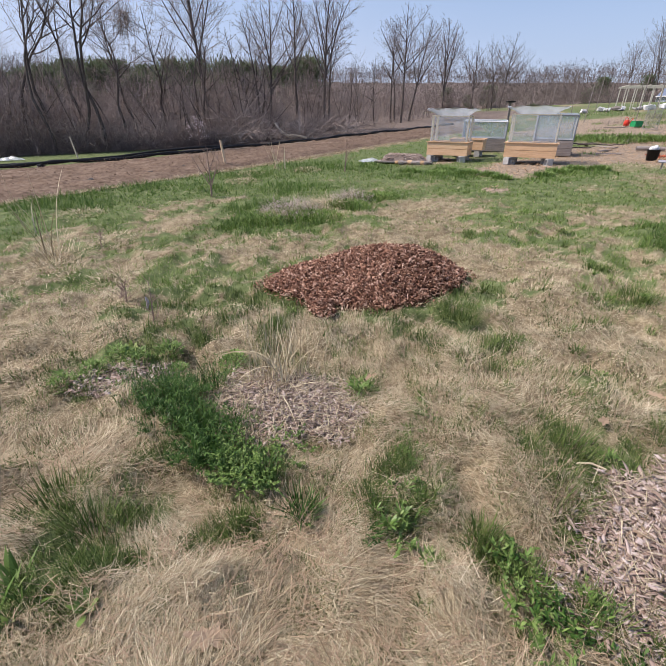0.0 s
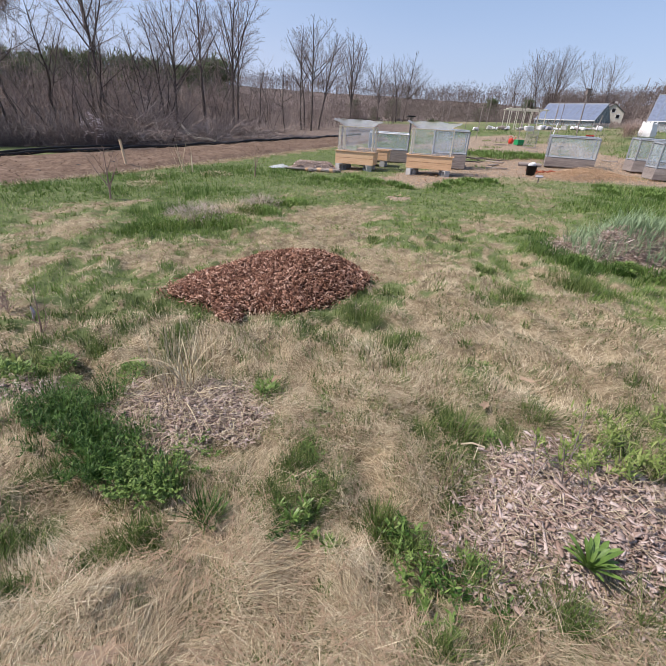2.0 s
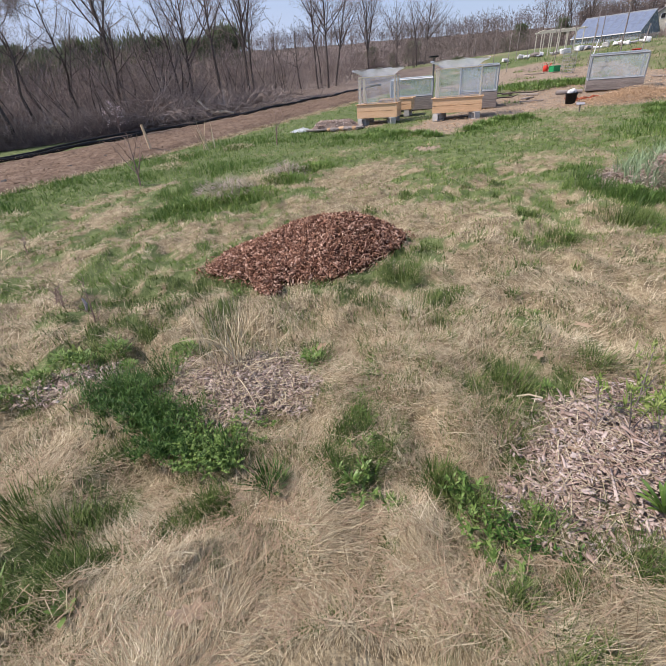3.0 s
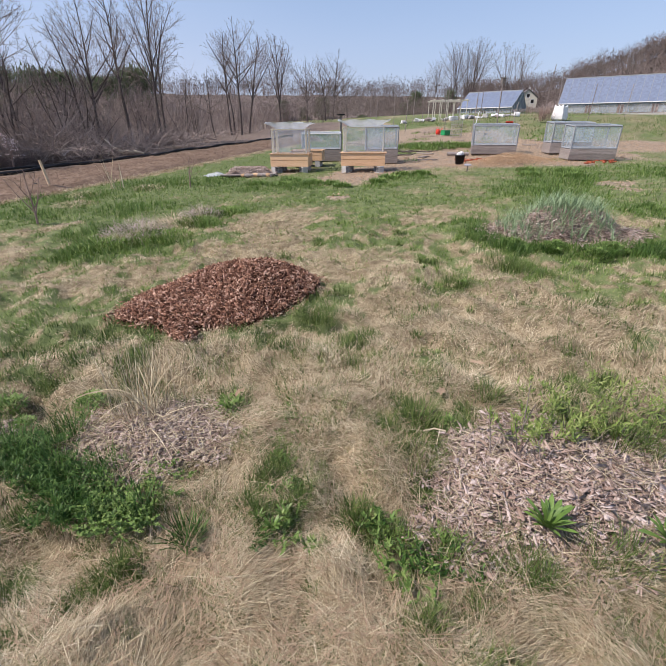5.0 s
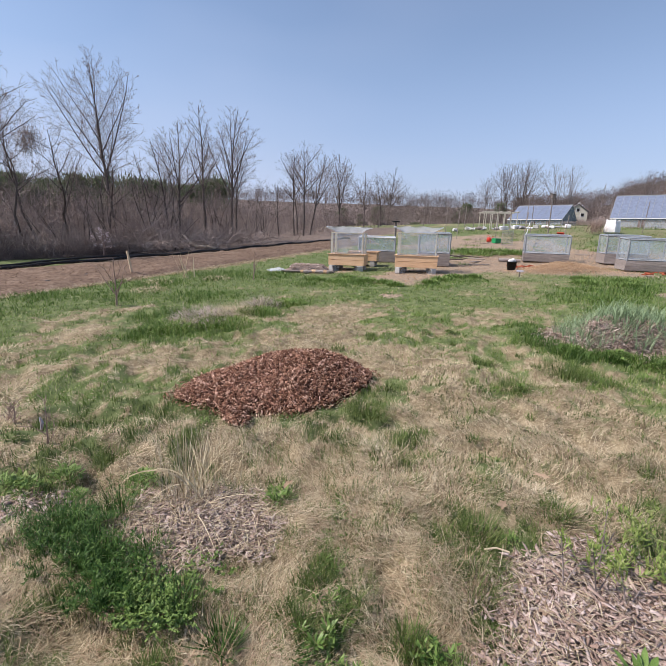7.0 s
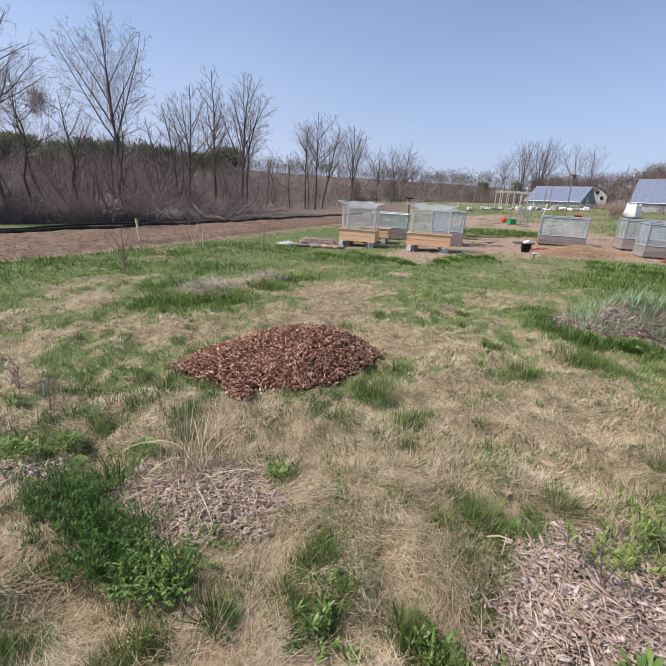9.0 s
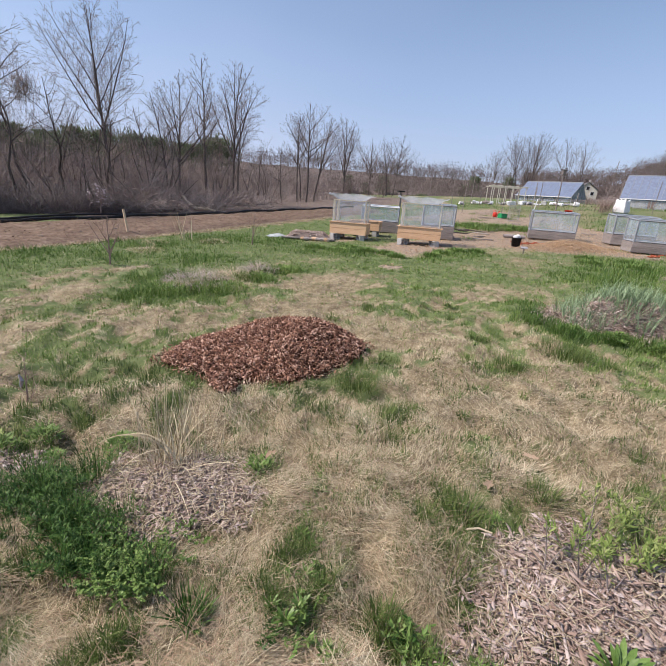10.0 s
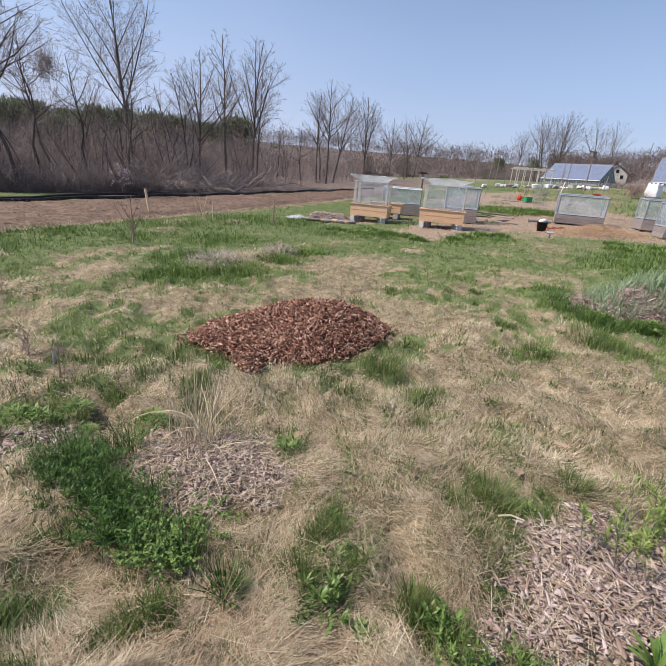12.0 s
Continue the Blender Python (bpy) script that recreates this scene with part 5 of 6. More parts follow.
# a brown tangle of dead sedge
clump("dead_tuft", -0.03, 1.36, M_OAK, "tangle of brown dead sedge in straw", "dry grass", 110, 0.19, 0.13, 0.0032, 1.25, 1.3, segs=4, up=0.06)
clump("dead_tuft", -1.12, 1.75, M_OAK, "tangle of brown dead sedge in straw", "dry grass", 110, 0.19, 0.13, 0.0032, 1.25, 1.3, segs=4, up=0.06)
clump("grass_tuft", 0.0, 1.47, M_HERB, "small dark green grass tuft in dry straw", "grass tuft", 160, 0.07, 0.1, 0.006)
for x, y, r, tall in ((-0.85, 1.35, 0.14, 0.16), (-1.08, 1.5, 0.16, 0.17), (1.1, 1.5, 0.12, 0.15), (1.28, 1.8, 0.13, 0.12), (0.83, 1.12, 0.07, 0.13), (1.03, 0.99, 0.08, 0.13), (0.73, 1.3, 0.07, 0.13), (1.55, 0.77, 0.1, 0.15), (1.66, 0.72, 0.1, 0.15), (1.36, 1.84, 0.12, 0.13), (1.86, 1.88, 0.1, 0.13), (1.16, 1.62, 0.1, 0.14), (2.22, 1.24, 0.12, 0.2), (2.36, 1.16, 0.13, 0.2), (2.1, 1.4, 0.1, 0.18), (1.2, 3.52, 0.2, 0.16), (2.85, 3.7, 0.18, 0.15), (3.7, 4.0, 0.3, 0.2)):
    clump("grass_tuft", x, y, M_GRASS, "tuft of fresh green grass in dry straw", "grass tuft", int(2300 * r), r, tall * 0.85, 0.0038, 0.35, 1.0, group="green grass tufts")
clump("broad_leaf_clump", -1.02, 1.06, M_WEED, "clump of bright green strap leaves", "weed", 60, 0.09, 0.17, 0.018, 0.5, 0.7, True)


def rosette(x, y, r, label, material=M_WEED, n=13, width=0.15, lean=0.85, lift=0.012):
    """Leaves from one crown: narrow at the foot, broadest past the middle, folded along the rib."""
    rng = np.random.default_rng(int(abs(x * 531 + y * 77) * 10))
    verts, faces = [], []
    for k in range(n):
        a = k * 2.4 + rng.normal(0, 0.3)
        inner = k / n
        L = r * rng.uniform(0.6, 1.15) * (1.0 - 0.35 * inner)
        up = lean * (1.15 - 0.75 * inner) + rng.normal(0, 0.15)
        curl = rng.uniform(0.1, 0.7)
        c, s = math.cos(a), math.sin(a)
        p, base = Vector((0.006 * c, 0.006 * s, 0.012)), len(verts)
        for j in range(6):
            f = j / 5
            w = L * width * (0.4 + 1.0 * f ** 0.7 * (1 - f) ** 0.35 if f < 1 else 0.15) * (1 + 0.12 * math.sin(9 * f + k))
            fold = 0.35 * w
            for e in (-1, 0, 1):
                verts.append((p.x - s * e * w, p.y + c * e * w, max(p.z + fold * abs(e), 0.008)))
            ang = up + curl * f
            p = p + Vector((c * math.sin(ang), s * math.sin(ang), math.cos(ang))) * (L / 5)
        faces += [[base + 3 * j + e, base + 3 * j + e + 1, base + 3 * j + e + 4, base + 3 * j + e + 3] for j in range(5) for e in (0, 1)]
    ob = put("leaf_rosette", mesh_of("leaf_rosette", verts, faces, True), material, at=pose(x, y, ground_z(x, y) + lift))
    return tagged(ob, label, "weed", "leafy rosettes in the lawn")


rosette(1.43, 0.93, 0.135, "large rosette of long green leaves in wood chips", M_BROAD, n=44, width=0.085, lean=0.75, lift=0.05)
rosette(1.82, 0.7, 0.135, "large rosette of long green leaves beside wood chips", M_BROAD, n=40, width=0.085, lean=0.75, lift=0.045)
for x, y, r, n in ((0.36, 1.35, 0.09, 16), (0.42, 1.4, 0.07, 12), (0.31, 1.42, 0.06, 10), (0.47, 1.76, 0.075, 14), (0.5, 1.7, 0.06, 10), (0.46, 1.54, 0.07, 13), (0.56, 2.06, 0.06, 12), (0.62, 2.05, 0.07, 12), (0.52, 1.95, 0.05, 10)):
    rosette(x, y, r * 0.72, "small green leafy rosette in dry grass", M_BROAD, n + 8, 0.1, 0.8, 0.025)
rosette(-0.71, 1.03, 0.09, "grey-green leafy seedling in dry grass", M_BROAD, 18, 0.13, 0.6)
rosette(0.28, 2.32, 0.07, "small green rosette beside grey chips", n=12)
for x, y in ((2.86, 3.65), (2.75, 4.25), (4.6, 4.15), (5.25, 3.75), (4.95, 4.05), (-1.35, 2.85), (1.8, 2.42), (-1.5, 2.7)):
    rosette(x, y, 0.07, "leafy green weed in the lawn", n=24)
for x, y, r in ((4.75, 4.35, 0.22), (5.3, 4.0, 0.22), (4.35, 4.7, 0.25), (6.1, 3.7, 0.3), (4.9, 3.85, 0.2)):
    clump("clover_patch", x, y, M_WEED, "low green leafy weeds at the garlic bed", "clover", 2200, r, 0.03, 0.016, 0.9, 0.5, True, "clover in the straw", 0.12, 2)

# yellow-green shoots on the mulch
for x, y, tall in ((1.72, 1.42, 0.2), (1.98, 1.45, 0.24), (2.1, 1.36, 0.22), (2.22, 1.3, 0.24), (2.3, 1.45, 0.24), (2.12, 1.56, 0.22), (2.4, 1.28, 0.2), (1.86, 1.5, 0.2), (2.0, 1.32, 0.2), (2.45, 1.5, 0.2), (1.9, 1.38, 0.2), (2.55, 1.38, 0.2)):
    herb("shrub_shoot", x, y, M_YELLOW, "low shrub shoots with young yellow-green leaves", "shrub", 6, 0.06, tall * 1.25, 0.055, 0.009, "shoots on the mulch bed", 16, 0.4)
for x, y, tall in ((1.76, 1.46, 0.34), (1.6, 1.3, 0.28), (1.5, 1.38, 0.22), (1.68, 1.22, 0.2)):
    rng = np.random.default_rng(int(x * 1000))
    ob = thing("shrub_shoot", pose(x, y, ground_z(x, y) + 0.03), "thin brown twig with a tip of yellow-green leaves", "shrub", "twigs on the mulch bed")
    tipx, tipy = rng.normal(0, 0.05, 2)
    a = np.array([[0, 0, -0.02], [tipx / 2, tipy / 2, tall / 2], [0, 0, tall * 0.2], [0, 0, tall * 0.1]])
    b = np.array([[tipx / 2, tipy / 2, tall / 2], [tipx, tipy, tall], [0.07, 0.02, tall * 0.5], [-0.06, 0.03, tall * 0.4]])
    put("stem", mesh_of("stem", *rods(a, b, [0.0035, 0.003, 0.003, 0.003], [0.003, 0.002, 0.0015, 0.0015], 5)), M_TWIG, ob)
    k = 34
    f_ = 1 - rng.uniform(0, 0.75, k) ** 1.7
    base = np.stack([tipx * f_ + rng.normal(0, 0.008, k), tipy * f_ + rng.normal(0, 0.008, k), tall * f_], 1)
    put("leaves", mesh_of("leaves", *ribbons(base, rng.uniform(0, 6.3, k), rng.uniform(0.2, 1.1, k), rng.uniform(0, 0.6, k), rng.uniform(0.02, 0.045, k), rng.uniform(0.005, 0.009, k), 3, True)), M_YELLOW, ob)

for k in range(26):
    x, y = 13.4 + random.gauss(0, 1.1), 21.6 + random.gauss(0, 0.9)
    clump("weed_patch", x, y, M_WEED, "patch of lush green weeds between garden paths", "weed", 150, 0.5, 0.24, 0.03, 0.5, 0.9, True, "lush green weeds", 0.1, 2)
# leafy weeds round the small chip patch
for x, y in ((-1.25, 2.78), (-1.5, 2.62), (-1.08, 2.92), (-1.42, 2.85), (-0.55, 2.72), (0.3, 2.35), (-1.62, 2.5)):
    clump("leafy_weed", x, y, M_WEED, "leafy green weed beside a chip patch", "weed", 240, 0.1, 0.045, 0.012, 0.8, 0.7, True, "weeds round the chip patch", 0.12, 2)
clump("yellow_sprig", -1.3, 2.84, M_YELLOW, "sprig of yellow-green young leaves in weeds", "weed", 70, 0.045, 0.05, 0.016, 0.7, 0.6, True, "", 0.14, 2)
arch = ribbons(np.array([[0.0, 0, 0], [0.02, 0.02, 0], [0.05, -0.03, 0]]), np.array([3.2, 2.8, 3.9]), np.array([0.15, 0.3, 0.2]), np.array([2.7, 2.5, 1.9]), np.array([0.62, 0.5, 0.42]), np.array([0.02, 0.012, 0.01]), 12)
tagged(put("dry_leaf", mesh_of("dry_leaf", *arch), M_STRAW, at=pose(-0.2, 2.36, ground_z(-0.24, 2.36) + 0.1)), "thick pale dry leaf arching over in straw", "dry grass")
for x, y, r in ((4.3, 5.2, 0.22), (4.25, 4.75, 0.22), (4.45, 5.65, 0.2), (4.6, 4.35, 0.2), (4.2, 4.4, 0.18), (5.0, 3.9, 0.2), (5.6, 3.65, 0.22), (6.2, 3.4, 0.25), (6.8, 3.7, 0.25), (7.2, 4.1, 0.25)):
    clump("grass_tuft", x, y, M_HERB, "thick dark green grass beside the garlic bed", "grass tuft", 420, r, 0.14, 0.007, 0.4, 1.0, group="dark grass round the garlic bed", segs=3)
# small green tufts dotted over the dry middle of the lawn
for k in range(44):
    x, y = rh.uniform(0.6, 5.0), rh.uniform(2.5, 6.2)
    if float(pile_in(x, y)) < -0.1 and float(inside(x, y, *BED_GARLIC, 0.2, 7)) < -0.1:
        r = rh.uniform(0.05, 0.11)
        clump("grass_tuft", x, y, M_GRASS if k % 3 else M_WEED, "small tuft of green grass in dry straw", "grass tuft", int(1100 * r), r, rh.uniform(0.06, 0.11), 0.006, 0.5, 0.9, group="green grass tufts", up=0.02)
for k in range(40):
    x, y = rh.uniform(-1.5, 2.6), rh.uniform(1.05, 2.9)
    if max(float(inside(x, y, *b, 0.2, 7)) for b in (BED_RIGHT, BED_LEFT)) < -0.1:
        clump("grass_tuft", x, y, M_GRASS, "tiny tuft of olive-green grass in dry straw", "grass tuft", 46, rh.uniform(0.025, 0.06), rh.uniform(0.05, 0.09), 0.0032, 0.45, 0.9, group="tiny grass tufts", up=0.015)
# dry stalks
clump("dry_grass_clump", -0.28, 2.5, M_STRAW, "clump of tall pale dry grass stalks", "dry grass", 85, 0.14, 0.47, 0.0042, 0.16, 0.35, segs=4)
clump("dry_grass_clump", -0.12, 2.62, M_STRAW, "clump of tall pale dry grass stalks", "dry grass", 90, 0.22, 0.38, 0.0038, 0.22, 0.5, segs=4)
clump("dry_grass_clump", -0.24, 2.3, M_STRAW, "skirt of grey bent straw round stalks", "dry grass", 150, 0.2, 0.2, 0.004, 1.0, 1.0, segs=4)
clump("dry_grass_clump", -0.2, 2.42, M_STRAW, "arching pale dry grass leaves", "dry grass", 24, 0.08, 0.5, 0.008, 0.35, 2.6, segs=7)
clump("dry_grass_clump", -3.4, 5.5, M_STRAW, "clump of tall pale dry reeds", "dry grass", 10, 0.16, 1.05, 0.02, 0.12, 0.9, segs=6)
clump("dry_grass_clump", -4.6, 6.9, M_STRAW, "few tall pale dry reeds in grass", "dry grass", 6, 0.2, 0.9, 0.02, 0.15, 0.8, segs=6)
clump("dry_grass_clump", -3.45, 5.5, M_STRAW, "skirt of pale dry grass round reeds", "dry grass", 220, 0.4, 0.26, 0.008, 0.9, 0.9, segs=4)
clump("dry_grass_clump", -1.6, 15.2, M_STRAW, "few tall pale dry stalks in grass", "dry grass", 9, 0.25, 1.05, 0.03, 0.06, 0.2, segs=4)
clump("dry_grass_clump", -0.6, 8.0, M_BRUSH, "heap of grey-brown dead stems on the lawn", "dry grass", 900, 0.6, 0.2, 0.008, 1.2, 0.6, up=0.26)
clump("dry_grass_clump", 0.5, 9.05, M_BRUSH, "mound of dead grey-brown grass on the lawn", "dry grass", 600, 0.4, 0.2, 0.008, 1.2, 0.6, up=0.26)
clump("dry_grass_clump", 0.0, 8.4, M_STRAW, "heap of dry stems on the lawn", "dry grass", 500, 0.45, 0.2, 0.008, 1.2, 0.6, up=0.22)
for x, y, r in ((-2.3, 12.4, 0.5), (-0.7, 14.6, 0.5), (-2.2, 4.6, 0.35), (-3.2, 4.9, 0.45), (-3.0, 6.3, 0.4), (-2.4, 14.0, 0.5), (-4.6, 8.3, 0.5)):
    clump("dry_tuft", x, y, M_STRAW, "hummock of pale dry grass", "dry grass", 420, r, 0.08 + 0.006 * y, 0.003 + 0.0007 * y, 1.35, 0.5, group="dry grass hummocks", up=0.1)
for x, y, r in ((-0.2, 7.6, 0.5), (0.4, 8.5, 0.4), (1.0, 9.3, 0.5), (-1.1, 7.4, 0.5), ):
    clump("weed_patch", x, y, M_LAWN, "patch of lush green weeds", "weed", 800, r, 0.11, 0.014, 0.6, 0.9, True, "lush green weeds", 0.05, 3)

for x, y, r in ((3.0, 12.9, 0.7), (3.9, 12.9, 0.6), (2.4, 13.6, 0.6), (3.5, 13.7, 0.6), (4.3, 12.2, 0.45), (6.3, 12.6, 0.6), (7.0, 13.1, 0.5), (5.6, 11.9, 0.4), (7.6, 12.9, 0.45), (4.4, 11.6, 0.4), (10.6, 11.6, 0.6), (9.9, 10.7, 0.7), (11.4, 10.8, 0.7), (10.6, 9.9, 0.7)):
    clump("weed_patch", x, y, M_WEED, "patch of lush green weeds by the planters", "weed", 420, r * 0.6, 0.13, 0.02, 0.6, 0.9, True, "lush green weeds", 0.06, 3)
# garlic
rng = np.random.default_rng(5)
meshes = []
for k in range(4):
    q = 13
    v, f = ribbons(np.stack([rng.normal(0, 0.01, q), rng.normal(0, 0.01, q), rng.uniform(0, 0.1, q)], 1), np.arange(q) * 2.5, rng.uniform(0.05, 0.65, q), rng.uniform(0.1, 1.6, q), rng.uniform(0.12, 0.34, q), rng.uniform(0.006, 0.011, q), 4)
    meshes.append(mesh_of("garlic_plant", v, f))
    meshes[-1].materials.append(M_GARLIC)
turn = radians(BED_GARLIC[4])
for i in range(15):
    for j in range(13):
        u, v = -0.88 + i * 0.096 + random.gauss(0, 0.03), -0.56 + j * 0.1 + random.gauss(0, 0.03)
        gxx, gyy = BED_GARLIC[0] + u * math.cos(turn) - v * math.sin(turn), BED_GARLIC[1] + u * math.sin(turn) + v * math.cos(turn)
        if inside(gxx, gyy, *BED_GARLIC, 0.12, 6) > 0.08:
            ob = new("garlic_plant", meshes[(i + j) % 4])
            ob.matrix_basis = pose(gxx, gyy, ground_z(gxx, gyy) + float(garlic_h(gxx, gyy)) - 0.02, 0, 0, random.uniform(0, 360)) @ Matrix.Scale(random.uniform(0.75, 1.1), 4)
            tagged(ob, "blue-green garlic plant with arching strap leaves", "garlic", "garlic in the mulched bed")


# ---- saplings, stakes and poles ----
def sapling(x, y, tall, seed, label, blossom=False, tape=False, spread=0.4, limbs=5, levels=2):
    ob = thing("sapling", stand(x, y), label, "sapling")
    wood, fine = grow(seed, tall, 0.05, limbs, spread, 0.3, 0.1, tall > 1, levels)
    segs = wood + fine
    k = max(0.45, tall * 0.65) if tall < 2 else 1.2
    a, b = np.array([s[0] for s in segs]), np.array([s[1] for s in segs])
    put("stem", mesh_of("stem", *rods(a, b, [s[2] * k for s in segs], [s[3] * k for s in segs], 5)), M_SAPWOOD, ob)
    if blossom:
        r = np.random.default_rng(seed)
        tips = np.array([s[1] for s in fine or wood])
        tips = tips[r.integers(0, len(tips), 220)]
        put("blossom", mesh_of("blossom", *ribbons(tips + r.normal(0, 0.04, (220, 3)), r.uniform(0, 6.3, 220), r.uniform(0.3, 1.6, 220), r.uniform(0, 1, 220), r.uniform(0.05, 0.1, 220), r.uniform(0.04, 0.08, 220), 2, True)), M_BLOSSOM, ob)
    if tape:
        put("tape", mesh_of("tape", *rods([(0, 0, 0.1), (0.012, 0, 0.15)], [(0.012, 0, 0.15), (-0.006, 0.01, 0.2)], [0.008, 0.014], [0.014, 0.006], 7)), M_GREYTAPE, ob, "grey wrapped tape")
    return ob


sapling(-2.59, 10.0, 1.25, 41, "young leafless fruit sapling in grass", spread=0.5, limbs=9)
sapling(0.47, 14.2, 1.15, 42, "thin bare sapling in grass", spread=0.3, limbs=4)
sapling(-1.45, 3.5, 0.55, 43, "bare shrub seedling wrapped with grey tape", tape=True, spread=0.5, limbs=4)
sapling(-1.84, 3.88, 0.4, 44, "small bare shrub stem in straw", spread=0.35, limbs=6)
sapling(-1.95, 3.95, 0.36, 45, "small bare shrub stem in straw", spread=0.35, limbs=6)
sapling(-3.1, 6.0, 0.4, 46, "small bare shrub in straw", spread=0.6, limbs=6)
sapling(-6.85, 24.4, 1.7, 47, "young tree with a few pink blossoms", True, spread=0.6, limbs=8, levels=3)


def stake(x, y, tall, rad, material, label, lean=(0, 0), name="stake", group=""):
    v, f = rods([(0, 0, -0.1)], [(lean[0], lean[1], tall)], [rad], [rad * 0.9], 6)
    ob = put(name, mesh_of(name, v, f), material, at=stand(x, y))
    return tagged(ob, label, name.replace("_", " "), group)


stake(-3.62, 16.1, 0.85, 0.045, M_TANCHIP, "short wooden stake beside tilled soil", (-0.12, 0))
stake(-10.5, 19.3, 0.9, 0.03, M_POST, "short wooden stake in the grass", (-0.15, 0))
stake(4.05, 17.9, 0.9, 0.03, M_POST, "short wooden stake beside a bed")
for x, y, tall, lean in ((20.9, 38.4, 2.7, 0.1), (21.3, 37.4, 2.3, 0), (25.4, 27.5, 3.4, 0.35), (26.0, 27.0, 2.2, 0.1), (27.5, 25.5, 2.1, 0.15), (18.6, 26.1, 1.9, 0.2), (18.0, 28.4, 2.6, 0.1), (21.6, 29.5, 2.3, 0), (20.2, 30.2, 2.0, 0.1), (30.2, 25.0, 2.0, 0.1),
                         (20.4, 24.5, 1.6, 0.2), (16.6, 31.5, 2.2, 0.1), (14.4, 33.0, 2.4, 0), (15.3, 34.0, 2.2, 0.1), (17.6, 35.5, 2.4, 0), (23.6, 33.0, 2.6, 0.1), (22.6, 36.0, 2.4, 0)):
    stake(x, y, tall, 0.024, M_OLDWOOD, "thin grey garden pole", (lean, 0), "garden_pole", "garden poles")

# bird house on a pole
bh = thing("bird_house", stand(22.9, 29.2), "small dark bird house on a tall grey pole", "bird house")
part("pole", box((0.06, 0.06, 2.6), (0, 0, 1.25)), M_OLDWOOD, bh)
part("house_box", box((0.24, 0.22, 0.3), (0, 0, 2.7), 0.01), M_OLDWOOD, bh)
part("roof", box((0.36, 0.34, 0.05), (0, 0, 2.88), 0.01, (12, 0, 0)), M_ROOF, bh)

# ---- low soil bed with a bundle of plastic ----
bed = thing("soil_bed", stand(2.6, 16.3, -12) @ Matrix.Scale(0.8, 4), "low bed of dark soil edged with weathered logs", "garden bed")
s = np.linspace(-1, 1, 30)
A, B = np.meshgrid(s * 1.05, s * 0.7)
idx = np.arange(29)[:, None] * 30 + np.arange(29)[None]
put("soil", mesh_of("soil", np.stack([A, B, -0.03 + 0.28 * smooth((1 - np.maximum(np.abs(A / 1.05), np.abs(B / 0.7))) * 2.5) + 0.05 * lattice(A, B, 0.2, 95)], -1), np.stack([idx, idx + 1, idx + 31, idx + 30], -1).reshape(-1, 4), True), M_GREYCORE, bed)
k_ = 900
sx_, sy_ = RNG.uniform(-1, 1, k_), RNG.uniform(-0.68, 0.68, k_)
sz_ = -0.02 + 0.28 * smooth((1 - np.maximum(np.abs(sx_ / 1.05), np.abs(sy_ / 0.7))) * 2.5)
tagged(put("mulch_layer", mesh_of("mulch_layer", *chips(np.stack([sx_, sy_, sz_ + 0.03], 1), RNG.uniform(0.04, 0.09, k_), 0.4)), M_GREYCHIP, bed), kind="stuff")
for a, b, r in (((-1.2, -0.78, 0.03), (-0.1, -0.84, 0.04), 0.045), ((0.15, -0.8, 0.04), (0.9, -0.88, 0.03), 0.05), ((1.15, -0.7, 0.05), (1.2, 0.7, 0.05), 0.05)):
    put("log", tube([Vector(a).lerp(Vector(b), t) + Vector((0, 0.02 * math.sin(9 * t), 0)) for t in np.linspace(0, 1, 7)], r, 8), M_OLDWOOD, bed)
for k in range(9):
    bm = bmesh.new()
    bmesh.ops.create_icosphere(bm, subdivisions=2, radius=random.uniform(0.09, 0.17))
    for w_ in bm.verts:
        w_.co *= 1 + 0.35 * noise.noise(w_.co * 9 + Vector((k, 3, 0)))
        w_.co.z *= 0.6
    part("stone", bm, M_OLDWOOD if k % 3 else M_TANCHIP, bed, at=pose(-0.2 + k * 0.17, -0.92 + random.gauss(0, 0.06), 0.04))
vs = []
for j in range(14):
    for i in range(22):
        fx, fy = i / 21 * 2 - 1, j / 13 * 2 - 1
        vs.append((fx * 0.75, fy * 0.5, 0.02 + 0.22 * max(0, 1 - fx * fx) * max(0, 1 - fy * fy) * (0.6 + 0.5 * math.sin(7 * fx + 4 * fy)) + 0.03 * math.sin(13 * fy)))
sheet = put("plastic_sheet", mesh_of("plastic_sheet", vs, [[j * 22 + i, j * 22 + i + 1, (j + 1) * 22 + i + 1, (j + 1) * 22 + i] for j in range(13) for i in range(21)], True), M_FILMTOP, at=stand(1.45, 16.55, 10) @ Matrix.Scale(0.5, 4))
tagged(sheet, "crumpled clear plastic sheet lying on grass", "plastic sheet")
sheet2 = put("plastic_sheet", sheet.data, M_FILMTOP, at=stand(-13.4, 19.4, 40) @ Matrix.Scale(0.6, 4))
tagged(sheet2, "pale plastic sheet lying on grass", "plastic sheet")

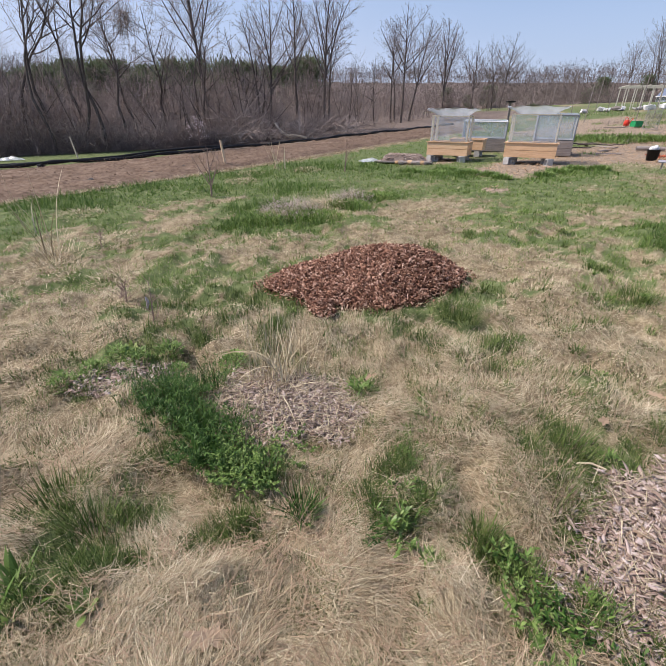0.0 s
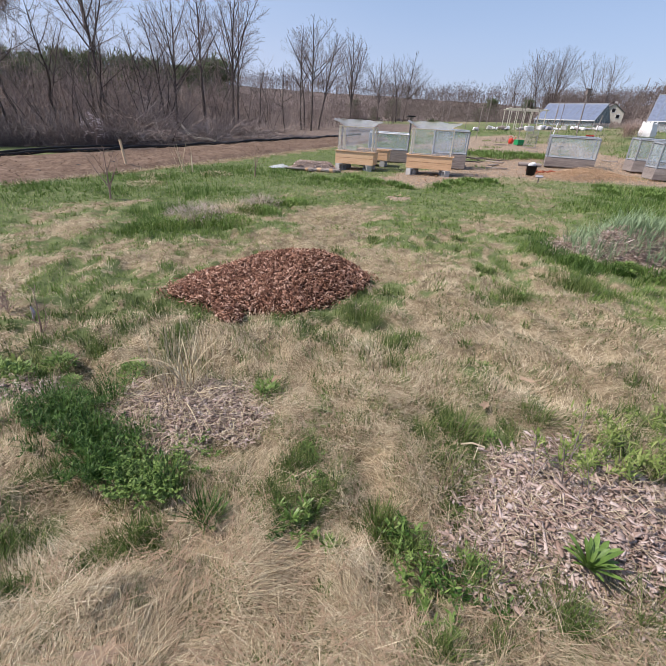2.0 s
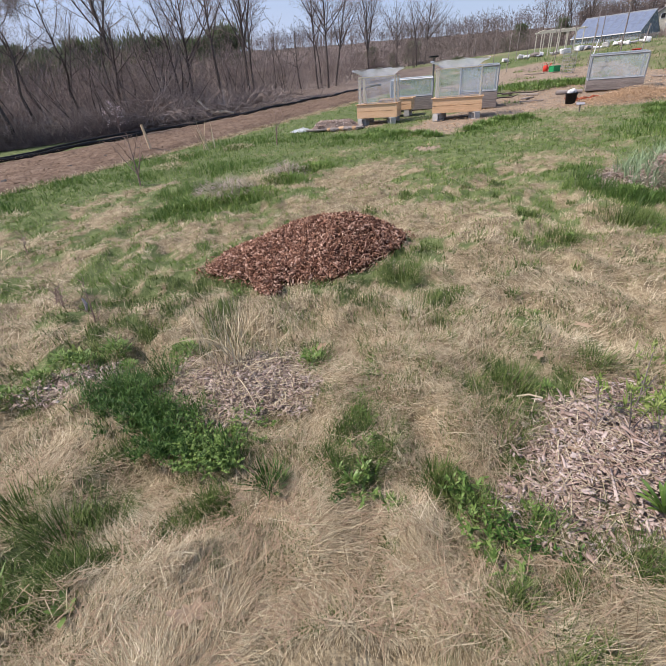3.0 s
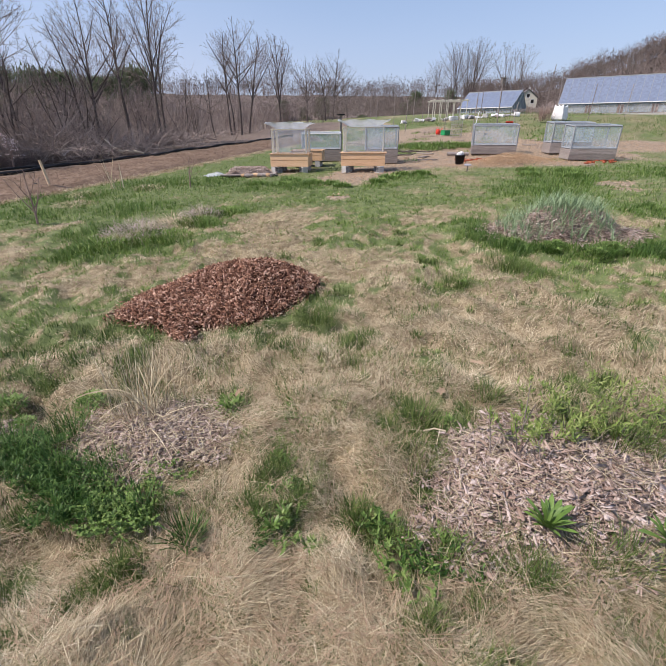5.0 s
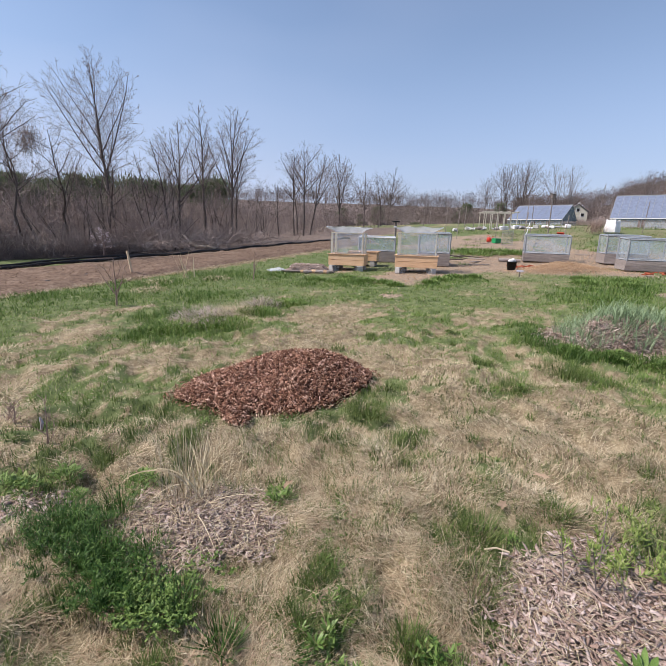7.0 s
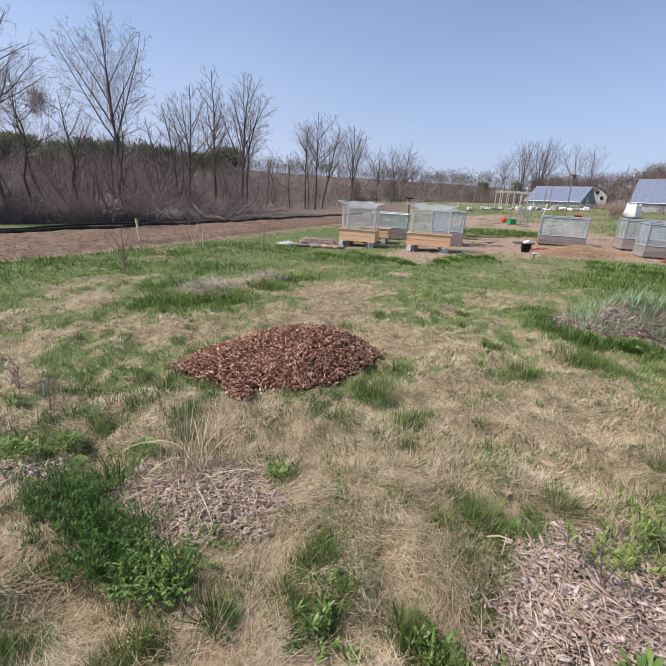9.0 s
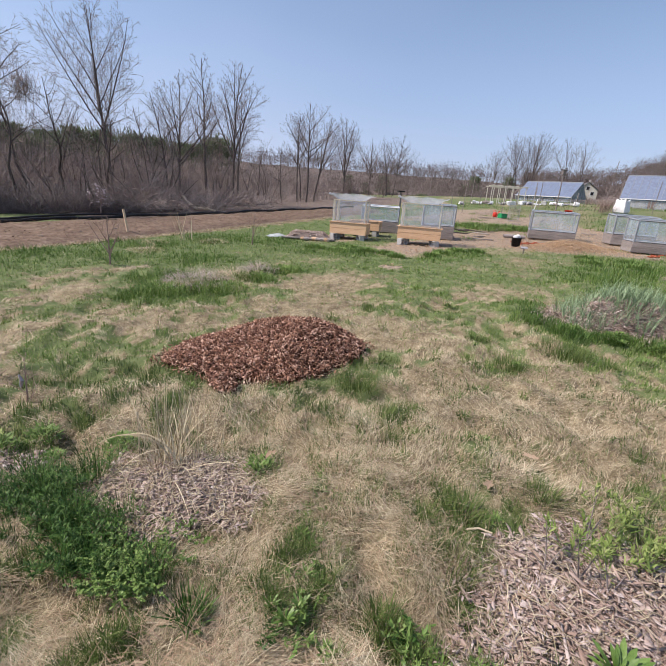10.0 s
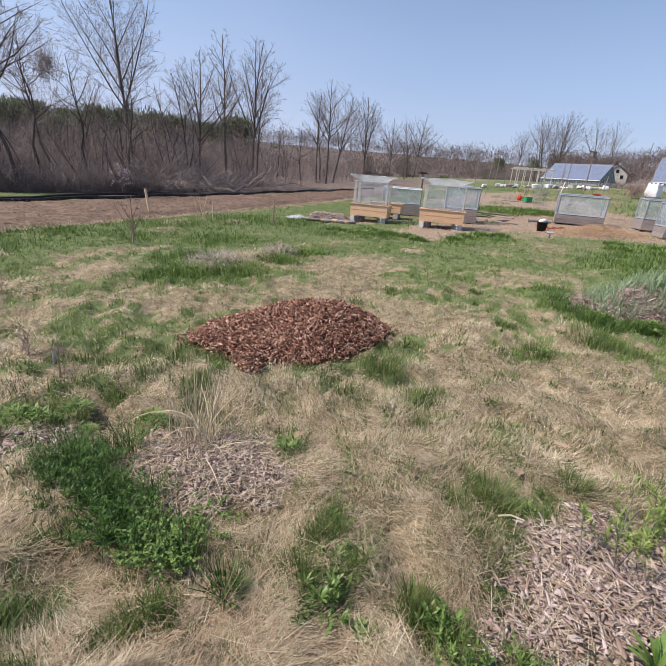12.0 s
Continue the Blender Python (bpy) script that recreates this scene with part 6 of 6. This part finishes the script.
for k, (x, y) in enumerate(((-4.97, 16.0), (-5.53, 14.1), (-6.76, 12.95), (-10.7, 17.0), (-7.57, 22.5), (-4.2, 16.9))):
    bm = bmesh.new()
    bmesh.ops.create_icosphere(bm, subdivisions=3, radius=0.13)
    for w_ in bm.verts:
        w_.co *= 1 + 0.9 * noise.noise(w_.co * 9 + Vector((k * 3, 1, 0)))
        w_.co.z = max(w_.co.z * 0.6 + 0.04, -0.04)
    me = bpy.data.meshes.new("plastic_scrap")
    bm.to_mesh(me)
    bm.free()
    tagged(put("plastic_scrap", me, M_BLACK, at=stand(x, y, 40 * k)), "crumpled black plastic scrap beside tilled soil", "plastic scrap", "black scraps beside the strip")

# ---- small things round the cold frames ----
def lathe(profile, sides=16):
    verts = [(r * math.cos(2 * math.pi * k / sides), r * math.sin(2 * math.pi * k / sides), z) for r, z in profile for k in range(sides)]
    return mesh_of("lathe", verts, [[i * sides + k, i * sides + (k + 1) % sides, (i + 1) * sides + (k + 1) % sides, (i + 1) * sides + k] for i in range(len(profile) - 1) for k in range(sides)], True)


pot = thing("bucket", stand(10.05, 14.5) @ Matrix.Scale(0.85, 4), "black plastic bucket filled with white bags", "bucket")
put("tub", lathe([(0.001, 0.01), (0.17, 0.01), (0.21, 0.36), (0.225, 0.36), (0.225, 0.385), (0.2, 0.385), (0.18, 0.3), (0.001, 0.3)]), M_BLACK, pot)
for k, (x, y, z, s) in enumerate(((-0.06, 0, 0.4, 0.11), (0.08, 0.03, 0.42, 0.1), (0.0, -0.06, 0.46, 0.08))):
    bm = bmesh.new()
    bmesh.ops.create_icosphere(bm, subdivisions=2, radius=s)
    for w_ in bm.verts:
        w_.co *= 1 + 0.25 * noise.noise(w_.co * 14 + Vector((k, 0, 0)))
        w_.co += Vector((x, y, z))
    part("white_bag", bm, M_WHITE, pot, "crumpled white bag")


def heap_of(name, spots, size, material, label, category):
    ob = thing(name, stand(*spots[0]), label, category)
    for k, (x, y) in enumerate(spots):
        part("piece", box((size * random.uniform(0.8, 1.5), size * 0.6, size * 0.35), (x - spots[0][0], y - spots[0][1], ground_z(x, y) - ground_z(*spots[0]) + size * 0.17 + 0.08 * random.random()), 0.008, (random.gauss(0, 12), random.gauss(0, 12), random.uniform(0, 360))), material, ob)
    return ob


heap_of("broken_pots", [(11.0 + random.uniform(-0.5, 0.6), 15.25 + random.uniform(-0.3, 0.3)) for k in range(20)], 0.1, M_ORANGE, "scattered broken terracotta pieces beside a cold frame", "terracotta")
heap_of("broken_pots", [(14.0 + random.uniform(-0.8, 0.8), 11.95 + random.uniform(-0.25, 0.25)) for k in range(26)], 0.1, M_ORANGE, "scattered orange terracotta pieces before a cold frame", "terracotta")
log = thing("log", stand(11.9, 17.4, -20) @ Matrix.Scale(0.62, 4), "weathered grey log lying on wood chips", "log")
put("log_body", tube([(x, 0.02 * math.sin(5 * x), 0.13) for x in np.linspace(-0.75, 0.75, 9)], [0.13, 0.14, 0.135, 0.13, 0.14, 0.135, 0.13, 0.13, 0.12], 10), M_OLDWOOD, log)
tan = thing("wood_chip_heap", pose(0, 0, 0), "low heap of tan wood chips before a cold frame", "wood chip heap")
x, y = 11.9 + RNG.normal(0, 0.95, 9000), 14.0 + RNG.normal(0, 0.5, 9000)
zz = 0.36 * np.exp(-((x - 11.9) / 1.3) ** 2 - ((y - 14.0) / 0.7) ** 2)
tagged(put("chip_layer", mesh_of("chip_layer", *chips(np.stack([x, y, height(x, y) + zz * RNG.uniform(0.3, 1, 9000)], 1), RNG.uniform(0.016, 0.036, 9000), 0.4)), M_TANCHIP, tan), kind="stuff")
can = thing("watering_can", stand(16.9, 27.4) @ Matrix.Scale(0.8, 4), "red plastic watering can on bare ground", "watering can")
put("can_body", lathe([(0.001, 0.0), (0.17, 0.0), (0.19, 0.2), (0.15, 0.36), (0.12, 0.4), (0.001, 0.4)]), M_RED, can)
put("spout", mesh_of("spout", *rods([(0.15, 0, 0.12)], [(0.4, 0, 0.5)], [0.035], [0.03], 8)), M_RED, can)
put("handle", tube([(-0.12, 0, 0.38), (-0.2, 0, 0.5), (-0.05, 0, 0.56), (0.1, 0, 0.42)], 0.02, 6), M_RED, can)
crate = thing("crate", stand(16.85, 26.4, 15) @ Matrix.Scale(0.8, 4), "green plastic crate on bare ground", "crate")
for s in (-1, 1):
    part("long_side", box((0.62, 0.03, 0.34), (0, s * 0.2, 0.19), 0.008), M_GREENP, crate)
    part("short_side", box((0.03, 0.37, 0.34), (s * 0.295, 0, 0.19), 0.008), M_GREENP, crate)
part("lid", box((0.66, 0.46, 0.03), (0, 0, 0.376), 0.008), M_GREENP, crate)
red2 = thing("bucket", stand(22.3, 27.1), "red plastic tub on grass", "bucket")
put("tub", lathe([(0.001, 0.0), (0.2, 0.0), (0.26, 0.22), (0.28, 0.22), (0.24, 0.24), (0.2, 0.1), (0.001, 0.1)]), M_RED, red2)

# big white bag of soil on the bank
bag = thing("bulk_bag", stand(25.45, 26.0, 20) @ Matrix.Scale(0.78, 4), "white woven bulk bag with peaked corners on grass", "bulk bag")
bm = bmesh.new()
rows_ = [(0.42, 0.0), (0.52, 0.12), (0.54, 0.35), (0.5, 0.6), (0.46, 0.85), (0.44, 1.0), (0.4, 1.08), (0.3, 1.02)]
rings = []
for j, (r, z) in enumerate(rows_):
    ring = []
    for k in range(24):
        t = 2 * math.pi * k / 24
        sq = 1 / max(abs(math.cos(t)), abs(math.sin(t))) ** 0.7
        corner = abs(math.sin(2 * t)) ** 6
        rr_ = r * sq * (1 + 0.07 * noise.noise(Vector((math.cos(t) * 2, math.sin(t) * 2, z * 4))))
        ring.append(bm.verts.new((rr_ * math.cos(t), rr_ * math.sin(t), z + (0.17 * corner if j in (5, 6) else 0) + 0.05 * noise.noise(Vector((t * 2, j, 1))))))
    rings.append(ring)
for j in range(len(rings) - 1):
    for k in range(24):
        bm.faces.new((rings[j][k], rings[j][(k + 1) % 24], rings[j + 1][(k + 1) % 24], rings[j + 1][k]))
bm.faces.new(rings[-1])
part("bag_body", bm, M_WHITE, bag)


# ---- greenhouses ----
def greenhouse(m, length, deep, eave, ridge, bays, label, posts):
    """A glazed shed: low wall, a steep glazed slope to the front, ridge and back slope."""
    ob = thing("greenhouse", m, label, "greenhouse")
    part("foundation", box((length, deep, 1.6), (length / 2, deep / 2, -0.6), 0.02), M_CONCRETE, ob)
    for k in range(bays):
        w = length / bays
        bm = bmesh.new()
        a = [bm.verts.new(p) for p in ((k * w + 0.03, -0.25, eave), ((k + 1) * w - 0.03, -0.25, eave), ((k + 1) * w - 0.03, deep * 0.55, ridge), (k * w + 0.03, deep * 0.55, ridge))]
        bm.faces.new(a)
        part("roof_pane", bm, M_GLAZE, ob)
        bm = bmesh.new()
        a = [bm.verts.new(p) for p in ((k * w + 0.03, deep * 0.55, ridge), ((k + 1) * w - 0.03, deep * 0.55, ridge), ((k + 1) * w - 0.03, deep + 0.1, eave), (k * w + 0.03, deep + 0.1, eave))]
        bm.faces.new(a)
        part("back_pane", bm, M_GLAZE, ob)
        if k % posts == 0:
            part("wall_panel", box((w * posts * 0.82, 0.05, eave - 0.35), (k * w + w * posts / 2, 0.0, 0.2 + (eave - 0.2) / 2), 0.01), M_POLY, ob)
    for k in range(bays + 1):
        x = k * length / bays
        v, f = rods([(x, -0.25, eave), (x, deep * 0.55, ridge)], [(x, deep * 0.55, ridge), (x, deep + 0.1, eave)], [0.028, 0.028], [0.028, 0.028], 4)
        put("rafter", mesh_of("rafter", v, f), M_GREYRAIL, ob)
        if k % posts == 0:
            part("post", box((0.09, 0.09, eave - 0.15), (x, 0, 0.15 + (eave - 0.15) / 2)), M_METAL, ob)
    for y, z in ((-0.25, eave), (deep * 0.55, ridge)):
        part("rail", box((length + 0.1, 0.09, 0.1), (length / 2, y, z + 0.03)), M_METAL if z != eave else M_WHITE, ob)
    for x in (0.05, length - 0.05):
        bm = bmesh.new()
        bm.faces.new([bm.verts.new(p) for p in ((x, -0.1, 0.2), (x, deep, 0.2), (x, deep, eave), (x, deep * 0.55, ridge - 0.03), (x, -0.1, eave))])
        part("gable_pane", bm, M_POLY, ob)
    return ob


greenhouse(pose(41.77, 63.0, 3.1, 0, 0, -60), 8.2, 5.6, 1.0, 3.25, 8, "small greenhouse with a steep glazed front roof", 2)
greenhouse(pose(54.97, 57.0, 3.1, 0, 0, -52), 26.0, 5.8, 1.5, 5.0, 26, "long greenhouse with a steep glazed front roof", 4)

# pergola, pale benches and the house beyond
perg = thing("pergola", pose(22.6, 37.9, ground_z(22.6, 37.9) - 0.05, 0, 0, -20), "white timber pergola with flat open top", "pergola")
for k in range(6):
    for y in (0, 2.2):
        part("post", box((0.06, 0.06, 1.65), (k * 0.6, y, 0.82)), M_SIDING, perg)
for y in (0, 2.2):
    part("beam", box((3.3, 0.08, 0.1), (1.5, y, 1.69)), M_SIDING, perg)
for k in range(5):
    part("rafter", box((0.05, 2.4, 0.06), (0.1 + k * 0.72, 1.1, 1.76)), M_SIDING, perg)
rh = random.Random(77)
for k in range(22):
    t = k / 21
    x, y = 20.4 + 7.6 * t + rh.gauss(0, 0.25), 39.6 - 6.6 * t + rh.gauss(0, 0.4)
    w, hgt = rh.uniform(0.3, 0.8), rh.uniform(0.1, 0.3)
    tb = thing("covered_heap", stand(x, y, rh.uniform(-60, 30)), "low heap under crumpled white sheeting on grass", "covered heap", "white covered heaps")
    bm = box((w, rh.uniform(0.3, 0.6), hgt), (0, 0, hgt * 0.45), 0.04)
    bmesh.ops.subdivide_edges(bm, edges=bm.edges[:], cuts=2, use_grid_fill=True)
    for v_ in bm.verts:
        v_.co += Vector((noise.noise(v_.co * 3 + Vector((k, 0, 0))), noise.noise(v_.co * 3 + Vector((0, k, 3))), 1.2 * noise.noise(v_.co * 3 + Vector((7, 0, k))))) * 0.1
    part("sheeting", bm, (M_WHITE, M_GREYTAPE, M_WHITE, M_CONCRETE, M_WHITE, M_OLDWOOD)[k % 6], tb)
house = thing("house", pose(77.6, 90.0, 4.3, 0, 0, -30) @ Matrix.Scale(0.8, 4), "pale sided house with a gable beyond the garden", "house")
bm = bmesh.new()
prof = [(-2.6, 0), (2.6, 0), (2.6, 4.1), (0, 6.1), (-2.6, 4.1)]
fr = [bm.verts.new((x, 0, z)) for x, z in prof]
bk = [bm.verts.new((x, 6, z)) for x, z in prof]
bm.faces.new(fr)
bm.faces.new(bk[::-1])
for k in range(5):
    bm.faces.new((fr[k], bk[k], bk[(k + 1) % 5], fr[(k + 1) % 5]))
part("wall", bm, M_SIDING, house)
for s in (-1, 1):
    part("roof", box((3.5, 6.6, 0.12), (s * 1.38, 3, 5.18), 0.02, (0, s * 37.6, 0)), M_ROOF, house)
for x, z in ((-1.3, 3.2), (1.3, 3.2), (0, 4.6)):
    frame_ = part("window", box((0.95, 0.06, 1.05), (x, -0.03, z), 0.01), M_WHITE, house)
    part("pane", box((0.8, 0.05, 0.9), (x, -0.06, z), 0.005), M_BLACK, frame_, "dark window pane")
part("chimney", box((0.5, 0.5, 1.2), (0.5, 2, 6.3), 0.01), M_CONCRETE, house)

# weeds and dry stems between the garden plots on the bank
for name, material, n_, label in (("plot_weeds", M_LUSH, 17000, "green weeds between garden plots on the bank"), ("dry_stems", M_STRAW, 8000, "dry stems standing among the garden plots")):
    x, y = RNG.uniform(10.5, 36, n_), RNG.uniform(17.5, 40, n_)
    keep = (lattice(x, y, 1.6, 97 if material is M_LUSH else 98) > 0.5) & ((mulched(x, y) < 0.5) | (material is M_STRAW))
    x, y = x[keep], y[keep]
    n_ = len(x)
    tagged(put(name, mesh_of(name, *ribbons(np.stack([x, y, height(x, y) - 0.02], 1), RNG.uniform(0, 6.3, n_), RNG.uniform(0.1, 0.7, n_), RNG.uniform(0, 1, n_), RNG.uniform(0.08, 0.26, n_), RNG.uniform(0.3, 1.0, n_) * (0.013 if material is M_STRAW else 0.026), 2)), material), label, "weeds", kind="stuff")

# weeds, dead stems and bits of board on the garden paths
rg = random.Random(31)
for name, material, groups, each, tall, wide, label in (("path_weeds", M_WEED, 34, 60, 0.16, 0.02, "green weeds dotted over the garden paths"), ("path_stems", M_BRUSH, 34, 34, 0.34, 0.011, "dead stems dotted over the garden paths")):
    q = groups * each
    x, y = np.repeat(RNG.uniform(8.6, 21, groups), each) + RNG.normal(0, 0.18, q), np.repeat(RNG.uniform(17, 31, groups), each) + RNG.normal(0, 0.18, q)
    tagged(put(name, mesh_of(name, *ribbons(np.stack([x, y, height(x, y) - 0.02], 1), RNG.uniform(0, 6.3, q), np.abs(RNG.normal(0.3, 0.3, q)), RNG.uniform(0, 1, q), tall * RNG.uniform(0.4, 1.2, q), wide * RNG.uniform(0.6, 1.3, q), 2)), material), label, "weeds", kind="stuff")
for k in range(16):
    x, y = rg.uniform(9.0, 20), rg.uniform(16.5, 29)
    ob = thing("old_board", stand(x, y, rg.uniform(0, 180)), "weathered grey board lying on a garden path", "board", "boards on the paths")
    part("plank", box((rg.uniform(0.5, 1.4), 0.14, 0.035), (0, 0, 0.02), 0.004), M_OLDWOOD, ob)

# fallen limbs and a brush pile at the wood's edge
for k, (x, y, r) in enumerate(((-6.22, 27.92, 0.55), (-5.82, 28.12, 0.45), (-4.9, 27.6, 1.3), (-2.3, 29.5, 1.2), (0.3, 32.5, 1.2), (-6.0, 26.7, 1.0))):
    q = 420
    base = np.stack([RNG.normal(0, r, q), RNG.normal(0, 0.5, q), RNG.uniform(0, 0.6 if r > 0.6 else 1.3, q)], 1)
    ob = put("brushwood", mesh_of("brushwood", *ribbons(base, RNG.uniform(0, 6.3, q), RNG.uniform(0.5, 1.5, q), RNG.uniform(-0.4, 1.4, q), RNG.uniform(0.7, 2.2, q), RNG.uniform(0.015, 0.04, q), 4, spin=True)), M_BRUSH, at=stand(x, y))
    tagged(ob, "pile of cut grey brushwood at the wood's edge", "brushwood", kind="stuff")
limb = put("fallen_limb", tube([(0, 0, 0.9), (0.35, 0, 0.45), (0.8, 0.1, 0.2), (1.4, 0.1, 0.25), (1.9, 0.0, 0.12)], [0.05, 0.09, 0.1, 0.08, 0.05], 7), M_POST, at=stand(-3.4, 28.6))
tagged(limb, "pale crooked fallen limb", "log")

# dead oak leaves on the straw
def oak_leaf(x, y, size, turn):
    pts = []
    for k in range(40):
        t = 2 * math.pi * k / 40
        r = size * (0.55 + 0.45 * abs(math.cos(t)) ** 1.5) * (0.78 + 0.22 * math.cos(7 * t)) * 0.5
        pts.append((r * math.cos(t) * 1.25, r * math.sin(t), 0.02 * size + 0.25 * size * (r / size) ** 2 * math.sin(3 * t)))
    bm = bmesh.new()
    c = bm.verts.new((0, 0, 0))
    ring = [bm.verts.new(p) for p in pts]
    for k in range(40):
        bm.faces.new((c, ring[k], ring[(k + 1) % 40]))
    me = bpy.data.meshes.new("oak_leaf")
    bm.to_mesh(me)
    bm.free()
    ob = put("oak_leaf", me, M_OAK, at=pose(x, y, ground_z(x, y) + 0.035, random.gauss(0, 10), random.gauss(0, 10), turn))
    return tagged(ob, "dry brown lobed oak leaf on straw", "leaf", "fallen oak leaves")


oak_leaf(-0.27, 0.94, 0.14, 20)
for x, y in ((1.58, 1.98), (-0.5, 1.1), (0.36, 2.45), (2.0, 2.2), (1.35, 1.3), (1.75, 1.15), (-1.1, 2.48)):
    oak_leaf(x, y, 0.09, random.uniform(0, 360))
twig = put("twig", tube([(0, 0, 0.05), (0.06, 0.01, 0.055), (0.12, -0.01, 0.05)], 0.005, 6), M_STRAW, at=pose(1.27, 1.66, ground_z(1.3, 1.66), 0, 0, -15))
tagged(twig, "short pale stick on grass", "stick")

# ---- more garden things on the bank ----
q = 4500
brush = ribbons(np.stack([RNG.uniform(-7, 6, q), RNG.normal(0, 1.0, q), RNG.uniform(-0.5, 1.2, q)], 1), RNG.uniform(0, 6.3, q), RNG.uniform(0, 1.0, q), RNG.uniform(-0.5, 0.8, q), RNG.uniform(0.4, 1.2, q), RNG.uniform(0.03, 0.09, q), 2, spin=True)
tagged(put("far_brush", mesh_of("far_brush", *brush), M_BRUSH, at=pose(75.5, 86.5, 4.0, 0, 0, -35)), "grey-brown brush before the far house", "brush", kind="stuff")
shrub = thing("dry_shrub", stand(24.3, 26.2), "leafless pinkish-brown shrub beside a white bag", "shrub")
q = 260
put("twigs", mesh_of("twigs", *ribbons(np.stack([RNG.normal(0, 0.25, q), RNG.normal(0, 0.2, q), RNG.uniform(0, 0.5, q)], 1), RNG.uniform(0, 6.3, q), RNG.uniform(0, 1.0, q), RNG.uniform(-0.5, 0.7, q), RNG.uniform(0.3, 0.8, q), RNG.uniform(0.01, 0.025, q), 3)), M_SAPWOOD, shrub)


def wire_cage(x, y, r, tall):
    """A rolled cylinder of wire mesh."""
    ob = thing("wire_cage", stand(x, y), "grey wire mesh cylinder round a plant", "wire cage")
    t = np.linspace(0, 2 * math.pi, 19)[:-1]
    ring = np.stack([r * np.cos(t), r * np.sin(t), 0 * t], 1)
    for p in ring:
        put("upright_wire", mesh_of("upright_wire", *rods([p], [p + np.array([0, 0, tall])], [0.006], [0.006], 3)), M_METAL, ob)
    for z in np.linspace(0.04, tall, 8):
        put("ring_wire", tube([(r * math.cos(k * 0.3308), r * math.sin(k * 0.3308), z) for k in range(20)], 0.006, 3), M_METAL, ob)


wire_cage(16.57, 24.77, 0.33, 1.0)
can_bin = thing("post_box", stand(8.82, 24.0), "grey post box with a dark flat lid", "box")
part("body", box((0.1, 0.1, 1.7), (0, 0, 0.85), 0.01), M_OLDWOOD, can_bin)
part("lid", box((0.36, 0.34, 0.07), (0, 0, 1.74), 0.01), M_BLACK, can_bin)
tag_ = thing("plant_label", stand(9.08, 12.6, -20), "small dark plant label on a stake", "plant label")
part("stake", box((0.03, 0.03, 0.2), (0, 0, 0.08), 0.002), M_OLDWOOD, tag_)
part("plate", box((0.22, 0.12, 0.02), (0, 0, 0.19), 0.003, (25, 0, 0)), M_GREYTAPE, tag_)
stake(19.75, 27.48, 1.1, 0.03, M_WHITE, "white stake standing in garden plots", (0.25, 0))
for x, y, turn in ((9.9, 18.6, 20), (11.2, 19.6, -35), (10.6, 20.4, 5)):
    tagged(put("branch", tube([(-0.8, 0, 0.05), (-0.2, 0.05, 0.09), (0.4, -0.03, 0.07), (0.9, 0.1, 0.12)], [0.035, 0.03, 0.025, 0.012], 6), M_BARK, at=stand(x, y, turn)), "dark fallen branch on bare ground", "branch", "branches on the ground")
